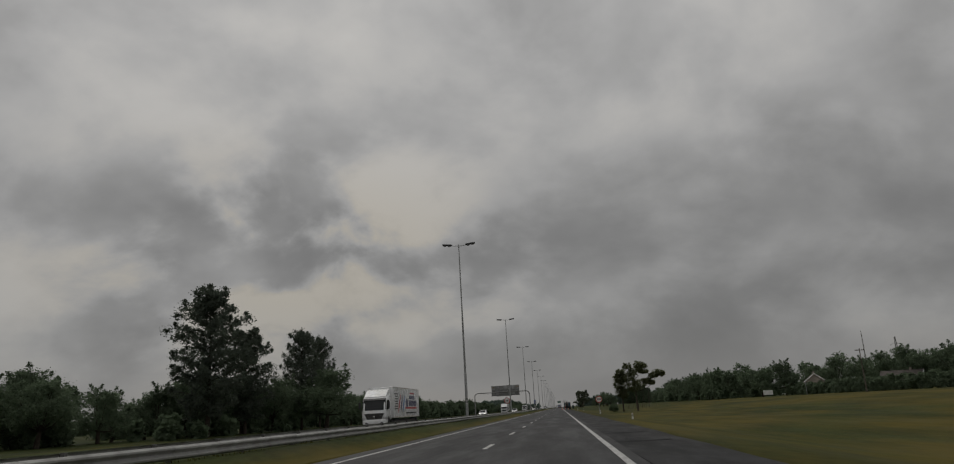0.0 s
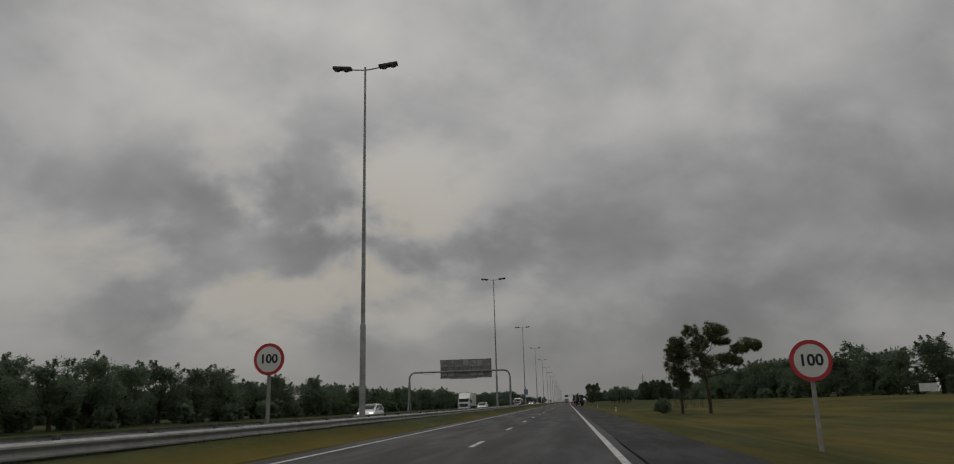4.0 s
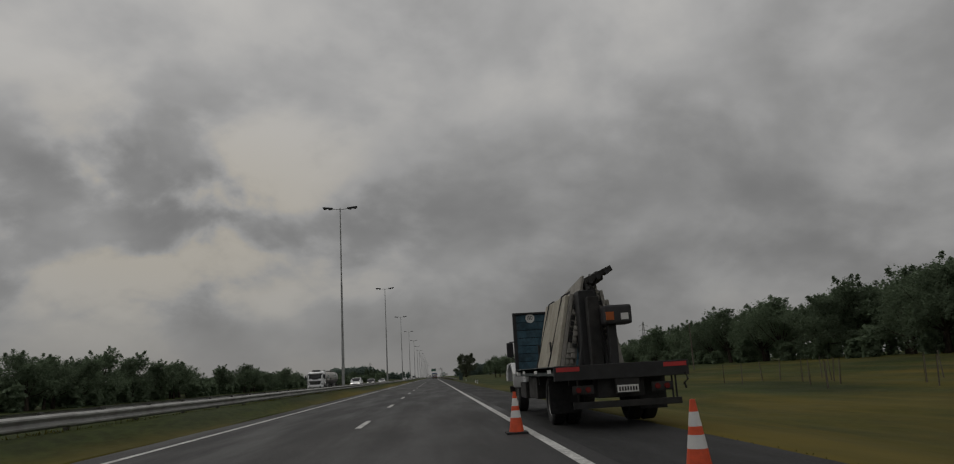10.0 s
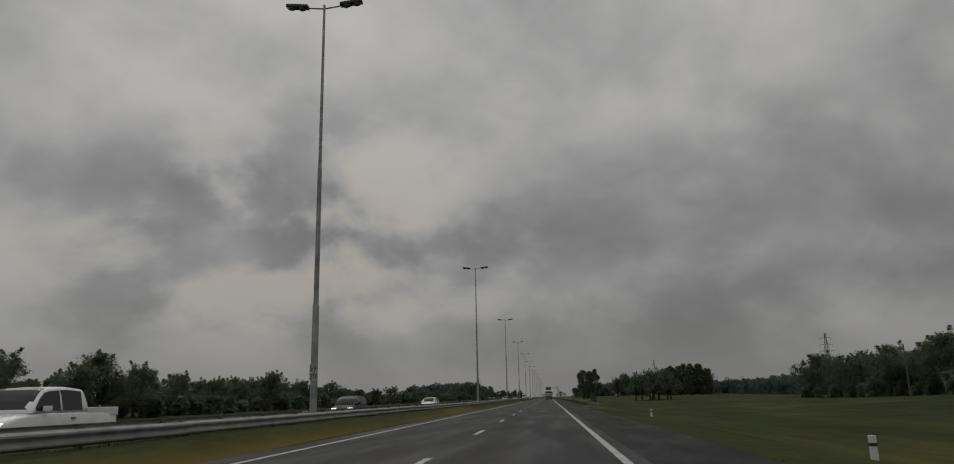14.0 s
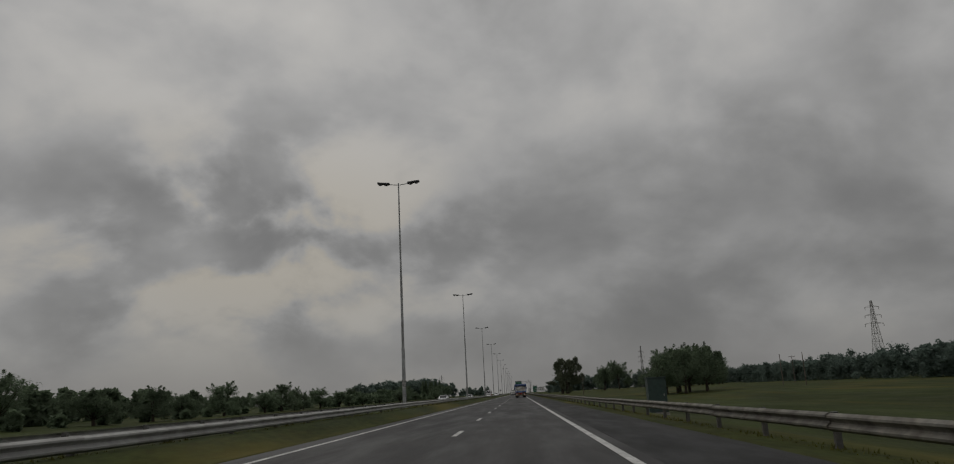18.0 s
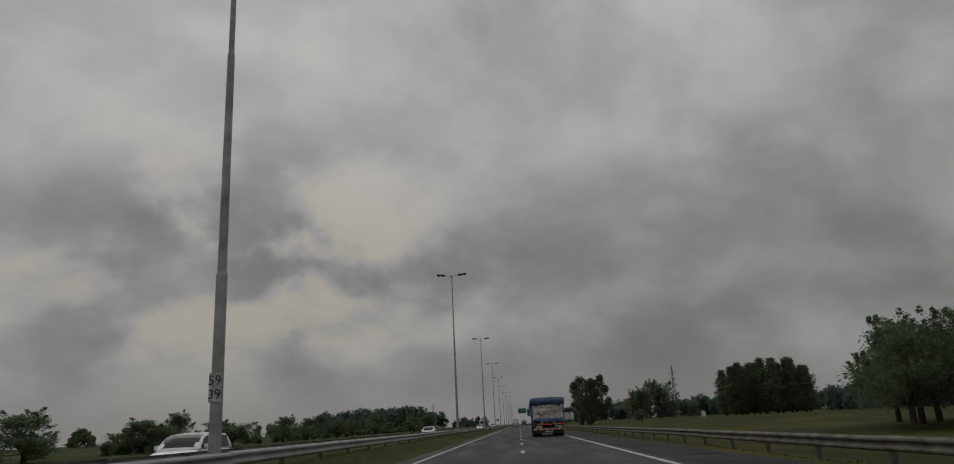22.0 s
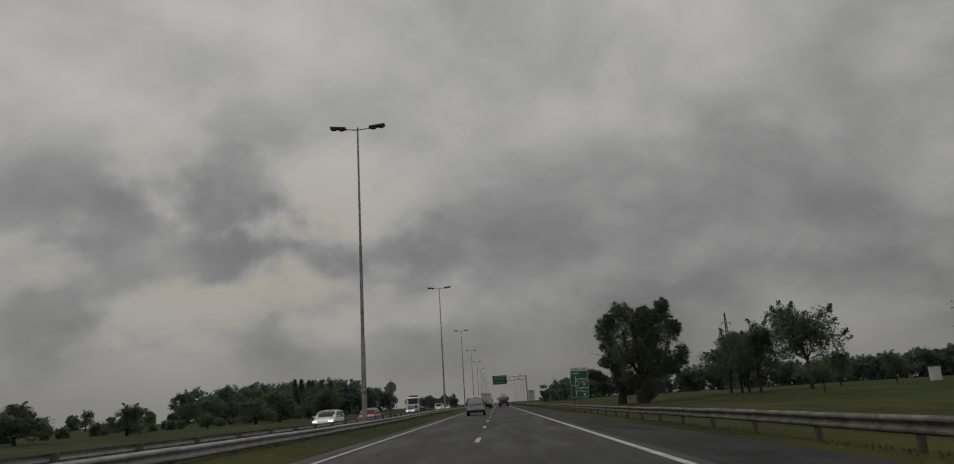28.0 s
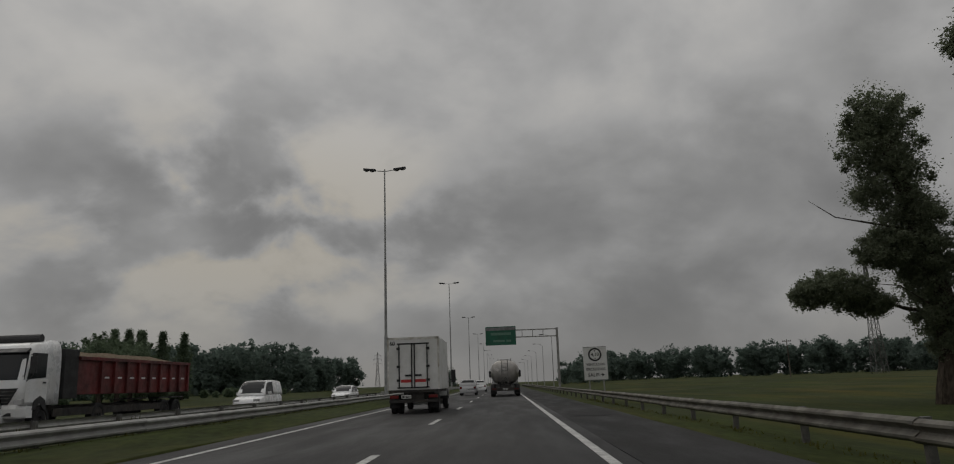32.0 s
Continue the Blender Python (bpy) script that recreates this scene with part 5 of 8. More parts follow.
hero("tree", "taller forked eucalyptus with a wide open crown", 27.4, 244.5, "eucalyptus pair",
     [([(0, 0, -0.4), (0, 0, 1.8), (-0.1, 0, 3.7), (-0.3, 0, 6.2), (-1.0, 0, 9.4), (-1.4, 0, 13)], 0.34)],
     [([(-0.3, 0, 6.2), (2.4, 0.2, 6.6), (5.0, 0.3, 8.0), (6.7, 0, 10.3)], 0.14), ([(5.0, 0.3, 8), (5.3, 0, 10), (5.8, 0.5, 11)], 0.06),
      ([(-1.0, 0, 9.4), (0.8, -0.3, 10.8), (1.5, 0, 12.6), (2.0, 0, 14)], 0.12), ([(0.8, -0.3, 10.8), (2.2, 0.2, 11.8), (3.4, 0.2, 12.4)], 0.06), ([(-0.6, 0, 8), (1.2, 0, 8.8), (3.2, 0, 9.4)], 0.08)],
     [(-2.1, 0, 14.3, 1.3, 1.1), (1.5, 0, 14.6, 1.5, 1.1), (2.9, 0.2, 14.2, 1.2, 0.9), (-0.8, 0, 12.2, 1.5, 1.3), (-1.6, 0, 10.8, 1.8, 1.4), (1.5, 0, 13.1, 1.5, 0.9), (3.2, 0, 12.4, 1.4, 0.5),
      (-1.0, 0.2, 8.8, 2.4, 1.4), (1.8, 0, 8.9, 2.3, 1.0), (3.5, 0, 9.5, 1.3, 0.9), (5.8, 0, 11.0, 1.5, 0.9), (7.4, 0.2, 11.7, 1.8, 1.0), (8.8, 0, 11.4, 0.8, 0.7), (5.0, 0, 8.8, 1.1, 0.7), (-0.2, 0, 7.2, 2.2, 0.8)],
     LEAF_OLIVE, BARK, 0.12, 84, 1.3, 43)
plant("bush", 3.0, 20.2, 253, "round dark green bush on the grass slope", name="bush")
# wood along the top of the rise
WOODL = "dark dense tree of the wood above the grass slope"
y = 150.0
back = []
while y < 640:
    base = 118 - 48 * step(y, 230, 330) + 16 * step(y, 430, 560)
    plant("broad", rng.uniform(11, 15) * (1.02 if y < 280 else 1), base + rng.uniform(-3, 3), y + rng.uniform(-3, 3), WOODL, "wood on the rise", wide=1.15)
    for k in range(2):
        back.append((base + 9 + 8 * k + rng.uniform(-3, 3), y + rng.uniform(-4, 4), rng.uniform(11, 15.5) * (1.02 if y < 280 else 1)))
    back.append((base - 5 + rng.uniform(-2, 2), y + rng.uniform(-3, 3), rng.uniform(3.0, 5.0)))
    y += rng.uniform(7, 10)
for x, y, z in ((75, 401, 15.3), (80, 397, 15.2), (82, 405, 14.4), (87, 394, 13.8)):
    plant("broad", z - ground_z(x, y), x, y, "taller dark tree rising out of the wood", "wood on the rise", wide=1.1)
wood("woodland", "dense dark green woodland and undergrowth above the slope", back, 7)
# hedge in front of the houses
wood("hedge", "clipped dark green hedge in front of the houses", [(84 + 0.12 * i, 261 - 2.1 * i, 4.4) for i in range(54)], 9, coarse=0.35, per=22)
# clump of shade trees on the flat grass
for x, y, h in ((36, 688, 9.5), (39, 694, 11), (42, 686, 11.3), (43, 700, 11.8), (47, 704, 12), (49, 694, 11.5), (46, 711, 11), (52, 705, 10)):
    plant("skirted", h * 1.06, x, y, "wide dark shade tree in a clump on the flat grass", "clump on the grass", wide=1.1)
for i in range(16):
    u = i / 15
    plant("poplar", (15.8 + 4.4 * math.sin(math.pi * (0.15 + 0.7 * u))) * rng.uniform(0.94, 1.06), 81 + 29 * u + rng.uniform(-1, 1), 912 - 10 * u + rng.uniform(-5, 5), "tall dense tree of a tight leafy stand", "tall stand", wide=1.45)
for x, y, h in ((54.1, 962.7, 14.2), (53.0, 951.8, 14.4), (53.3, 948.1, 13.4), (52.0, 937.6, 14.8), (59.2, 931, 17.6), (64, 930, 7), (70, 922, 6), (44.7, 893, 5)):
    plant("shade", h, x, y, "leafy shade tree standing on the field behind the guard rail", "field trees behind the guard rail", wide=1.05)
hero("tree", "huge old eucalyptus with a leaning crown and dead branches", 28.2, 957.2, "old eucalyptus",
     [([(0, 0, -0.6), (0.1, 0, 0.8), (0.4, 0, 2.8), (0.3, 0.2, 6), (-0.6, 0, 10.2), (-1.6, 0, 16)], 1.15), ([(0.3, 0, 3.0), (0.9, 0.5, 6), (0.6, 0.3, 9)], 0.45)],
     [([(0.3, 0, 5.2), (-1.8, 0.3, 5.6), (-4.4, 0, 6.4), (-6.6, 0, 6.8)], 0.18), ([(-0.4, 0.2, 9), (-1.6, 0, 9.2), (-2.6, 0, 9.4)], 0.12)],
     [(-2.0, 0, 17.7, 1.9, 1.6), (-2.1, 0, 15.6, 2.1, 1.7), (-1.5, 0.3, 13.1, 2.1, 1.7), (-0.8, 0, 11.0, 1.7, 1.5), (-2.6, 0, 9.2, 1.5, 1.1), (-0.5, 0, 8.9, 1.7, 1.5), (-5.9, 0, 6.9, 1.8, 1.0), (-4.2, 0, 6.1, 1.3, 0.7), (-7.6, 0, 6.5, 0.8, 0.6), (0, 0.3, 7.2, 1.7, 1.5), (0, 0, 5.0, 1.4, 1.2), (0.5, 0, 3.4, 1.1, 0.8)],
     LEAF_LIFTED, BARK, 0.115, 120, 2.2, 51,
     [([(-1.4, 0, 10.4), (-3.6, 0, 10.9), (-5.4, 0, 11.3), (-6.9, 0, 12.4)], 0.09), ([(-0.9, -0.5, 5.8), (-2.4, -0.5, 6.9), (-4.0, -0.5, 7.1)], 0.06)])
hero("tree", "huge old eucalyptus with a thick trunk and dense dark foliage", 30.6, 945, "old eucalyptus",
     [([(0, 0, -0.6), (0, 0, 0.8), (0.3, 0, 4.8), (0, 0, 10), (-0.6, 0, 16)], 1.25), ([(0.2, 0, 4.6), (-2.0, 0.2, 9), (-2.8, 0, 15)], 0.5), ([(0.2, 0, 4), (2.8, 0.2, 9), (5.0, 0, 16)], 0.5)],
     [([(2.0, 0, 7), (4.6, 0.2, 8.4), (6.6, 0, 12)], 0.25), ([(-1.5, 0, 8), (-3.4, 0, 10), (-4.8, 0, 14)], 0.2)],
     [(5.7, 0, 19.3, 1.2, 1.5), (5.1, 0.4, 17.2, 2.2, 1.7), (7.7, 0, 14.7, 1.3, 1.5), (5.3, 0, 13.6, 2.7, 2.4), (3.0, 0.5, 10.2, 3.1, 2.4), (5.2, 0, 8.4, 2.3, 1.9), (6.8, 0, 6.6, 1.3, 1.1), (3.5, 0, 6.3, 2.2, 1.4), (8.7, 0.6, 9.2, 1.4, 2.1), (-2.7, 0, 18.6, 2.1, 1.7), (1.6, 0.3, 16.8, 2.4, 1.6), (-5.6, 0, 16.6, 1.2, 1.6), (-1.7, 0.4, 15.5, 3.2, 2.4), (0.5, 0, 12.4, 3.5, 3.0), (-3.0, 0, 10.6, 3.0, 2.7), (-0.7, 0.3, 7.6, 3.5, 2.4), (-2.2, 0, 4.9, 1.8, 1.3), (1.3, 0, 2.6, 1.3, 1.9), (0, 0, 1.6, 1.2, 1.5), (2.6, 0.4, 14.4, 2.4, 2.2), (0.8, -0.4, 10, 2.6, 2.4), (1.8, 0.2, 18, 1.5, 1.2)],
     LEAF_LIFTED, BARK, 0.12, 120, 2.8, 53, grow=1.02)
# woods in the distance, most with haze in their leaf colour
wood("distant_wood", "rounded dark wood in the distance beyond the opposite carriageway", [(-116 + 53 * (i / 60) + rng.uniform(-5, 5) - (i % 3) * 7, 1081 + 141 * (i / 60) + rng.uniform(-8, 8) + (i % 3) * 9, rng.uniform(17, 20.5) * (1 - 0.45 * abs(i / 60 - 0.5) ** 2 * 4 * 0.5)) for i in range(61)], 21, coarse=0.9, leaf=LEAF_HAZE)
wood("field_edge_wood", "long dark wood at the far side of the field", [(112 + 30 * i / 100 + rng.uniform(-8, 8), 640 + 3.1 * i, rng.uniform(8.5, 11.5)) for i in range(101)], 22, coarse=0.6, leaf=LEAF_HAZE)
wood("horizon_wood", "long dark wood along the horizon behind the field", [(55 + 270 * i / 130 + rng.uniform(-6, 6), 1345 - 150 * i / 130 + rng.uniform(-15, 15), rng.uniform(15, 20)) for i in range(131)], 23, coarse=0.9, leaf=LEAF_HAZE)
wood("distant_verge_trees", "hazy trees beside the motorway in the far distance", [(26 + rng.uniform(0, 40) + 1.6 * i, 1240 + 20 * i, rng.uniform(9, 15)) for i in range(30)], 24, coarse=0.8, leaf=LEAF_HAZE)
wood("distant_verge_trees_opposite", "hazy trees along the opposite carriageway in the far distance", [(-34 - rng.uniform(0, 40) - 1.4 * i, 1440 + 20 * i, rng.uniform(8, 14)) for i in range(30)], 25, coarse=0.8, leaf=LEAF_HAZE)
wood("skyline_trees", "low dark line of far trees beyond the fields", [(-150 - rng.uniform(0, 120) - 0.25 * i * i * 0.02, 20 + 17 * i, rng.uniform(7, 12)) for i in range(95)] + [(200 + rng.uniform(0, 160), 60 + 17 * i, rng.uniform(8, 13)) for i in range(75)], 26, coarse=1.0, per=12)
# scrub at the foot of the tree row
wood("scrub", "low dark scrub under the tree row beyond the opposite carriageway", [(-43 - rng.uniform(0, 8) - (0 if i < 236 else (i - 236) * 0.05) - (9 if 2.05 * i - 20 < 86 else 0), -20 + 2.05 * i, rng.uniform(2.0, 3.6) * (1 if i < 280 else 0.6)) for i in range(560) if i < 290 or i % 2 == 0], 27, coarse=0.48, per=10)
wood("hedgerow", "thick dark hedgerow behind the tree row", [(-62 - rng.uniform(0, 14) - (8 if 3.2 * i < 110 else 0), -20 + 3.2 * i, rng.uniform(4.2, 5.8)) for i in range(215)], 28, coarse=0.70, per=11)

# ---- vehicles: built heading +y, rear at y = 0, on z = 0 ----
def lathe_x(profile, sides=24):
    """Turn (x, r) about the x axis."""
    return loft([[(x, r * math.cos(2 * math.pi * k / sides), r * math.sin(2 * math.pi * k / sides)) for k in range(sides)] for x, r in profile])


WHEELS = {}


def wheel(g, x, y, r, w, rim=RIM):
    """A tyre with its rim, the face turned outwards."""
    s = 1 if x > 0 else -1
    key = (round(r, 3), round(w, 3), rim.name)
    if key not in WHEELS:
        h = w / 2
        tyre = lathe_x([(-h * 0.8, r * 0.60), (-h, r * 0.70), (-h, r * 0.90), (-h * 0.75, r), (h * 0.75, r), (h, r * 0.90), (h, r * 0.70), (h * 0.75, r * 0.62)])
        me = bpy.data.meshes.new("tyre")
        tyre.to_mesh(me)
        tyre.free()
        me.materials.append(RUBBER)
        face = lathe_x([(h * 0.2, 0.0005), (h * 0.75, r * 0.10), (h * 0.75, r * 0.24), (h * 0.35, r * 0.30), (h * 0.25, r * 0.48), (h * 0.72, r * 0.60), (h * 0.86, r * 0.63), (h * 0.5, r * 0.63)])
        for k in range(10):
            a = 2 * math.pi * k / 10
            tube((h * 0.3, r * 0.38 * math.cos(a), r * 0.38 * math.sin(a)), (h * 0.55, r * 0.38 * math.cos(a), r * 0.38 * math.sin(a)), r * 0.03, None, 6, face)
        mr = bpy.data.meshes.new("rim")
        face.to_mesh(mr)
        face.free()
        mr.materials.append(rim)
        WHEELS[key] = (me, mr)
    me, mr = WHEELS[key]
    t = sharing("wheel", me, g, pose(x - s * w / 2, y, r, 0, 0, 0 if s > 0 else 180))
    sharing("rim", mr, t)
    return t


def lamp_row(g, xs, y, z, r, lit, material=None, face=-1):
    for i, x in enumerate(xs):
        m = material or (LED_RED if lit[i] == 1 else (RED_LENS if lit[i] == 0 else (AMBER if lit[i] == 2 else CLEAR_LENS)))
        part("lamp", tube((x, y, z), (x, y + face * 0.025, z), r, r * 0.9, 16), m, g)


def plate(g, x, y, z, face=-1):
    p = part("number_plate", box(x - 0.20, x + 0.20, y, y + face * 0.012, z - 0.065, z + 0.065), SIGN_WHITE, g)
    for k in range(7):
        a = x - 0.155 + 0.052 * k
        part("plate_bar", box(a - 0.016, a + 0.016, y + face * 0.011, y + face * 0.016, z - 0.04, z + 0.035), BLACK, p)


def cab_over(g, y0, length, w, z0, z1, paint, front_dark=BLACK, visor=True, high=0.0):
    """A flat-fronted lorry cab from y0 to y0 + length, with glass, door, mirrors and grille."""
    f = y0 + length
    R = 0.26
    def face(z):
        """How far forward the front stands at height z."""
        if z < z0 + 0.95:
            return f - 0.02 * (z - z0)
        u = (z - z0 - 0.95) / (z1 - z0 - 0.95)
        return f - 0.02 - 0.30 * u - 0.16 * max(0, u - 0.75) / 0.25
    def bow(x, z, out=0.0):
        c = abs(x) - (w / 2 - R)
        return face(z) + out - 0.05 * (2 * x / w) ** 2 - (0 if c <= 0 else R - math.sqrt(max(0, R * R - c * c)))
    def outline(z, inset=0.0, lift=0.0):
        xs = [-(w / 2 - inset)] + [-(w / 2 - R) - R * math.cos(a) + inset for a in (0.35, 0.75, 1.15)] + [-(w / 2 - R) * u for u in (1, 0.5, 0, -0.5, -1)] + [(w / 2 - R) + R * math.cos(a) - inset for a in (1.15, 0.75, 0.35)] + [w / 2 - inset]
        return [(-(w / 2 - inset), y0 + inset, z + lift), *[(x, bow(x, z) - inset, z) for x in xs], (w / 2 - inset, y0 + inset, z + lift)]
    levels = [(z0, 0, 0), (z0 + 0.5, 0, 0), (z0 + 0.95, 0, 0), (z0 + 0.5 * (z1 - z0) + 0.4, 0, 0), (z1 - 0.3, 0.01, 0), (z1 - 0.1, 0.05, high * 0.7), (z1 - 0.02, 0.14, high), (z1, 0.30, high)]
    cab = part("cab", loft([outline(*q) for q in levels]), paint, g, smooth=True)
    def front_pane(nm, za, zb, xa, xb, material, out, parent, label=""):
        rows = []
        for k in range(6):
            z = za + (zb - za) * k / 5
            hx = xa + (xb - xa) * k / 5
            xs = [hx * (-1 + i / 5) for i in range(11)]
            rows.append([(x, bow(x, z, out), z) for x in xs] + [(x, bow(x, z, -0.04), z) for x in xs[::-1]])
        return part(nm, loft(rows), material, parent, label)
    front_pane("windscreen", z0 + 0.92, z1 - 0.34, w / 2 - 0.07, w / 2 - 0.11, GLASS, 0.012, cab)
    for s in (-1, 1):
        part("wiper", tube((s * 0.55, bow(s * 0.55, z0 + 0.95, 0.03), z0 + 0.95), (s * 0.55 - 0.6, bow(s * 0.55 - 0.6, z0 + 1.05, 0.03), z0 + 1.05), 0.014, None, 5), BLACK, cab)
    for s in (-1, 1):
        x = s * w / 2
        part("side_window", prism([(y0 + length * 0.42, z0 + 1.0), (f - 0.16, z0 + 0.92), (f - 0.40, z1 - 0.38), (y0 + length * 0.42, z1 - 0.38)], x - s * 0.01, x + s * 0.012), GLASS, cab)
        door = part("door", prism([(y0 + length * 0.36, z0 + 0.12), (f - 0.12, z0 + 0.12), (f - 0.10, z0 + 0.88), (y0 + length * 0.36, z0 + 0.94)], x - s * 0.01, x + s * 0.010, 0.004), paint, cab)
        part("door_handle", box(x, x + s * 0.03, y0 + length * 0.42, y0 + length * 0.42 + 0.16, z0 + 0.78, z0 + 0.83), BLACK, door)
        part("wheel_arch", prism([(f - 1.35, z0 - 0.15), (f - 1.28, z0 + 0.18), (f - 0.95, z0 + 0.34), (f - 0.62, z0 + 0.18), (f - 0.55, z0 - 0.15), (f - 0.72, z0 - 0.15), (f - 0.95, z0 + 0.12), (f - 1.18, z0 - 0.15)], x - s * 0.35, x + s * 0.02), PLASTIC, cab)
        arm = part("mirror_arm", pipe([(x, f - 0.30, z1 - 0.45), (x + s * 0.22, f - 0.12, z1 - 0.42), (x + s * 0.24, f - 0.10, z1 - 1.2), (x, f - 0.12, z0 + 0.85)], 0.018, 5), PLASTIC, cab)
        part("mirror", box(x + s * 0.12, x + s * 0.34, f - 0.16, f - 0.06, z1 - 1.12, z1 - 0.52, 0.02), PLASTIC, arm)
        part("headlamp", prism([(f - 0.30, z0 + 0.02), (f - 0.03, z0 + 0.04), (f - 0.03, z0 + 0.22), (f - 0.3, z0 + 0.28)], s * (w / 2 - 0.46), s * (w / 2 - 0.05), 0.02), CLEAR_LENS, cab)
    grille = front_pane("grille", z0 + 0.06, z0 + 0.62, w / 2 - 0.52, w / 2 - 0.22, front_dark, 0.02, cab, "black slatted grille")
    for k in range(4):
        z = z0 + 0.14 + 0.12 * k
        front_pane("grille_bar", z, z + 0.03, w / 2 - 0.50 + 0.06 * k, w / 2 - 0.50 + 0.06 * k, GALV_DARK, 0.034, grille)
    part("maker_badge", turned(tube((0, 0, 0), (0, 0.03, 0), 0.09, None, 14), pose(0, f + 0.005, z0 + 0.34)), CHROME, grille)
    rows = []
    for z, o in ((z0 - 0.42, 0.0), (z0 - 0.36, 0.05), (z0 - 0.1, 0.07), (z0 + 0.04, 0.03)):
        xs = [(-w / 2) * (1 - i / 6) for i in range(13)]
        rows.append([(x, bow(x, z0 + 0.1, o), z) for x in xs] + [(w / 2, f - 0.6, z), (-w / 2, f - 0.6, z)])
    part("bumper", loft(rows), paint, g)
    part("fog_strip", box(-w / 2 + 0.35, w / 2 - 0.35, f - 0.02, f + 0.04, z0 - 0.34, z0 - 0.22), PLASTIC, g)
    if visor:
        part("sun_visor", prism([(f - 0.38, z1 - 0.28), (f - 0.12, z1 - 0.38), (f - 0.12, z1 - 0.35), (f - 0.36, z1 - 0.2)], -w / 2 + 0.08, w / 2 - 0.08), PLASTIC, cab)
    return cab


def blue_tipper():
    g = thing("tipper_lorry", "blue tipper lorry with a tarpaulin-covered load and white ribbed tailgate", "lorry")
    W = 1.25
    # tub: upright upper sides, sloping in below
    def ring(y_top, y_low, k=1.0):
        return [(-W, y_top, 2.82), (-W, y_top, 1.74), (-0.92, y_low, 1.26), (0.92, y_low, 1.26), (W, y_top, 1.74), (W, y_top, 2.82)]
    part("tub", loft([ring(0.10, 0.10), ring(7.9, 7.2)]), BLUE, g)
    for s in (-1, 1):
        part("top_rail", box(s * (W - 0.03), s * (W + 0.06), 0.0, 7.95, 2.72, 2.88, 0.015), BLUE, g)
        part("corner_post", box(s * (W - 0.04), s * (W + 0.07), -0.06, 0.28, 1.22, 2.86, 0.015), BLUE, g, "light blue corner post")
        part("amber_marker", box(s * (W + 0.07), s * (W + 0.085), 0.08, 0.24, 1.26, 1.36), AMBER, g)
        for y in (1.75, 3.3, 4.85, 6.4):
            bm = loft([[(s * (W - 0.02), y - 0.22, 2.74), (s * (W + 0.09), y - 0.14, 2.74), (s * (W + 0.09), y + 0.14, 2.74), (s * (W - 0.02), y + 0.22, 2.74)],
                       [(s * (W - 0.02), y - 0.22, 1.76), (s * (W + 0.09), y - 0.14, 1.72), (s * (W + 0.09), y + 0.14, 1.72), (s * (W - 0.02), y + 0.22, 1.76)],
                       [(s * 0.92, y - 0.16, 1.28), (s * 1.14, y - 0.10, 1.26), (s * 1.14, y + 0.10, 1.26), (s * 0.92, y + 0.16, 1.28)]])
            part("rib", bm, BLUE, g)
            part("amber_marker", box(s * 1.12, s * 1.135, y - 0.05, y + 0.05, 1.36, 1.43), AMBER, g)
        for y in (0.75, 1.25, 2.35, 2.85, 4.1, 5.6, 7.1):
            part("reflective_tape", box(s * (W + 0.03), s * (W + 0.072), y - 0.15, y + 0.15, 1.75, 1.81), SIGN_WHITE, g)
        part("name_panel", turned(box(s * W, s * (W + 0.008), -0.28, 0.28, -0.14, 0.14), pose(0, 7.15, 2.12)), SIGN_WHITE, g, "white maker's panel")
        part("mark", turned(box(s * (W + 0.008), s * (W + 0.012), -0.20, 0.20, -0.05, 0.05), pose(0, 7.15, 2.12)), BLACK, g)
    # tarpaulin: a sagging hump, hem hanging over the sides
    n = noise.noise
    def hoop(y, drop=0.0):
        out = []
        for i in range(17):
            u = -1 + i / 8
            x = u * (W + 0.11)
            z = 3.07 - 0.06 * abs(u) ** 4 + 0.05 * n(Vector((u * 2.2, y * 1.1, 3))) + 0.03 * n(Vector((u * 5, y * 3.1, 8))) - drop
            out.append((x, y, z))
        hem = 2.63 + 0.09 * n(Vector((y * 1.3, 0, 0))) + 0.07 * n(Vector((y * 3.3, 4, 0))) - 0.10 * max(0, 1 - abs(y - 0.9) / 0.6)
        left = [(-W - 0.14 - 0.05 * n(Vector((y * 4, 1, 0))), y, hem - drop), (-W - 0.135 - 0.04 * n(Vector((y * 3.4, 3, 0))), y, 2.68 - drop), (-W - 0.125 - 0.03 * n(Vector((y * 2.6, 6, 0))), y, 2.85 - drop)]
        right = [(W + 0.125, y, 2.85 - drop), (W + 0.13, y, 2.68 - drop), (W + 0.14 + 0.04 * n(Vector((y * 4, 5, 0))), y, hem - drop)]
        outer = left + out + right
        return outer + [(x * 0.98, yy, z - 0.02) for x, yy, z in outer[::-1]]
    for s in (-1, 1):
        def under(y):
            low = 2.42 + 0.07 * n(Vector((y * 0.9, 2, s))) + 0.05 * n(Vector((y * 2.9, 7, s))) + 0.16 * step(y, 0.9, 0.1) + 0.05 * abs(math.sin(y * 2.03))
            o = 0.03 * n(Vector((y * 3.1, 9, s)))
            return [(s * (W + 0.085), y, 2.80), (s * (W + 0.115 + o), y, 2.62), (s * (W + 0.125 + o), y, low), (s * (W + 0.105 + o), y, low), (s * (W + 0.07), y, 2.80)]
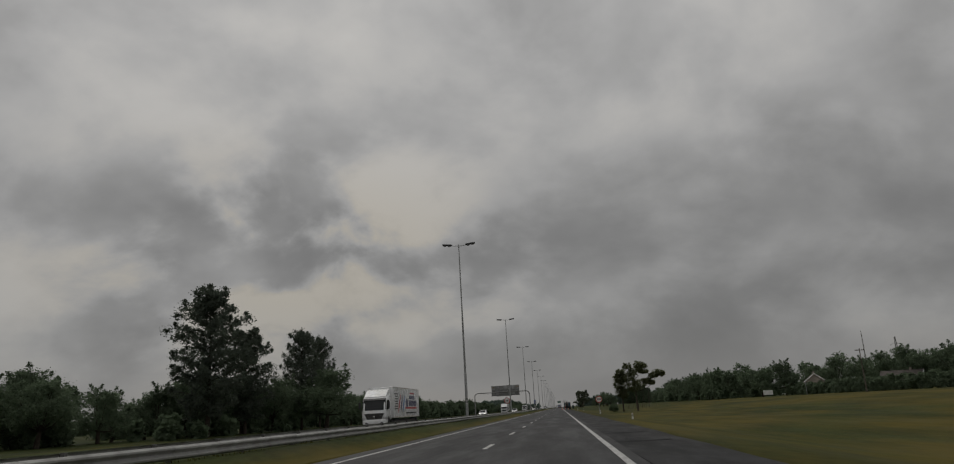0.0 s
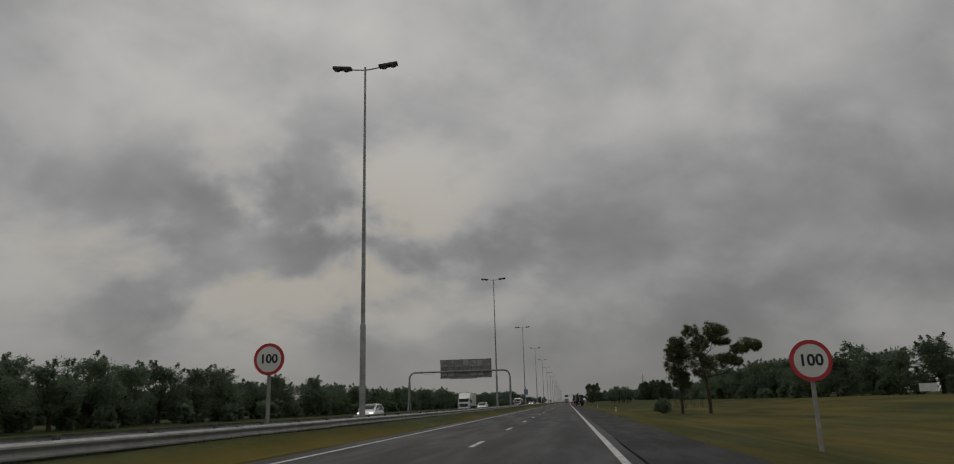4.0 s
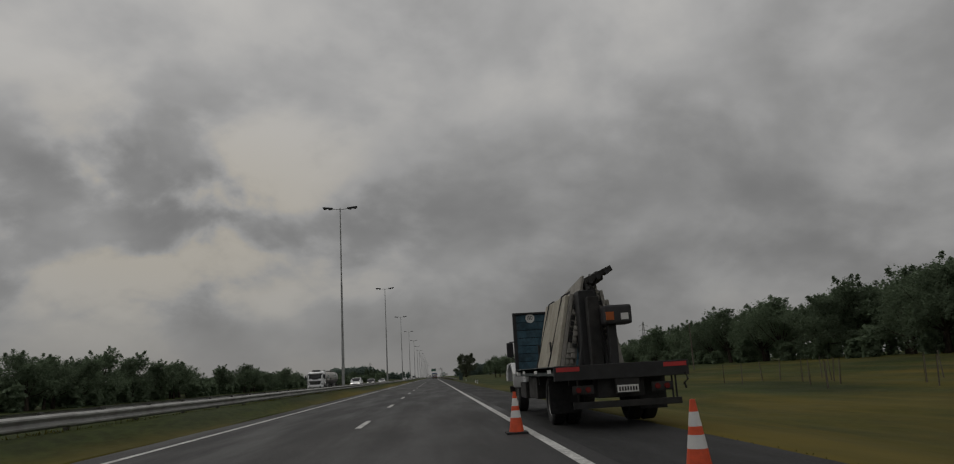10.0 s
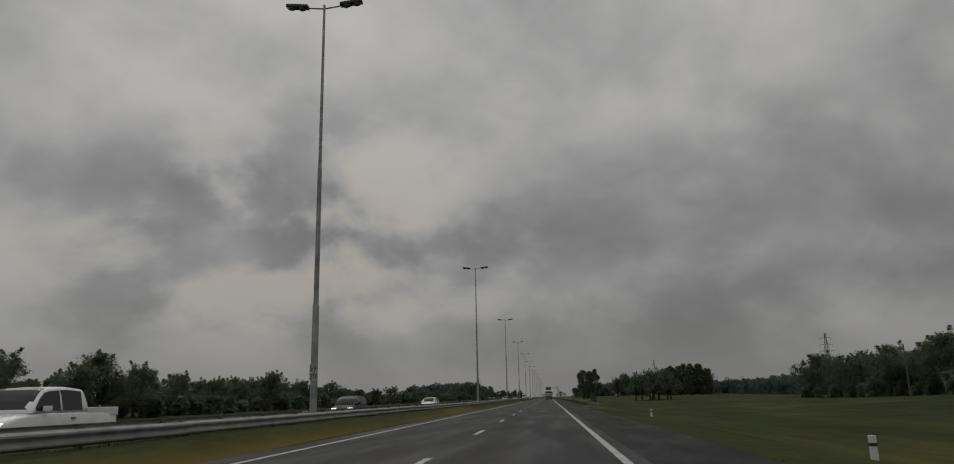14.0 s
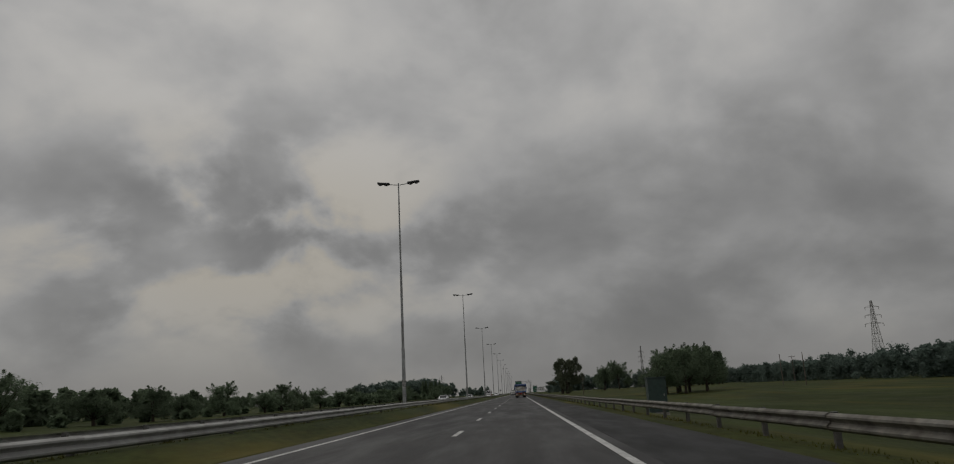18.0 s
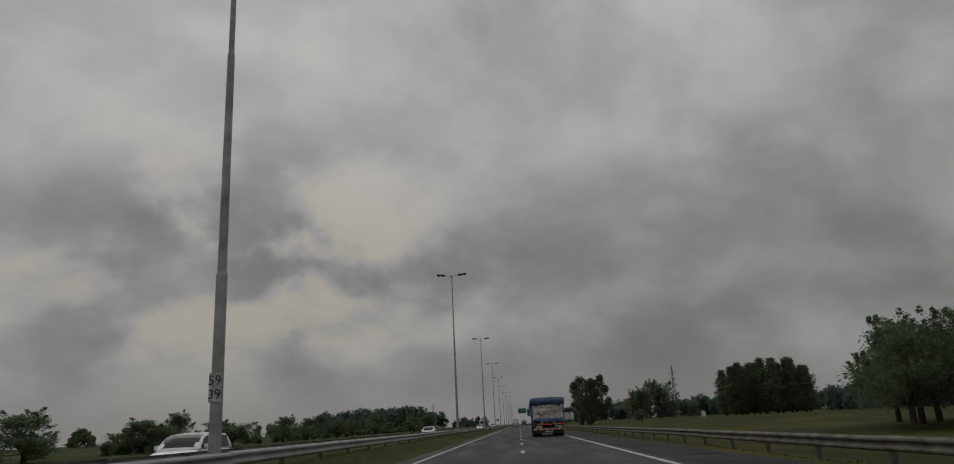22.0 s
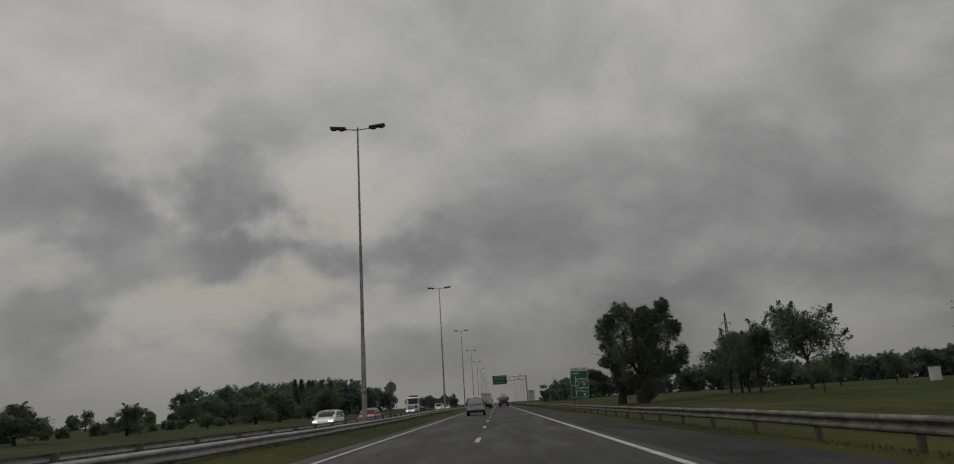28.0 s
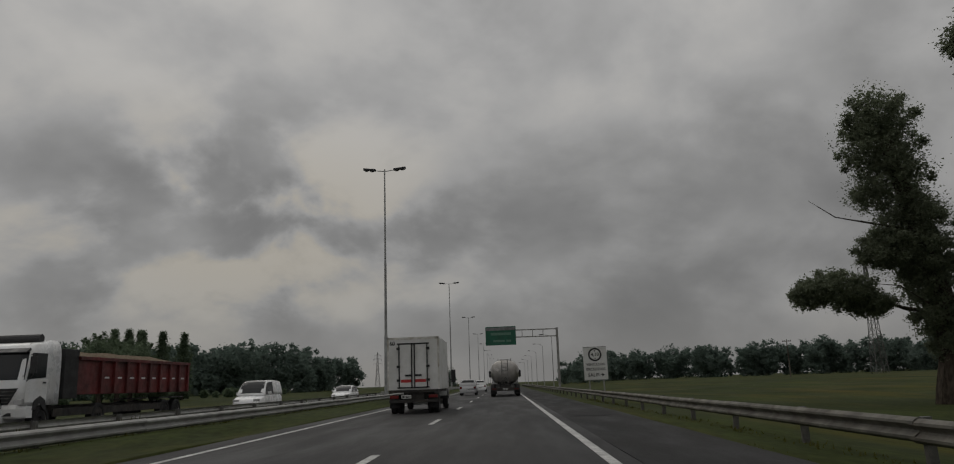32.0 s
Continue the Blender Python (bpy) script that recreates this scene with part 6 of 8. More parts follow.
        part("tarpaulin_hem", loft([under(0.05 + 0.16 * i) for i in range(50)]), TARP, g, "lower blue layer of the cover along the side", smooth=True)
        for y in (0.55, 1.55, 2.45, 3.2, 3.95, 4.75, 5.55, 6.25, 6.95, 7.5):
            part("rope", pipe([(s * (W + 0.165), y, 2.70), (s * (W + 0.15), y + 0.02, 2.44), (s * (W + 0.085), y - 0.10, 1.90)], 0.0055, 4), BLACK, g)
        part("side_swage", loft([[(s * (W - 0.01), y, 2.12), (s * (W + 0.065), y, 1.80), (s * (W + 0.04), y, 1.735), (s * (W - 0.02), y, 1.73)] for y in (0.28, 7.85)]), BLUE, g)
    part("tarpaulin", loft([hoop(-0.10 + 0.17 * i) for i in range(10)]), TARP, g, smooth=True)
    part("tarpaulin_front", loft([hoop(1.40 + 0.19 * i, 0.012 + 0.40 * max(0, (0.19 * i - 2.6) / 4.1) ** 2) for i in range(36)]), TARP_GREY, g, "worn grey-blue front piece of the cover", smooth=True)
    secs = []
    for i in range(13):
        x = -W - 0.12 + (2 * W + 0.24) * i / 12
        low = 2.50 + 0.05 * n(Vector((x * 2, 0, 0))) - (0.14 if i in (2, 10) else 0.0)
        secs.append([(x, -0.13, low), (x, -0.16 - 0.03 * n(Vector((x * 3, 2, 0))), 2.85), (x, -0.10, 3.07 - 0.06 * abs(x / (W + 0.12)) ** 4), (x, -0.07, 2.98 - 0.06 * abs(x / (W + 0.12)) ** 4), (x, -0.10, low)])
    part("tarpaulin_flap", loft(secs), TARP, g, "blue flap hanging over the tailgate", smooth=True)
    # tailgate
    gate = part("tailgate", box(-1.16, 1.16, -0.05, 0.05, 1.40, 2.70), DIRTY_WHITE, g, "dirty white ribbed steel tailgate")
    for z in (1.50, 1.72, 2.02, 2.32):
        part("gate_rib", box(-1.15, 1.15, -0.10, -0.04, z, z + 0.10, 0.02), DIRTY_WHITE, gate)
    for s in (-1, 1):
        part("gate_post", box(s * 1.10, s * 1.20, -0.09, 0.04, 1.36, 2.72, 0.01), DIRTY_WHITE, gate)
        for k in range(4):
            a = s * 1.08 - s * (0.03 + 0.17 * k)
            part("red_stripe", prism([(-0.106, 1.42), (-0.100, 1.42), (-0.100, 1.50), (-0.106, 1.50)], a - 0.045, a + 0.045), SIGN_RED if k % 2 == 0 else SIGN_WHITE, gate)
    # maker's mark as an outlined shape with bars
    for a, c in (((-1.02, 1.78), (-0.42, 1.66)), ((-1.08, 1.86), (-0.52, 1.92)), ((-1.02, 1.78), (-1.08, 1.86)), ((-0.52, 1.92), (-0.42, 1.66))):
        part("mark_outline", tube((a[0], -0.11, a[1]), (c[0], -0.11, c[1]), 0.010, None, 5), BLACK, gate)
    for k in range(5):
        part("mark_bar", box(-0.98 + 0.10 * k, -0.92 + 0.10 * k, -0.112, -0.10, 1.74, 1.84), BLACK, gate)
    words("80", 0.20, BLACK, gate, facing(-0.28, -0.112, 1.83), "number", bold=0.004)
    part("red_sticker", box(0.44, 0.72, -0.106, -0.10, 1.84, 1.92), SIGN_RED, gate)
    for a, c in (((-1.12, 2.52), (-0.72, 1.95)), ((-0.45, 2.5), (-0.78, 1.95)), ((-0.75, 2.5), (0.02, 2.02)), ((0.02, 2.02), (0.8, 2.48)), ((0.75, 2.55), (0.95, 1.95)), ((1.12, 2.3), (0.92, 1.98)), ((0.02, 2.02), (0.08, 1.68)), ((-0.90, 2.5), (-0.86, 1.95))):
        part("rope", pipe([(a[0], -0.15, a[1]), ((a[0] + c[0]) / 2, -0.125, (a[1] + c[1]) / 2 - 0.02), (c[0], -0.115, c[1])], 0.007, 5), BLACK, gate)
    part("rear_sill", box(-1.22, 1.22, -0.08, 0.12, 1.24, 1.40, 0.015), BLUE, g)
    # frame, lamps, flaps
    for s in (-1, 1):
        part("frame_rail", box(s * 0.36, s * 0.50, 0.0, 8.6, 0.92, 1.18, 0.01), TAN, g, "tan painted chassis rail")
        part("tail_panel", box(s * 0.62, s * 1.22, -0.06, 0.02, 0.84, 1.06, 0.01), PLASTIC, g)
        xs = [s * (0.70 + 0.145 * k) for k in range(4)]
        lamp_row(g, xs, -0.06, 0.97, 0.045, [3, 1, 1 if s > 0 else 0, 2])
        part("upright", box(s * 0.50, s * 0.60, -0.05, 0.04, 0.55, 1.2), TAN, g)
        plate(g, s * 0.86, -0.075, 0.76)
        part("mud_flap", box(s * 0.62, s * 1.18, 0.02, 0.035, 0.28, 0.84), RUBBER, g)
        for y in (1.35, 2.65):
            wheel(g, s * 1.24, y, 0.50, 0.34)
            wheel(g, s * 0.86, y, 0.50, 0.30)
        outer = [(0.70, 0.55), (0.80, 0.98), (1.15, 1.14), (2.85, 1.14), (3.2, 0.98), (3.30, 0.55)]
        part("mudguard", prism(outer + [(3.27, 0.55)] + [(3.17, 0.96), (2.83, 1.10), (1.17, 1.10), (0.83, 0.96), (0.73, 0.55)], s * 0.62, s * 1.26), PLASTIC, g)
        outer = [(6.35, 0.75), (6.48, 1.05), (6.75, 1.16), (7.25, 1.16), (7.52, 1.05), (7.65, 0.75)]
        part("mudguard", prism(outer + [(7.61, 0.75), (7.49, 1.02), (7.24, 1.12), (6.76, 1.12), (6.51, 1.02), (6.39, 0.75)], s * 0.62, s * 1.26), PLASTIC, g)
        wheel(g, s * 1.24, 7.0, 0.51, 0.34)
        wheel(g, s * 0.86, 7.0, 0.51, 0.30)
        wheel(g, s * 1.22, 10.05, 0.50, 0.32, RIM)
        part("fuel_tank", tube((s * 0.95, 7.9, 0.72), (s * 0.95, 9.0, 0.72), 0.30, None, 16), GALV_DARK, g)
        part("side_skirt", box(s * 1.12, s * 1.18, 3.6, 6.0, 0.75, 0.95, 0.01), CHASSIS, g)
        part("landing_leg", box(s * 0.70, s * 0.82, 5.3, 5.42, 0.35, 1.2), BLUE, g)
        part("deflector", prism([(8.75, 0.95), (9.02, 0.95), (9.02, 2.85), (8.75, 2.75)], s * 1.05, s * 1.24, 0.02), PLASTIC, g, "tall dark side deflector behind the cab")
    part("tail_centre", box(-0.34, 0.34, -0.06, 0.02, 0.86, 1.0, 0.01), PLASTIC, g)
    lamp_row(g, (-0.2, 0.0, 0.2), -0.06, 0.93, 0.048, [1, 1, 1])
    bar = part("bumper_bar", box(-1.22, 1.22, -0.10, 0.0, 0.50, 0.66, 0.015), TAN, g, "tan bumper with red and white stripes")
    for k in range(10):
        x = -1.1 + 0.24 * k
        part("red_stripe", box(x - 0.06, x + 0.06, -0.106, -0.10, 0.54, 0.62), SIGN_RED if k % 2 else SIGN_WHITE, bar)
    part("lower_flap", box(-1.15, 1.15, -0.03, -0.015, 0.25, 0.5), RUBBER, g)
    bm = bmesh.new()
    for k in range(5):
        box(-0.30 + 0.13 * k, -0.21 + 0.13 * k, -0.04, -0.03, 0.34, 0.44, bm=bm)
    part("flap_bars", bm, SIGN_WHITE, g)
    part("axle_housing", box(-0.9, 0.9, 1.1, 2.9, 0.42, 0.62, 0.03), CHASSIS, g)
    part("tractor_frame", box(-0.45, 0.45, 6.0, 10.6, 0.62, 0.92, 0.02), CHASSIS, g)
    part("air_tank", box(-1.0, -0.55, 7.7, 8.6, 1.0, 1.75, 0.04), PLASTIC, g)
    cab_over(g, 9.0, 2.0, 2.40, 0.98, 2.92, WHITE)
    part("red_badge", box(-1.216, -1.208, 9.15, 9.40, 1.55, 1.85), SIGN_RED, g)
    g.matrix_basis = pose(2.28, 678.1, 0)


blue_tipper()


def car(name, label, x, y, turn, paint, length=4.2, w=1.72, h=1.46, kind="sedan", lit=True, z=0.0):
    """kind: sedan, hatch, van, pickup."""
    g = thing(name, label, "car" if kind != "pickup" else "pickup", "passing cars")
    L = length
    hw = w / 2
    belt = h * 0.62 if kind != "van" else h * 0.56
    low = [(0.0, 0.30), (0.02, 0.55), (0.06, belt * 0.92), (L * 0.18, belt), (L * 0.68, belt), (L * 0.80, belt * 0.98), (L * 0.97, belt * 0.78), (L, 0.52), (L - 0.04, 0.26), (L * 0.5, 0.20)]
    def ringy(yy, zt, k):
        zb = 0.24
        return [(-hw * k * 0.92, yy, zb), (-hw * k, yy, zb + 0.16), (-hw * k, yy, (zb + zt) / 2), (-hw * k * 0.985, yy, zt - 0.09), (-hw * k * 0.95, yy, zt - 0.035), (-hw * k * 0.85, yy, zt - 0.006), (-hw * k * 0.4, yy, zt + 0.012), (hw * k * 0.4, yy, zt + 0.012), (hw * k * 0.85, yy, zt - 0.006), (hw * k * 0.95, yy, zt - 0.035), (hw * k * 0.985, yy, zt - 0.09), (hw * k, yy, (zb + zt) / 2), (hw * k, yy, zb + 0.16), (hw * k * 0.92, yy, zb)]
    st = [(0.0, belt * 0.80, 0.86), (0.10, belt * 0.94, 0.95), (L * 0.15, belt, 1.0), (L * 0.45, belt, 1.0), (L * 0.70, belt, 1.0), (L * 0.84, belt * 0.92, 0.98), (L * 0.95, belt * 0.78, 0.92), (L, belt * 0.60, 0.80)]
    body = part("body", loft([ringy(*s) for s in st]), paint, g, smooth=True)
    if kind == "pickup":
        c0, c1, r0, r1 = L * 0.30, L * 0.76, L * 0.33, L * 0.62
    elif kind == "van":
        c0, c1, r0, r1 = 0.04, L * 0.80, 0.10, L * 0.60
    elif kind == "hatch":
        c0, c1, r0, r1 = 0.10, L * 0.76, L * 0.10, L * 0.56
    else:
        c0, c1, r0, r1 = L * 0.07, L * 0.75, L * 0.24, L * 0.55
    zt = h
    def roofline(y_):
        if y_ <= r0:
            u = (y_ - c0) / max(0.01, r0 - c0)
            return belt + (zt - 0.05 - belt) * math.sin(u * math.pi / 2) ** (1.0 if kind == "sedan" else 0.75)
        if y_ >= r1:
            u = (c1 - y_) / (c1 - r1)
            return belt + (zt - 0.04 - belt) * math.sin(u * math.pi / 2) ** 0.9
        u = (y_ - r0) / (r1 - r0)
        return zt - 0.05 + 0.01 * u + 0.045 * math.sin(u * math.pi)
    def side(z_):
        return hw * (0.95 - 0.16 * max(0, (z_ - belt) / (zt - belt)) ** 1.2)
    def hoop(y_):
        z_ = roofline(y_)
        f = (z_ - belt) / (zt - belt)
        half = [(hw * 0.95, belt - 0.04)] + [(side(belt + (z_ - belt) * u), belt + (z_ - belt) * u - 0.01) for u in (0.2, 0.45, 0.7)] + [(side(z_) * 0.985, z_ - 0.085 * f), (side(z_) * 0.94, z_ - 0.035 * f), (side(z_) * 0.8, z_ - 0.008 * f), (side(z_) * 0.4, z_ + 0.006)]
        return [(-a_, y_, b_) for a_, b_ in half] + [(a_, y_, b_) for a_, b_ in half[::-1]]
    ys = [c0 + (r0 - c0) * u for u in (0.0, 0.25, 0.5, 0.75)] + [r0 + (r1 - r0) * u for u in (0.0, 0.25, 0.5, 0.75)] + [r1 + (c1 - r1) * u for u in (0.0, 0.25, 0.5, 0.75, 0.9, 1.0)]
    part("cabin", loft([hoop(y_) for y_ in ys]), paint, g, smooth=True)
    def strip_pane(nm, y0_, y1_, across):
        """A bent pane over the windscreen's or the rear window's opening."""
        rows = []
        for k in range(5):
            y_ = y0_ + (y1_ - y0_) * k / 4
            z_ = roofline(y_)
            w_ = side(z_) * across
            rows.append([(-w_, y_, z_ - 0.012), (-w_ * 0.6, y_, z_ + 0.016), (w_ * 0.6, y_, z_ + 0.016), (w_, y_, z_ - 0.012), (w_, y_, z_ - 0.05), (-w_, y_, z_ - 0.05)])
        part(nm, loft(rows), GLASS, g, "dark window glass")
    strip_pane("windscreen", r1 + 0.10 * (c1 - r1), c1 - 0.06 * (c1 - r1), 0.90)
    if kind != "van":
        strip_pane("rear_window", c0 + 0.30 * max(0.05, r0 - c0), r0 - 0.05, 0.86)
    mid = (c0 + c1) / 2
    spans = [(mid + 0.05, c1 - 0.20 * (c1 - r1))] if kind == "van" else [(c0 + 0.35 * (r0 - c0) + 0.22, mid - 0.04), (mid + 0.04, c1 - 0.20 * (c1 - r1))]
    for s in (-1, 1):
        for a_, b_ in spans:
            rows = []
            for k in range(6):
                y_ = a_ + (b_ - a_) * k / 5
                zl, zh = belt + 0.025, max(belt + 0.04, roofline(y_) - 0.10)
                rows.append([(s * (side(zl) + 0.008), y_, zl), (s * (side(zh) + 0.008), y_, zh), (s * (side(zh) - 0.03), y_, zh), (s * (side(zl) - 0.03), y_, zl)])
            part("side_window", loft(rows), GLASS, g, "dark window glass")
        part("mirror", box(s * hw * 0.97, s * (hw + 0.16), L * 0.66, L * 0.69, belt + 0.02, belt + 0.16, 0.02), paint, g)
        part("headlamp", box(s * hw * 0.48, s * hw * 0.88, L * 0.93, L * 0.985, belt * 0.66, belt * 0.78, 0.02), HEADLAMP if lit else CLEAR_LENS, g)
        part("tail_lamp", box(s * hw * 0.66, s * hw * 0.93, -0.012, 0.10, belt * 0.68, belt * 0.90, 0.015), RED_LENS, g)
        for yy in (L * 0.19, L * 0.80):
            wheel(g, s * (hw - 0.02), yy, 0.31, 0.20)
        part("door_handle", box(s * hw, s * (hw + 0.02), L * 0.42, L * 0.46, belt * 0.82, belt * 0.85), PLASTIC, g)
    part("grille", box(-hw * 0.55, hw * 0.55, L * 0.97, L + 0.004, 0.34, 0.52, 0.01), PLASTIC, g)
    part("bumper", box(-hw * 0.9, hw * 0.9, -0.05, 0.12, 0.26, 0.48, 0.03), paint, g)
    if kind == "pickup":
        part("load_bed", box(-hw * 0.9, hw * 0.9, 0.06, L * 0.30, belt - 0.3, belt + 0.01), PLASTIC, g)
        for s in (-1, 1):
            part("bed_side", box(s * hw * 0.88, s * hw * 0.97, 0.05, L * 0.31, belt - 0.15, belt + 0.10, 0.02), paint, g)
        part("tailgate", box(-hw * 0.9, hw * 0.9, 0.02, 0.08, belt - 0.4, belt + 0.10, 0.02), paint, g)
    plate(g, 0, L + 0.006, 0.42, 1)
    plate(g, 0, -0.052, 0.56)
    g.matrix_basis = pose(x, y, z, 0, 0, turn)
    return g


LOW = -0.12  # the opposite carriageway lies a little lower
# opposite carriageway: heading towards the camera, front at y
for nm, lb, x, yf, paint, L, w, h, kind, lit in (
        ("car", "white hatchback with lit headlamps on the opposite carriageway", -12.4, 240.4, WHITE, 4.1, 1.72, 1.5, "hatch", True),
        ("car", "white saloon car on the opposite carriageway", -12.7, 486.0, WHITE, 4.5, 1.75, 1.47, "sedan", False),
        ("car", "white hatchback with lit headlamps on the opposite carriageway", -12.4, 643.0, WHITE, 4.1, 1.72, 1.52, "hatch", True),
        ("car", "white saloon car with lit headlamps on the opposite carriageway", -12.4, 716.8, WHITE, 4.4, 1.75, 1.48, "sedan", True),
        ("pickup", "white double-cab pickup with lit headlamps on the opposite carriageway", -12.1, 412.4, WHITE, 5.2, 1.85, 1.82, "pickup", True),
        ("car", "dark grey car with lit headlamps far along the opposite carriageway", -12.4, 447.0, PLASTIC, 4.4, 1.75, 1.6, "hatch", True),
        ("van", "small white delivery van on the opposite carriageway", -12.2, 953.8, WHITE, 4.1, 1.7, 1.85, "van", False),
        ("car", "white saloon car on the opposite carriageway", -12.2, 977.0, WHITE, 4.4, 1.74, 1.46, "sedan", False),
        ("car", "white car with lit headlamps on the opposite carriageway", -12.4, 847.6, WHITE, 4.2, 1.72, 1.46, "hatch", True),
        ("car", "bright red saloon car on the opposite carriageway", -12.4, 866.0, CAR_RED, 4.3, 1.72, 1.46, "sedan", False),
        ("car", "white saloon car with lit headlamps on the opposite carriageway", -16.3, 936.0, WHITE, 4.4, 1.74, 1.46, "sedan", True),
        ("car", "white hatchback on the opposite carriageway", -16.4, 179.2, WHITE, 4.2, 1.74, 1.55, "hatch", True)):
    car(nm, lb, x, yf + L, 180, paint, L, w, h, kind, lit, LOW)
# same direction, far ahead
car("car", "pale grey hatchback seen from behind on the carriageway", -1.45, 985, 0, mat("silver_paint", (0.45, 0.45, 0.46), 0.3, 0.3), 4.0, 1.7, 1.5, "hatch", False)
car("car", "white car seen from behind further ahead", -1.2, 1012, 0, WHITE, 4.0, 1.7, 1.5, "hatch", False)


def white_van():
    g = thing("delivery_van", "white panel van with split rear doors and black bumper", "van")
    L, hw, h = 4.25, 0.875, 1.82
    def ring(y, zb, zt, k):
        half = []
        for u, c in ((0, 0.95), (0.08, 1), (0.3, 1), (0.46, 1), (0.6, 1), (0.72, 1), (0.83, 0.995), (0.90, 0.97), (0.95, 0.92), (0.98, 0.82), (0.995, 0.62), (1.0, 0.3)):
            z = zb + u * (zt - zb)
            half.append((hw * k * c * (1 - 0.235 * max(0, (z - 1.0) / 0.8) ** 1.4), z))
        return [(-w_, y, z) for w_, z in half] + [(w_, y, z) for w_, z in half[::-1]]
    st = [(0.05, 0.42, 1.74, 0.965), (0.08, 0.32, 1.79, 0.99), (0.16, 0.30, 1.81, 1.0), (0.5, 0.30, h + 0.01, 1.0), (1.1, 0.30, h + 0.03, 1.0), (1.6, 0.30, h + 0.03, 1.0), (2.1, 0.30, h + 0.01, 1.0), (2.5, 0.30, h - 0.05, 1.0), (2.75, 0.30, h - 0.14, 1.0), (3.0, 0.30, 1.52, 0.997), (3.25, 0.30, 1.28, 0.995), (3.42, 0.30, 1.08, 0.99), (3.7, 0.30, 1.01, 0.97), (3.95, 0.30, 0.92, 0.94), (4.1, 0.32, 0.82, 0.89), (4.2, 0.34, 0.70, 0.82)]
    part("body", loft([ring(*q) for q in st]), VAN_WHITE, g, smooth=True)
    doors = []
    for a, c in ((-0.74, 0.08), (0.095, 0.74)):
        bm = bmesh.new()
        top = 0.83
        v = [bm.verts.new(p) for p in ((a, -0.015, 0.55), (c, -0.015, 0.55), (c * (top if abs(c) > 0.2 else 1), 0.010, 1.66), (a * (top if abs(a) > 0.2 else 1), 0.010, 1.66), (a, 0.06, 0.55), (c, 0.06, 0.55), (c * (top if abs(c) > 0.2 else 1), 0.09, 1.66), (a * (top if abs(a) > 0.2 else 1), 0.09, 1.66))]
        for f in ((0, 1, 2, 3), (5, 4, 7, 6), (0, 4, 5, 1), (1, 5, 6, 2), (2, 6, 7, 3), (3, 7, 4, 0)):
            bm.faces.new([v[i] for i in f])
        bmesh.ops.recalc_face_normals(bm, faces=bm.faces[:])
        bmesh.ops.bevel(bm, geom=bm.edges[:], offset=0.02, segments=2, affect="EDGES")
        doors.append(part("rear_door", bm, VAN_WHITE, g))
    part("door_gap", box(0.082, 0.093, -0.003, 0.02, 0.52, 1.68), BLACK, g)
    part("handle_strip", box(-0.60, 0.62, -0.045, -0.005, 0.985, 1.055, 0.018), PLASTIC, doors[0], "black plastic handle strip")
    part("badge", turned(box(-0.05, 0.05, -0.03, -0.012, -0.05, 0.05, 0.006), pose(-0.07, 0, 1.16, 0, 45, 0)), CHROME, doors[0])
    bars([(0, 0, 0.36, 0.035)], CHROME, doors[1], facing(0.45, -0.016, 1.16))
    bars([(0, 0, 0.16, 0.03)], CHROME, doors[1], facing(0.42, -0.016, 0.66))
    plate(doors[0], -0.32, -0.018, 0.86)
    part("high_lamp", box(-0.11, 0.06, -0.005, 0.05, 1.70, 1.735, 0.01), BLACK, g, "dark unlit high brake lamp")
    part("rear_bumper", prism([(-0.07, 0.30), (0.25, 0.28), (0.25, 0.53), (-0.03, 0.53), (-0.08, 0.48)], -hw * 0.985, hw * 0.985, 0.05), PLASTIC, g, "black plastic rear bumper")
    for s in (-1, 1):
        lam = part("tail_lamp", prism([(-0.015, 0.86), (0.16, 0.86), (0.14, 1.26), (0.015, 1.26)], s * 0.770, s * 0.880, 0.02), RED_LENS, g)
        part("lamp_insert", box(s * 0.785, s * 0.865, -0.020, 0.05, 0.89, 0.95, 0.006), CLEAR_LENS, lam)
        part("lamp_housing", loft([[(s * 0.755, 0.0, 1.25), (s * 0.850, 0.012, 1.25), (s * 0.850, 0.16, 1.25), (s * 0.755, 0.16, 1.25)], [(s * 0.655, 0.02, 1.66), (s * 0.712, 0.03, 1.66), (s * 0.712, 0.15, 1.66), (s * 0.655, 0.15, 1.66)]]), PLASTIC, g)
        part("rear_quarter", prism([(0.20, 0.30), (1.15, 0.30), (1.10, 0.45), (0.95, 0.66), (0.68, 0.74), (0.42, 0.66), (0.24, 0.50)], s * 0.868, s * 0.885), PLASTIC, g)
        part("sill", box(s * 0.84, s * 0.89, 1.05, 3.0, 0.26, 0.40, 0.02), PLASTIC, g)
        part("side_rail", box(s * 0.872, s * 0.888, 0.45, 2.2, 0.985, 1.025), BLACK, g, "sliding door rail")
        part("door_seam", box(s * 0.872, s * 0.880, 1.98, 1.995, 0.42, 1.05), BLACK, g)
        part("door_seam", box(s * 0.872, s * 0.880, 3.02, 3.035, 0.42, 0.98), BLACK, g)
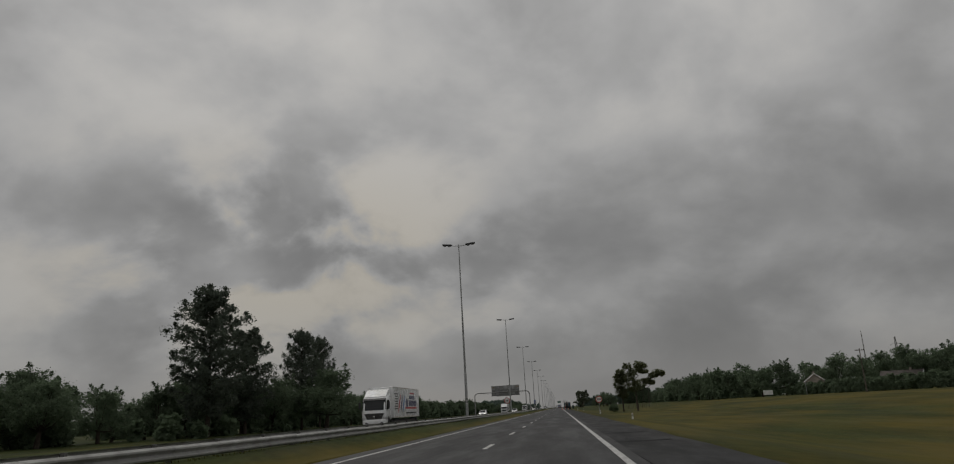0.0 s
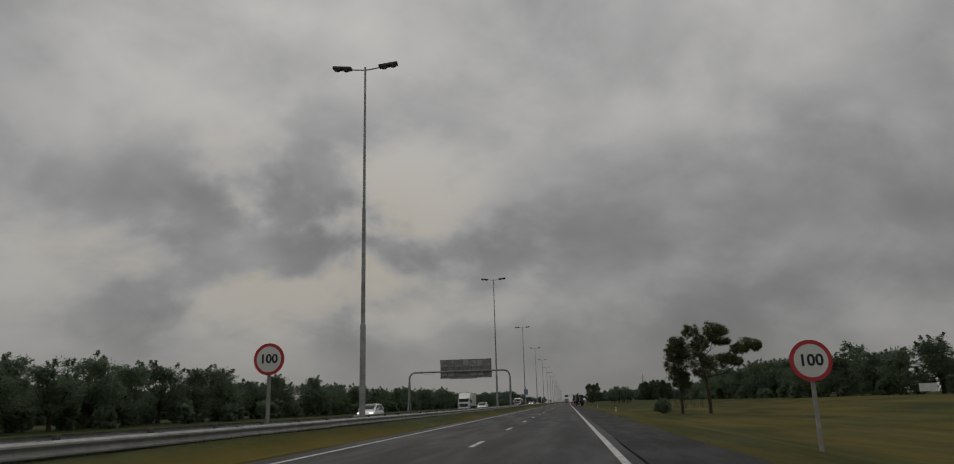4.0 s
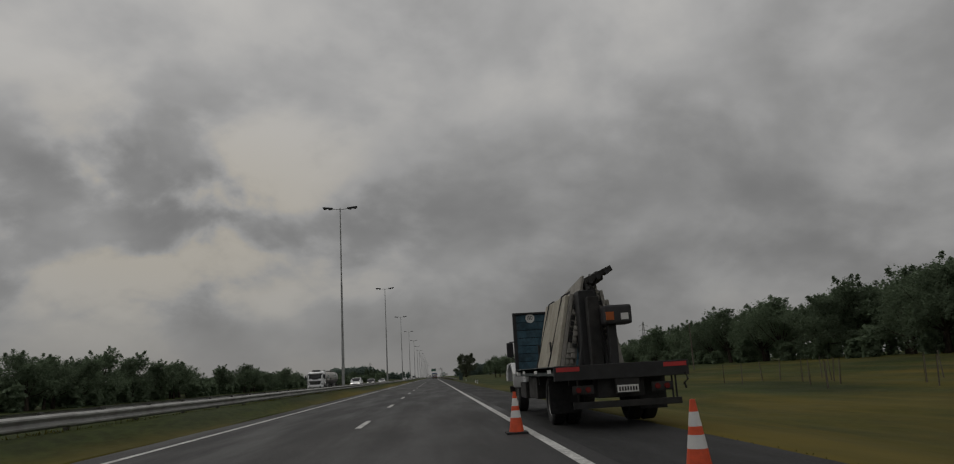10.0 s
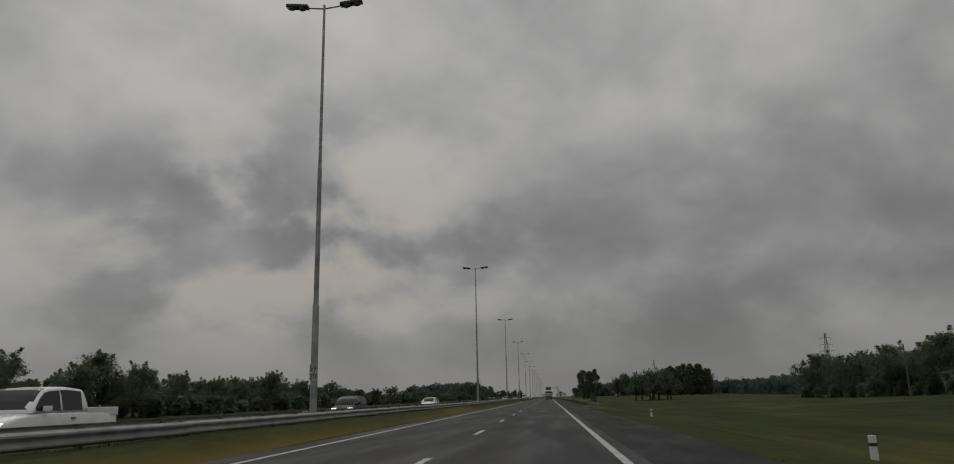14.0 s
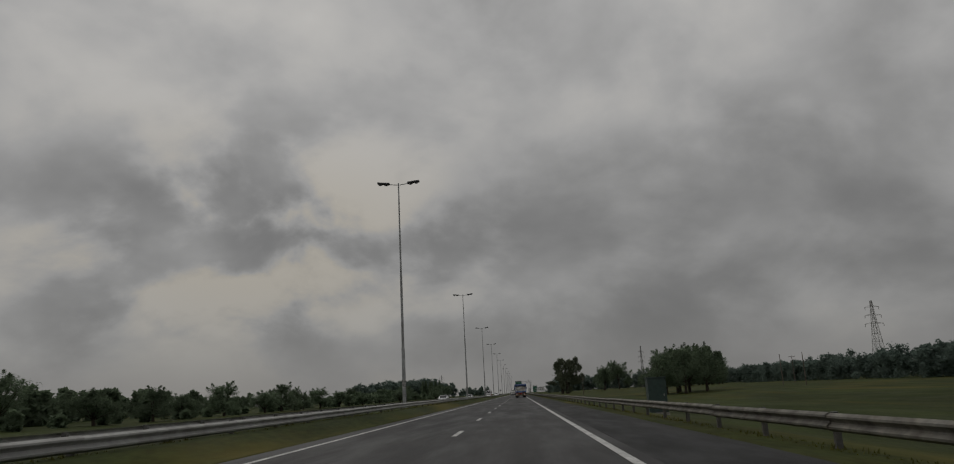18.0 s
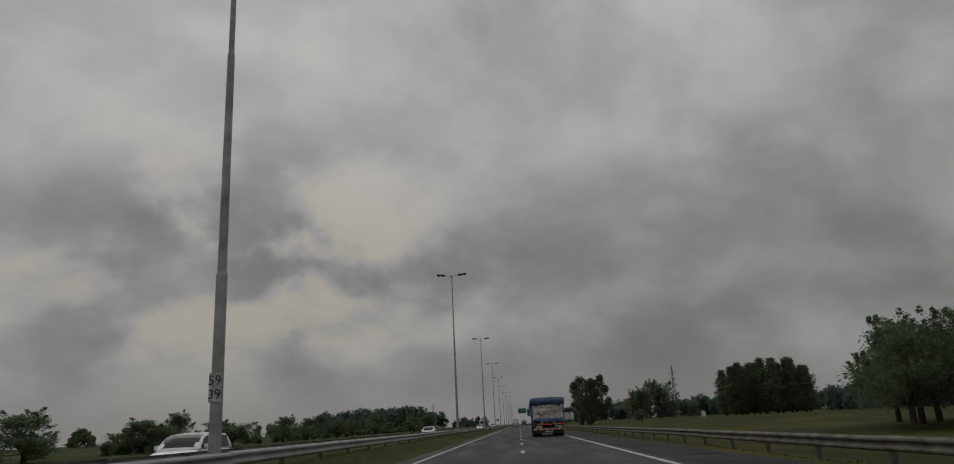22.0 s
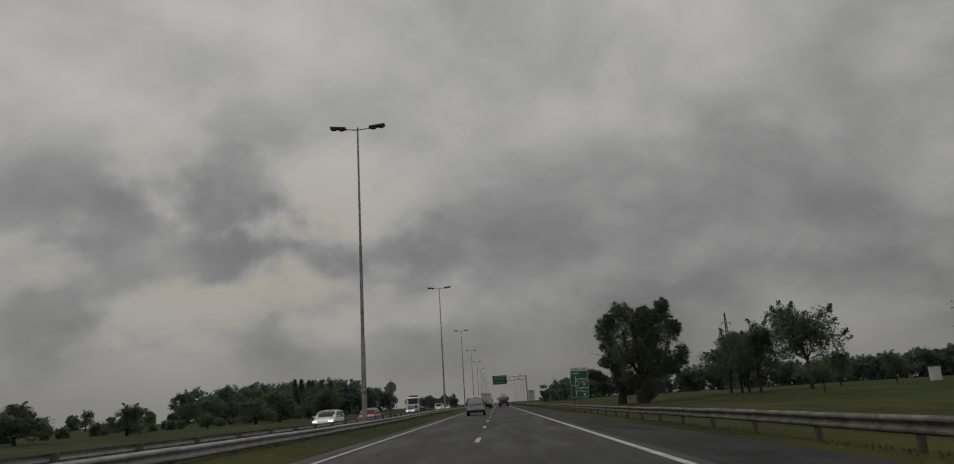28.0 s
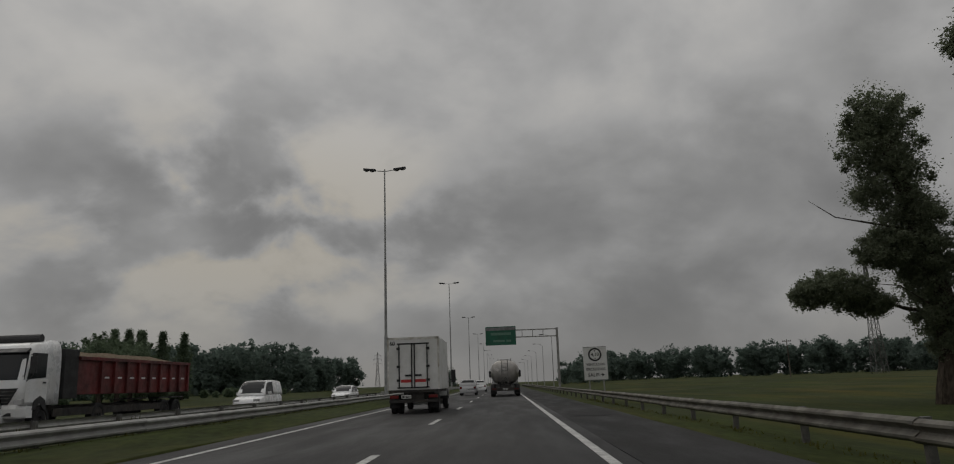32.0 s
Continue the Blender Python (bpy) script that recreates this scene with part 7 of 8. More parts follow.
        bm = loft([[(s * 0.878, 2.06, 1.06), (s * 0.875, 3.16, 1.06), (s * 0.85, 3.16, 1.06), (s * 0.85, 2.06, 1.06)], [(s * 0.760, 2.10, 1.58), (s * 0.745, 2.62, 1.58), (s * 0.71, 2.62, 1.58), (s * 0.71, 2.10, 1.58)]])
        part("door_window", bm, GLASS, g)
        part("door_handle", box(s * 0.88, s * 0.905, 2.12, 2.28, 0.90, 0.94, 0.01), PLASTIC, g)
        part("mirror", box(s * 0.90, s * 1.06, 2.98, 3.10, 1.06, 1.24, 0.03), PLASTIC, g)
        wheel(g, s * 0.87, 0.70, 0.32, 0.19)
        wheel(g, s * 0.87, 3.42, 0.32, 0.19)
        part("headlamp", box(s * 0.48, s * 0.80, 3.98, 4.16, 0.70, 0.84, 0.03), CLEAR_LENS, g)
    ws = loft([[(-0.70, 3.235, 1.20), (0.70, 3.235, 1.20), (0.70, 3.20, 1.18), (-0.70, 3.20, 1.18)], [(-0.60, 2.80, 1.66), (0.60, 2.80, 1.66), (0.60, 2.76, 1.64), (-0.60, 2.76, 1.64)]])
    part("windscreen", ws, GLASS, g)
    part("aerial", tube((0, 2.45, 1.80), (0, 2.15, 2.10), 0.006, None, 5), BLACK, g)
    g.matrix_basis = pose(-1.44, 863.6, 0)


white_van()


def box_truck():
    g = thing("box_lorry", "small white box lorry with barred rear doors on the carriageway", "lorry")
    hw, z0, z1, L = 1.06, 0.95, 3.08, 4.6
    part("box_body", box(-hw, hw, 0, L, z0, z1, 0.02), SIGN_WHITE, g)
    part("corner_frame", box(-hw - 0.01, hw + 0.01, -0.015, 0.03, z1 - 0.09, z1 + 0.01), DIRTY_WHITE, g)
    for s in (-1, 1):
        part("corner_frame", box(s * (hw - 0.05), s * (hw + 0.012), -0.015, 0.04, z0, z1), DIRTY_WHITE, g)
        door = part("rear_door", box(s * 0.02, s * 0.60, -0.03, 0.0, z0 + 0.12, z1 - 0.28, 0.008), SIGN_WHITE, g)
        for x in (0.06, 0.58):
            part("lock_bar", tube((s * x, -0.055, z0 + 0.10), (s * x, -0.055, z1 - 0.26), 0.028, None, 6), BLACK, door)
        for z in (z0 + 0.35, z0 + 0.9, z1 - 0.5):
            part("hinge", box(s * 0.54, s * 0.68, -0.06, -0.02, z, z + 0.09), BLACK, door)
        part("bar_foot", box(s * 0.04, s * 0.34, -0.065, -0.03, z0 + 0.55, z0 + 0.62), BLACK, door)
        part("red_stripe", box(s * 0.08, s * 0.52, -0.036, -0.03, z0 + 0.30, z0 + 0.42), SIGN_RED, door)
        for y in (0.75,):
            wheel(g, s * 1.0, y, 0.38, 0.24)
            wheel(g, s * 0.74, y, 0.38, 0.22)
        wheel(g, s * 0.98, 5.6, 0.38, 0.24)
        part("tail_lamp", box(s * 0.62, s * 0.98, -0.02, 0.06, 0.62, 0.74, 0.01), RED_LENS, g)
        part("mud_flap", box(s * 0.62, s * 1.02, 0.25, 0.27, 0.22, 0.66), RUBBER, g)
    part("door_frame", box(-0.66, 0.66, -0.04, 0.0, z1 - 0.29, z1 - 0.23), BLACK, g)
    part("door_frame", box(-0.66, 0.66, -0.04, 0.0, z0 + 0.07, z0 + 0.12), BLACK, g)
    words("60", 0.22, BLACK, g, facing(-0.86, -0.018, z1 - 0.24), "number", bold=0.006)
    part("chassis", box(-0.42, 0.42, 0.1, 6.0, 0.55, 0.90, 0.02), CHASSIS, g)
    part("rear_bar", box(-1.0, 1.0, -0.04, 0.06, 0.44, 0.56, 0.01), CHASSIS, g)
    part("under_frame", box(-1.0, 1.0, 0.0, 4.5, 0.84, 0.95), CHASSIS, g)
    plate(g, -0.3, -0.045, 0.68)
    cab_over(g, 4.75, 1.6, 1.95, 0.62, 2.35, WHITE, visor=False)
    g.matrix_basis = pose(-1.55, 943.4, 0, 0, 0, 0)


box_truck()


def tank(g, y0, y1, w, z0, z1, material, nm="tank"):
    cx, rz, rx = (z0 + z1) / 2, (z1 - z0) / 2, w / 2
    secs = []
    for y, k in ((y0, 0.35), (y0 + 0.06, 0.75), (y0 + 0.2, 0.95), (y0 + 0.35, 1.0), (y1 - 0.35, 1.0), (y1 - 0.2, 0.95), (y1 - 0.06, 0.75), (y1, 0.35)):
        secs.append([(rx * k * math.copysign(abs(math.cos(a)) ** 0.8, math.cos(a)), y, cx + rz * k * math.copysign(abs(math.sin(a)) ** 0.8, math.sin(a))) for a in [2 * math.pi * i / 28 for i in range(28)]])
    t = part(nm, loft(secs), material, g, smooth=True)
    for i in range(1, 4):
        y = y0 + (y1 - y0) * i / 4
        part("hoop", loft([[(rx * 1.006 * math.copysign(abs(math.cos(a)) ** 0.8, math.cos(a)), yy, cx + rz * 1.006 * math.copysign(abs(math.sin(a)) ** 0.8, math.sin(a))) for a in [2 * math.pi * k / 28 for k in range(28)]] for yy in (y - 0.04, y + 0.04)]), material, t)
    ym = (y0 + y1) / 2
    part("hatch", tube((0, ym, z1 - 0.05), (0, ym, z1 + 0.16), 0.42, None, 16), GALV_DARK, t)
    for s in (-1, 1):
        part("walkway_rail", pipe([(s * 0.55, ym - 1.3, z1 - 0.05), (s * 0.55, ym - 1.3, z1 + 0.2), (s * 0.55, ym + 1.3, z1 + 0.2), (s * 0.55, ym + 1.3, z1 - 0.05)], 0.025, 5), GALV_DARK, t)
    return t


def lorry_under(g, y0, y1, axles, hw=1.2):
    part("chassis", box(-0.45, 0.45, y0, y1, 0.62, 0.95, 0.02), CHASSIS, g)
    for s in (-1, 1):
        for y in axles:
            wheel(g, s * hw, y, 0.50, 0.32)
        part("side_guard", box(s * (hw - 0.08), s * (hw - 0.02), y0 + 2.6, y1 - 1.5, 0.55, 0.85, 0.01), CHASSIS, g)


def rear_tanker():
    g = thing("tank_lorry", "grey steel tank lorry seen from behind on the carriageway", "lorry")
    tank(g, 0.3, 8.5, 2.35, 0.95, 2.92, STEEL_TANK)
    lorry_under(g, 0.2, 11, (0.9, 2.1, 7.0))
    part("rear_frame", box(-1.2, 1.2, -0.02, 0.25, 0.45, 0.72, 0.02), CHASSIS, g)
    for s in (-1, 1):
        lamp_row(g, (s * 0.8, s * 1.0), -0.02, 0.60, 0.06, [0, 0])
        part("ladder_rail", tube((0.25 * s, 0.22, 0.9), (0.25 * s, 0.28, 2.95), 0.025, None, 6), GALV_DARK, g)
        part("mud_flap", box(s * 0.7, s * 1.2, 0.15, 0.17, 0.2, 0.55), RUBBER, g)
    for k in range(7):
        part("rung", tube((-0.25, 0.23, 1.0 + 0.27 * k), (0.25, 0.23, 1.0 + 0.27 * k), 0.016, None, 5), GALV_DARK, g)
    plate(g, 0, -0.025, 0.58)
    cab_over(g, 9.0, 2.0, 2.4, 0.98, 2.75, WHITE)
    g.matrix_basis = pose(2.2, 973.5, 0)


rear_tanker()


def reefer():
    g = thing("refrigerated_lorry", "white refrigerated semi-trailer lorry with red and blue livery", "lorry")
    hw, L = 1.28, 13.6
    tr = part("trailer_body", box(-hw, hw, 0, L, 1.12, 4.20, 0.03), WHITE, g)
    for s in (-1, 1):
        part("lower_rail", box(s * (hw - 0.02), s * (hw + 0.012), 0, L, 1.10, 1.24), DIRTY_WHITE, tr)
        part("upper_rail", box(s * (hw - 0.02), s * (hw + 0.012), 0, L, 4.11, 4.21), DIRTY_WHITE, tr)
        for k in range(12):
            part("marker_lamp", box(s * (hw + 0.012), s * (hw + 0.02), 0.5 + 1.15 * k, 0.6 + 1.15 * k, 1.14, 1.18), AMBER, tr)
    x = hw + 0.004
    # swooshes and lettering bars on the side that faces the median (left of its heading)
    for y, m in ((11.0, SIGN_RED), (9.9, mat("livery_navy", (0.02, 0.02, 0.09), 0.4)), (8.8, mat("livery_blue", (0.02, 0.16, 0.42), 0.4))):
        bm = loft([[(-x, y + 0.55 - u * 1.35 - w, 1.55 + 2.0 * u), (-x, y + 0.55 - u * 1.35 + w, 1.55 + 2.0 * u), (-x + 0.003, y + 0.55 - u * 1.35 + w, 1.55 + 2.0 * u), (-x + 0.003, y + 0.55 - u * 1.35 - w, 1.55 + 2.0 * u)] for u, w in ((0, 0.03), (0.25, 0.22), (0.5, 0.28), (0.75, 0.16), (1.0, 0.02))])
        part("livery_stripe", bm, m, tr)
    navy = bpy.data.materials["livery_navy"]
    for y0, y1, z0, z1, m in ((1.7, 6.6, 2.28, 2.90, navy), (2.8, 5.9, 3.02, 3.42, navy), (1.7, 7.8, 1.98, 2.18, SIGN_RED), (3.0, 5.4, 3.58, 3.74, SIGN_RED), (1.8, 7.6, 1.48, 1.62, BLACK)):
        if m is navy:
            k = int((y1 - y0) / 0.62)
            for i in range(k):
                a = y0 + 0.62 * i
                part("livery_bar", box(-x - 0.001, -x + 0.003, a, a + 0.50, z0, z1), m, tr)
        else:
            part("livery_bar", box(-x - 0.001, -x + 0.003, y0, y1, z0, z1), m, tr)
    part("livery_disc", turned(tube((-x - 0.002, 0, 0), (-x + 0.003, 0, 0), 0.50, None, 24), pose(0, 7.05, 2.58)), navy, tr)
    for k in range(7):
        part("livery_bar", box(-x - 0.001, -x + 0.003, 11.7, 13.2 - 0.2 * (k % 3), 1.95 + 0.25 * k, 2.06 + 0.25 * k), BLACK, tr)
    part("cooling_unit", box(-0.95, 0.95, L, L + 0.55, 2.3, 4.0, 0.05), WHITE, g)
    part("cooling_grille", box(-0.7, 0.7, L + 0.55, L + 0.57, 3.2, 3.8), PLASTIC, g)
    lorry_under(g, 0.2, 16.0, (1.3, 2.6, 3.9, 12.4, 15.4))
    cab_over(g, L + 0.95, 2.2, 2.45, 1.0, 3.25, WHITE, high=0.35)
    part("wind_deflector", prism([(L + 1.0, 3.5), (L + 2.7, 3.2), (L + 1.6, 3.85), (L + 1.0, 3.95)], -1.1, 1.1, 0.04), WHITE, g)
    g.matrix_basis = pose(-15.7, 88.0, LOW, 0, 0, 180)


reefer()


def milk_tanker():
    g = thing("tank_lorry", "white lorry hauling a steel double tank on the opposite carriageway", "lorry")
    F = 18.4
    cab_over(g, F - 2.1, 2.1, 2.45, 0.98, 2.95, WHITE, high=0.12)
    part("roof_roll", pipe([(-0.62, F - 1.2, 3.06), (-0.5, F - 1.2, 3.12), (0.5, F - 1.2, 3.12), (0.62, F - 1.2, 3.06)], 0.13, 12), PLASTIC, g)
    part("cab_back", box(-1.2, 1.2, F - 2.9, F - 2.15, 0.98, 3.0, 0.06), WHITE, g)
    t1 = tank(g, 10.3, F - 3.0, 2.35, 1.05, 2.90, STEEL_TANK)
    t2 = tank(g, 0.4, 9.2, 2.45, 1.02, 3.05, STEEL_TANK, "trailer_tank")
    for t, y in ((t1, 11.6), (t2, 4.0)):
        part("logo_patch", box(-1.235, -1.19, y, y + 1.5, 2.0, 2.45), SIGN_GREEN, t)
        part("logo_bar", box(-1.242, -1.20, y + 0.1, y + 1.2, 2.15, 2.3), SIGN_WHITE, t)
        part("logo_disc", turned(tube((-1.24, 0, 0), (-1.2, 0, 0), 0.22, None, 16), pose(0, y + 1.55, 2.2)), SIGN_WHITE, t)
    lorry_under(g, 9.3, F - 0.6, (10.2, 11.5, F - 1.0))
    lorry_under(g, 0.5, 8.8, (1.4, 2.7, 7.6))
    bars([(0, 0, 0.9, 0.12)], BLACK, g, pose(0, F + 0.02, 1.85, 90, 0, 180))
    for y in (12.8, 5.0):
        part("tool_box", box(-1.2, -0.9, y, y + 0.8, 0.6, 1.05, 0.02), GALV, g)
    g.matrix_basis = pose(-16.4, 413.9, LOW, 0, 0, 180)


milk_tanker()


def red_tipper():
    g = thing("tipper_lorry", "white cab lorry with a red ribbed tipper of sand", "lorry")
    F = 13.6
    cab_over(g, F - 2.1, 2.1, 2.45, 1.0, 3.25, WHITE, high=0.15)
    part("roof_roll", tube((-0.9, F - 1.3, 3.45), (0.9, F - 1.3, 3.45), 0.16, None, 12), PLASTIC, g)
    body = part("tipper_body", box(-1.25, 1.25, 0.2, 10.4, 1.35, 2.75, 0.02), RED_BODY, g)
    for s in (-1, 1):
        for k in range(9):
            y = 0.3 + 1.05 * k
            part("rib", box(s * 1.24, s * 1.36, y, y + 0.14, 1.35, 2.75, 0.01), RED_BODY, body)
            if k < 8:
                part("reflective_tape", box(s * 1.25, s * 1.256, y + 0.4, y + 0.75, 1.98, 2.05), SIGN_WHITE, body)
        part("top_rail", box(s * 1.22, s * 1.36, 0.2, 10.4, 2.70, 2.84, 0.01), RED_BODY, body)
    part("head_board", box(-1.25, 1.25, 10.35, 11.3, 1.2, 3.1, 0.03), BLACK, g, "dark mesh headboard")
    bm = bmesh.new()
    bmesh.ops.create_grid(bm, x_segments=14, y_segments=40, size=1)
    for v in bm.verts:
        x, y = v.co.x * 1.22, 5.3 + v.co.y * 5.0
        v.co = (x, y, 2.70 + 0.42 * (1 - abs(v.co.x) ** 2) * (1 - abs(v.co.y) ** 6) + 0.08 * noise.noise(Vector((x, y, 1))))
    part("sand_load", bm, SAND, g, "heaped pale sand", smooth=True)
    lorry_under(g, 0.2, F - 0.4, (1.3, 2.6, 8.6, F - 1.2))
    for s in (-1, 1):
        part("mudguard", box(s * 0.7, s * 1.22, 0.6, 3.3, 1.06, 1.12, 0.01), PLASTIC, g)
    g.matrix_basis = pose(-16.0, 952.3, LOW, 0, 0, 180)


red_tipper()


def small_box_lorry():
    g = thing("box_lorry", "white box lorry coming along the opposite carriageway", "lorry")
    F = 8.2
    part("box_body", box(-1.2, 1.2, 0, 5.9, 0.95, 3.25, 0.02), WHITE, g)
    part("roof_fairing", prism([(5.9, 2.4), (7.4, 2.5), (6.6, 3.1), (5.95, 3.2)], -1.0, 1.0, 0.04), WHITE, g)
    cab_over(g, F - 1.9, 1.9, 2.2, 0.75, 2.5, WHITE)
    lorry_under(g, 0.2, F - 0.5, (1.3, F - 1.0), 1.05)
    g.matrix_basis = pose(-15.7, 250.0, LOW, 0, 0, 180)


small_box_lorry()


def crane_lorry():
    g = thing("flatbed_lorry", "old flatbed lorry with concrete panels parked on the shoulder", "lorry")
    hw, L = 1.28, 6.4
    bed = part("flatbed", box(-hw, hw, 0, L, 1.06, 1.17, 0.01), BLACK, g)
    part("rear_beam", box(-hw, hw, -0.05, 0.06, 0.90, 1.18, 0.01), BLACK, g)
    for s in (-1, 1):
        part("side_skirt", box(s * (hw - 0.06), s * hw, 0.07, L, 1.00, 1.175, 0.01), GREEN_PAINT, bed)
        part("red_tape", box(s * 0.80, s * 1.24, -0.056, -0.05, 1.07, 1.15), SIGN_RED, g)
        for y in (0.3, 2.2, 4.3, 5.75):
            part("white_tape", box(s * hw, s * (hw + 0.006), y, y + 0.45, 1.05, 1.12), SIGN_WHITE, bed)
        wheel(g, s * 1.10, 1.9, 0.50, 0.28)
        wheel(g, s * 0.79, 1.9, 0.50, 0.28)
        wheel(g, s * 1.10, 7.9, 0.50, 0.28)
        part("mud_flap", box(s * 0.64, s * 1.2, 1.2, 1.22, 0.25, 0.92), RUBBER, g)
        part("lamp_housing", box(s * 0.55, s * 0.95, -0.03, 0.02, 0.64, 0.80, 0.008), UNDERBODY, g)
        lamp_row(g, (s * 0.66, s * 0.84), -0.03, 0.72, 0.055, [0, 0])
    part("lamp_bar", box(-0.95, 1.10, -0.04, 0.03, 0.38, 0.50, 0.008), UNDERBODY, g)
    for x in (-0.85, 0.95, 1.02):
        part("bar_hanger", tube((x, 0, 0.40), (x, 0, 1.06), 0.018, None, 6), UNDERBODY, g)
    plate(g, 0.09, -0.04, 0.71)
    part("plate_bracket", box(-0.14, 0.32, -0.04, 0.0, 0.62, 0.92, 0.006), UNDERBODY, g)
    part("hook_chain", pipe([(1.20, -0.06, 0.95), (1.23, -0.09, 0.82), (1.16, -0.08, 0.76), (1.19, -0.06, 0.66)], 0.022, 5), UNDERBODY, g)
    words("T:5000  CM:8000", 0.11, SIGN_WHITE, bed, pose(-hw - 0.004, 5.65, 1.05, 90, 0, -90), "lettering")
    part("chassis", box(-0.45, 0.45, 0.1, 9.2, 0.55, 1.0, 0.02), UNDERBODY, g)
    for y, x0 in ((0.55, -0.9), (3.2, -1.1), (4.9, -1.1)):
        part("cross_member", box(x0, -x0, y, y + 0.12, 0.80, 1.05), UNDERBODY, g)
    part("tool_box", box(-1.15, -0.55, 3.3, 4.7, 0.48, 0.98, 0.02), UNDERBODY, g)
    # plank headboard
    for s in (-1, 1):
        part("headboard_post", box(s * (hw - 0.09), s * hw, 6.25, 6.36, 1.17, 2.68), BLACK, g)
    part("headboard_rail", box(-hw, hw, 6.24, 6.36, 2.66, 2.71, 0.006), BLACK, g)
    # added black sheet, stops the sky showing bright between the planks
    part("headboard_backing", box(-hw + 0.09, hw - 0.09, 6.335, 6.35, 1.18, 2.66), BLACK, g)
    for k in range(7):
        part("headboard_plank", box(-hw + 0.07, hw - 0.07, 6.28, 6.33, 1.18 + 0.211 * k, 1.378 + 0.211 * k, 0.008), TEAL_WOOD, g)
    sticker = part("limit_sticker", tube((-0.80, 6.285, 2.55), (-0.80, 6.275, 2.55), 0.125, None, 20), SIGN_WHITE, g)
    words("80", 0.15, BLACK, sticker, facing(-0.80, 6.272, 2.55), "number")
    # concrete panels leaning on both sides of the crane
    rng2 = random.Random(80)
    for i, (x, y0, y1, h) in enumerate(((-0.88, 1.80, 4.62, 1.54), (-0.795, 1.74, 4.55, 1.57), (-0.71, 1.76, 4.4, 1.60), (-0.625, 1.70, 4.4, 1.62))):
        bm = box(-0.038, 0.038, 0.0, y1 - y0, 0.0, h, 0.012)
        ob = part("concrete_panel", bm, PANEL if i < 1 else CONCRETE, g)
        ob.matrix_basis = pose(x, y0, 1.175, 0, 12, 0)
        if i < 2:
            continue
        for k in range(13):
            z = 0.05 + 0.118 * k
            bm = box(-0.036, 0.036 + rng2.uniform(0, 0.02), -rng2.uniform(0.03, 0.10), 0.0, z, z + rng2.uniform(0.07, 0.105), 0.012)
            part("rough_edge", bm, UNDERBODY if rng2.random() < 0.4 else CONCRETE, ob)
    ob = part("tall_panel", prism([(0.1, 0.0), (2.9, 0.0), (2.9, 1.70), (0.1, 1.94)], -0.03, 0.03, 0.008), CONCRETE, g)
    ob.matrix_basis = pose(-0.535, 1.65, 1.175, 0, 10, 0)
    for i, (x, h) in enumerate(((0.12, 1.68), (0.21, 1.66), (0.30, 1.55), (0.39, 1.35))):
        ob = part("concrete_panel", box(-0.038, 0.038, 0.0, 2.7, 0.0, h, 0.012), CONCRETE if i else UNDERBODY, g)
        ob.matrix_basis = pose(x, 1.3 + 0.05 * (i % 2), 1.175, 0, -9, 0)
        if i == 1:
            for k in range(13):
                z = 0.04 + 0.12 * k
                part("rough_edge", box(-0.036, 0.05, -rng2.uniform(0.02, 0.06), 0.0, z, z + rng2.uniform(0.07, 0.1), 0.012), UNDERBODY if rng2.random() < 0.5 else CONCRETE, ob)
    for y in (1.3, 2.4, 3.5):
        part("frame_leg", tube((-0.50, y, 1.17), (-0.20, y, 2.75), 0.05, None, 6), BLACK, g)
        part("frame_leg", tube((0.05, y, 1.17), (-0.15, y, 2.75), 0.05, None, 6), BLACK, g)
    for y in (2.25, 4.05):
        part("strap", pipe([(-1.02, y, 1.18), (-0.955, y, 1.4), (-0.605, y, 2.70), (-0.50, y, 2.76), (-0.30, y, 2.74)], 0.018, 5), BLACK, g)
        part("strap_buckle", box(-0.955, -0.915, y - 0.035, y + 0.035, 1.50, 1.72, 0.012), BLACK, g)
    # folded crane standing between the panels
    part("crane_column", box(-0.44, -0.04, 1.25, 1.75, 1.17, 2.72, 0.03), BLACK, g)
    part("crane_mast", box(-0.32, -0.08, 0.95, 1.24, 1.17, 2.55, 0.02), UNDERBODY, g)
    part("crane_arm", turned(box(-0.08, 0.08, -1.6, 1.6, -0.09, 0.09, 0.02), pose(-0.15, 2.5, 2.86, -4, 0, 4)), UNDERBODY, g)
    part("crane_tip", turned(box(-0.30, 0.30, -0.09, 0.09, -0.06, 0.06, 0.015), pose(-0.08, 0.85, 2.98, 0, -24, 0)), UNDERBODY, g)
    for x, z in ((-0.26, 2.84), (-0.10, 2.92), (0.08, 3.02)):
        part("crane_pin", tube((x, 0.72, z), (x, 0.98, z), 0.05, None, 10), BLACK, g)
    part("hydraulic_hose", pipe([(-0.30, 0.9, 2.75), (-0.26, 0.85, 3.0), (-0.12, 0.85, 2.93), (-0.18, 0.9, 2.6)], 0.014, 5), BLACK, g)
    head = part("crane_head", box(-0.10, 0.44, 0.45, 0.95, 1.94, 2.32, 0.05), PLASTIC, g)
    part("crane_label", box(0.21, 0.36, 0.44, 0.452, 2.02, 2.15), SIGN_WHITE, head)
    part("amber_lamp", box(-0.09, 0.07, 0.435, 0.455, 2.02, 2.18), AMBER, head)
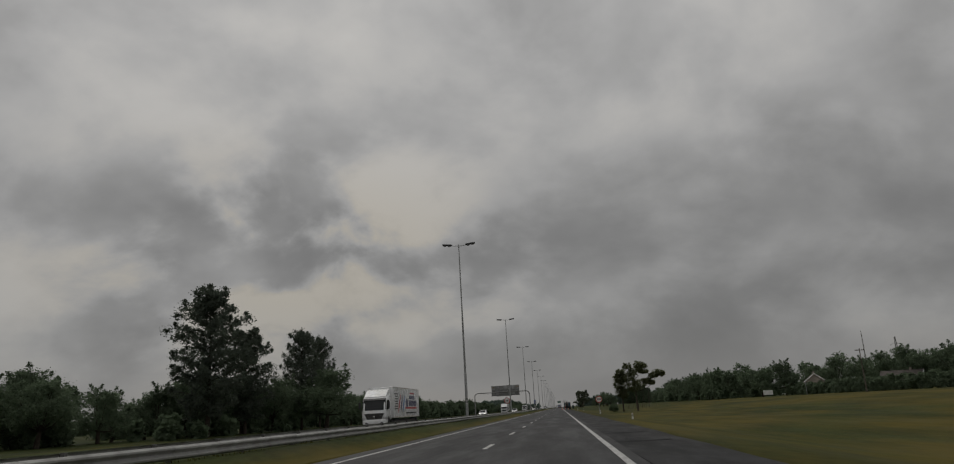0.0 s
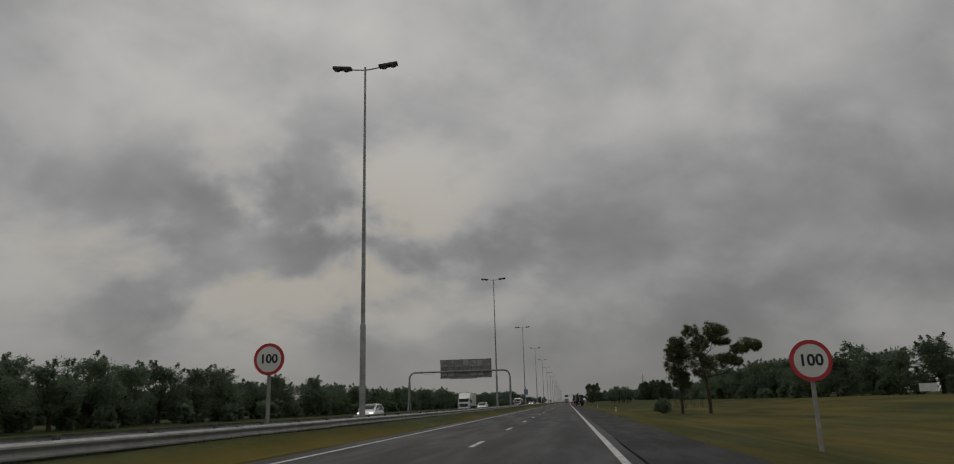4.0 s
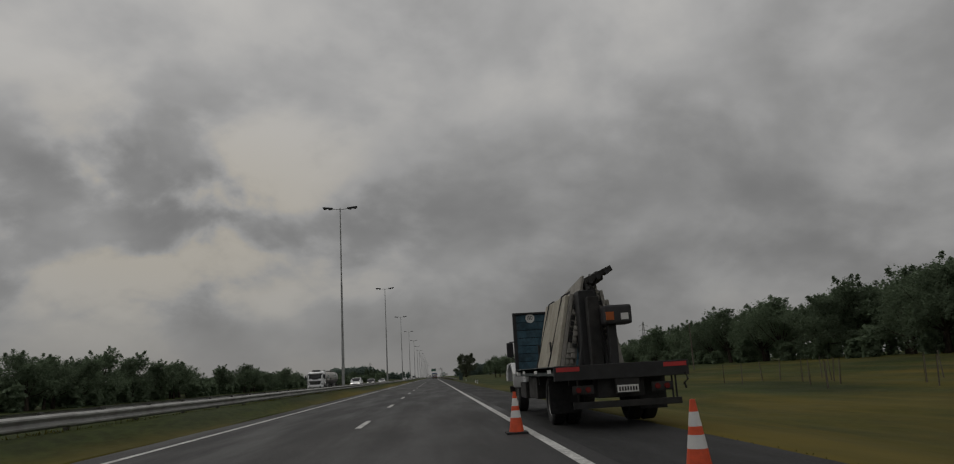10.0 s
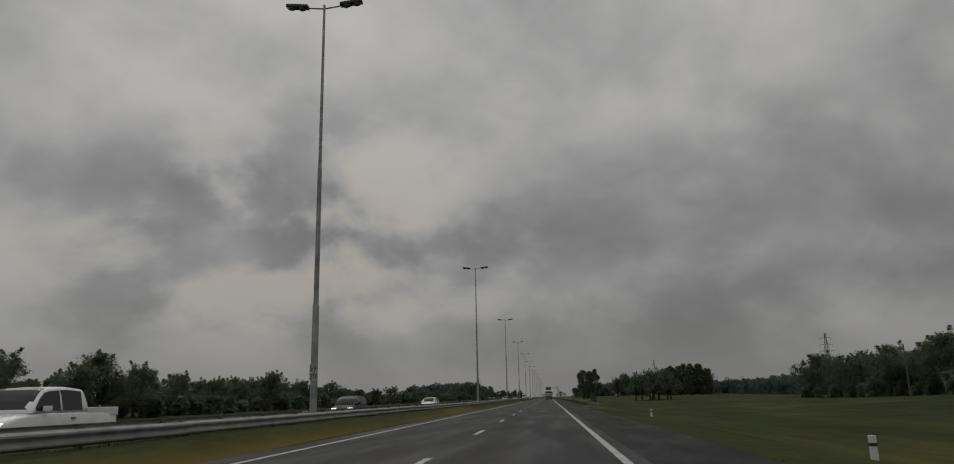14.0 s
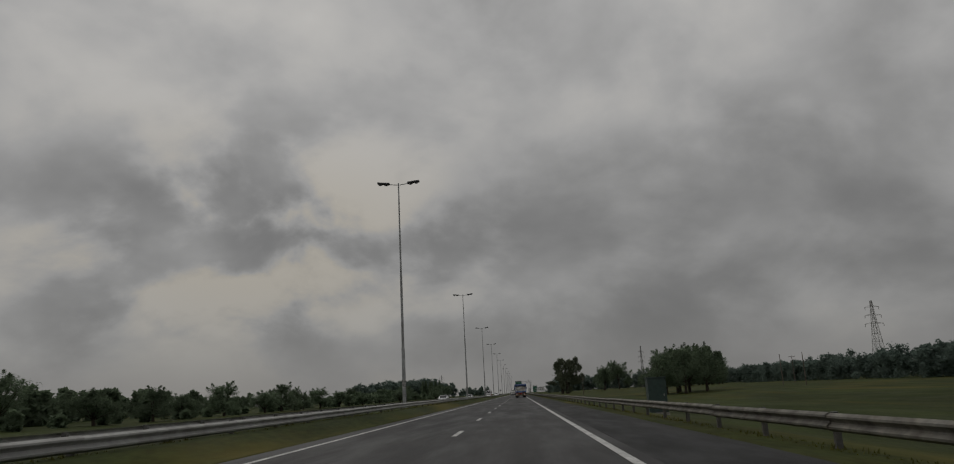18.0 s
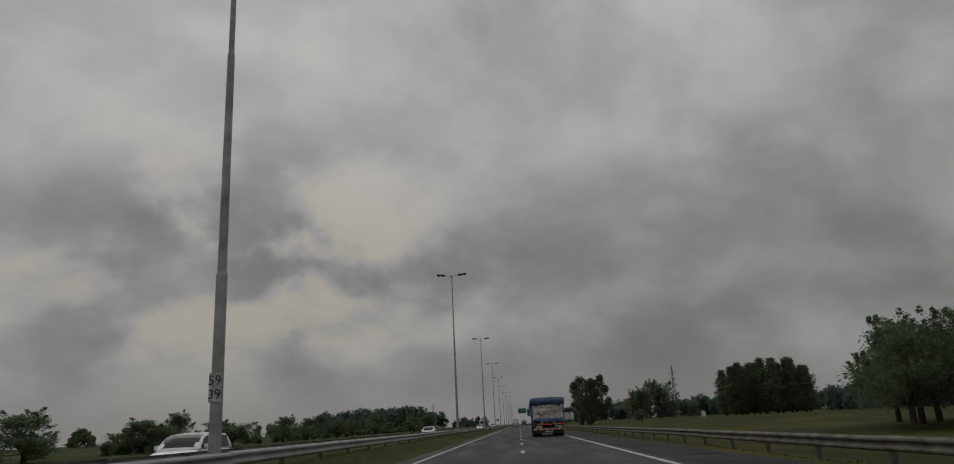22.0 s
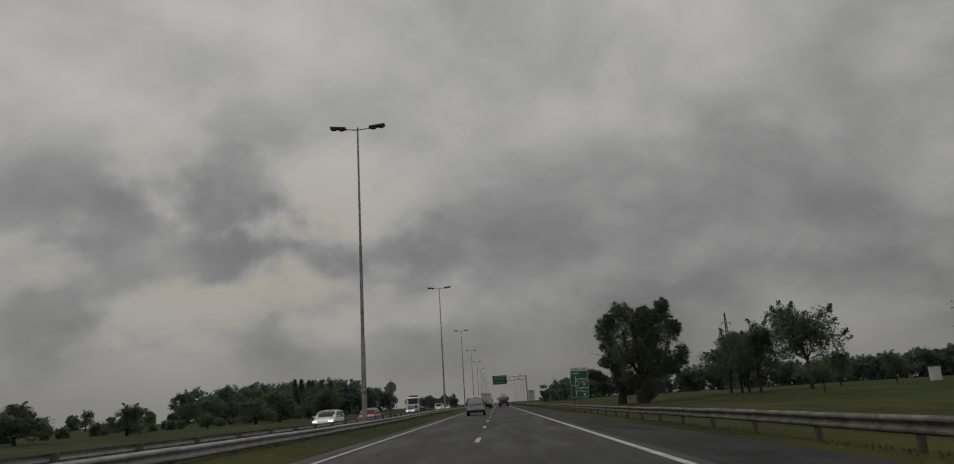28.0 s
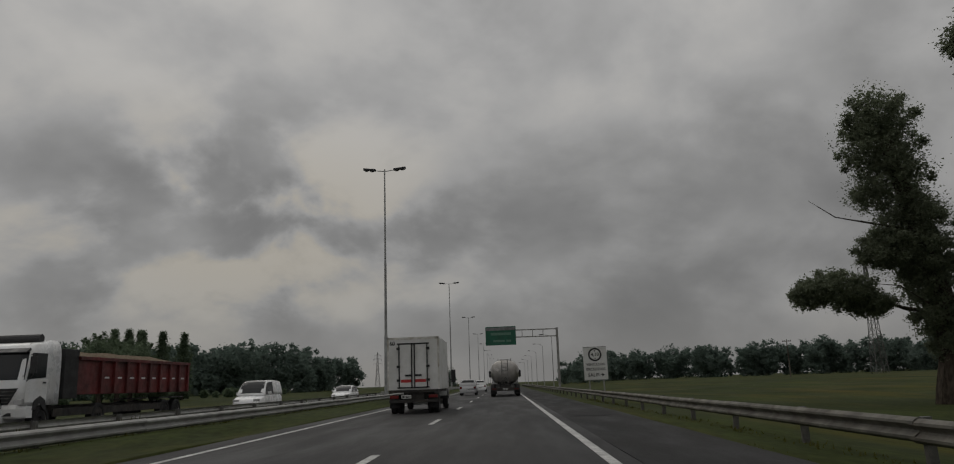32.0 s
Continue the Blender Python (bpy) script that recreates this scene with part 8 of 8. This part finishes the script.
    part("crane_leg", box(-0.02, 0.14, 0.60, 0.80, 1.17, 1.96, 0.015), BLACK, g)
    # bonneted cab
    cab = part("cab", prism([(6.6, 0.75), (8.0, 0.75), (8.0, 1.45), (7.75, 2.05), (7.6, 2.15), (6.7, 2.15), (6.6, 2.05)], -1.0, 1.0, 0.06), WHITE, g)
    part("bonnet", prism([(7.95, 0.80), (9.3, 0.80), (9.4, 0.95), (9.38, 1.22), (9.2, 1.34), (7.95, 1.46)], -0.78, 0.78, 0.07), WHITE, g).matrix_basis = pose(0, 0, 0.15)
    part("windscreen", prism([(8.01, 1.50), (7.79, 2.0), (7.74, 2.0), (7.96, 1.50)], -0.9, 0.9), GLASS, cab)
    for s in (-1, 1):
        part("fender", prism([(7.35, 0.55), (7.5, 0.95), (7.8, 1.16), (8.3, 1.18), (8.7, 1.0), (8.9, 0.72), (9.3, 0.72), (9.35, 0.95), (8.9, 1.22), (7.7, 1.26), (7.25, 0.95)], s * 0.72, s * 1.26, 0.03), WHITE, g).matrix_basis = pose(0, 0, 0.13)
        part("door_window", prism([(6.85, 1.5), (7.85, 1.5), (7.65, 2.0), (6.85, 2.0)], s * 0.99, s * 1.008), GLASS, cab)
        part("mirror_arm", pipe([(s * 1.0, 7.8, 2.0), (s * 1.26, 7.8, 1.98)], 0.016, 5), BLACK, cab)
        part("mirror_stay", pipe([(s * 1.0, 7.9, 1.42), (s * 1.24, 7.82, 1.55)], 0.014, 5), BLACK, cab)
        part("mirror", box(s * 1.14, s * 1.34, 7.78, 7.84, 1.55, 1.97, 0.03), BLACK, cab)
        part("headlamp", tube((s * 0.92, 9.3, 0.98), (s * 0.92, 9.38, 0.98), 0.11, None, 14), CLEAR_LENS, g)
    part("bumper", box(-1.15, 1.15, 9.35, 9.48, 0.5, 0.7, 0.02), UNDERBODY, g)
    part("fuel_tank", box(-1.2, -0.75, 5.0, 6.1, 0.45, 0.85, 0.03), UNDERBODY, g)
    g.matrix_basis = pose(5.38, 294.4, 0, 0, 0, 0)


crane_lorry()
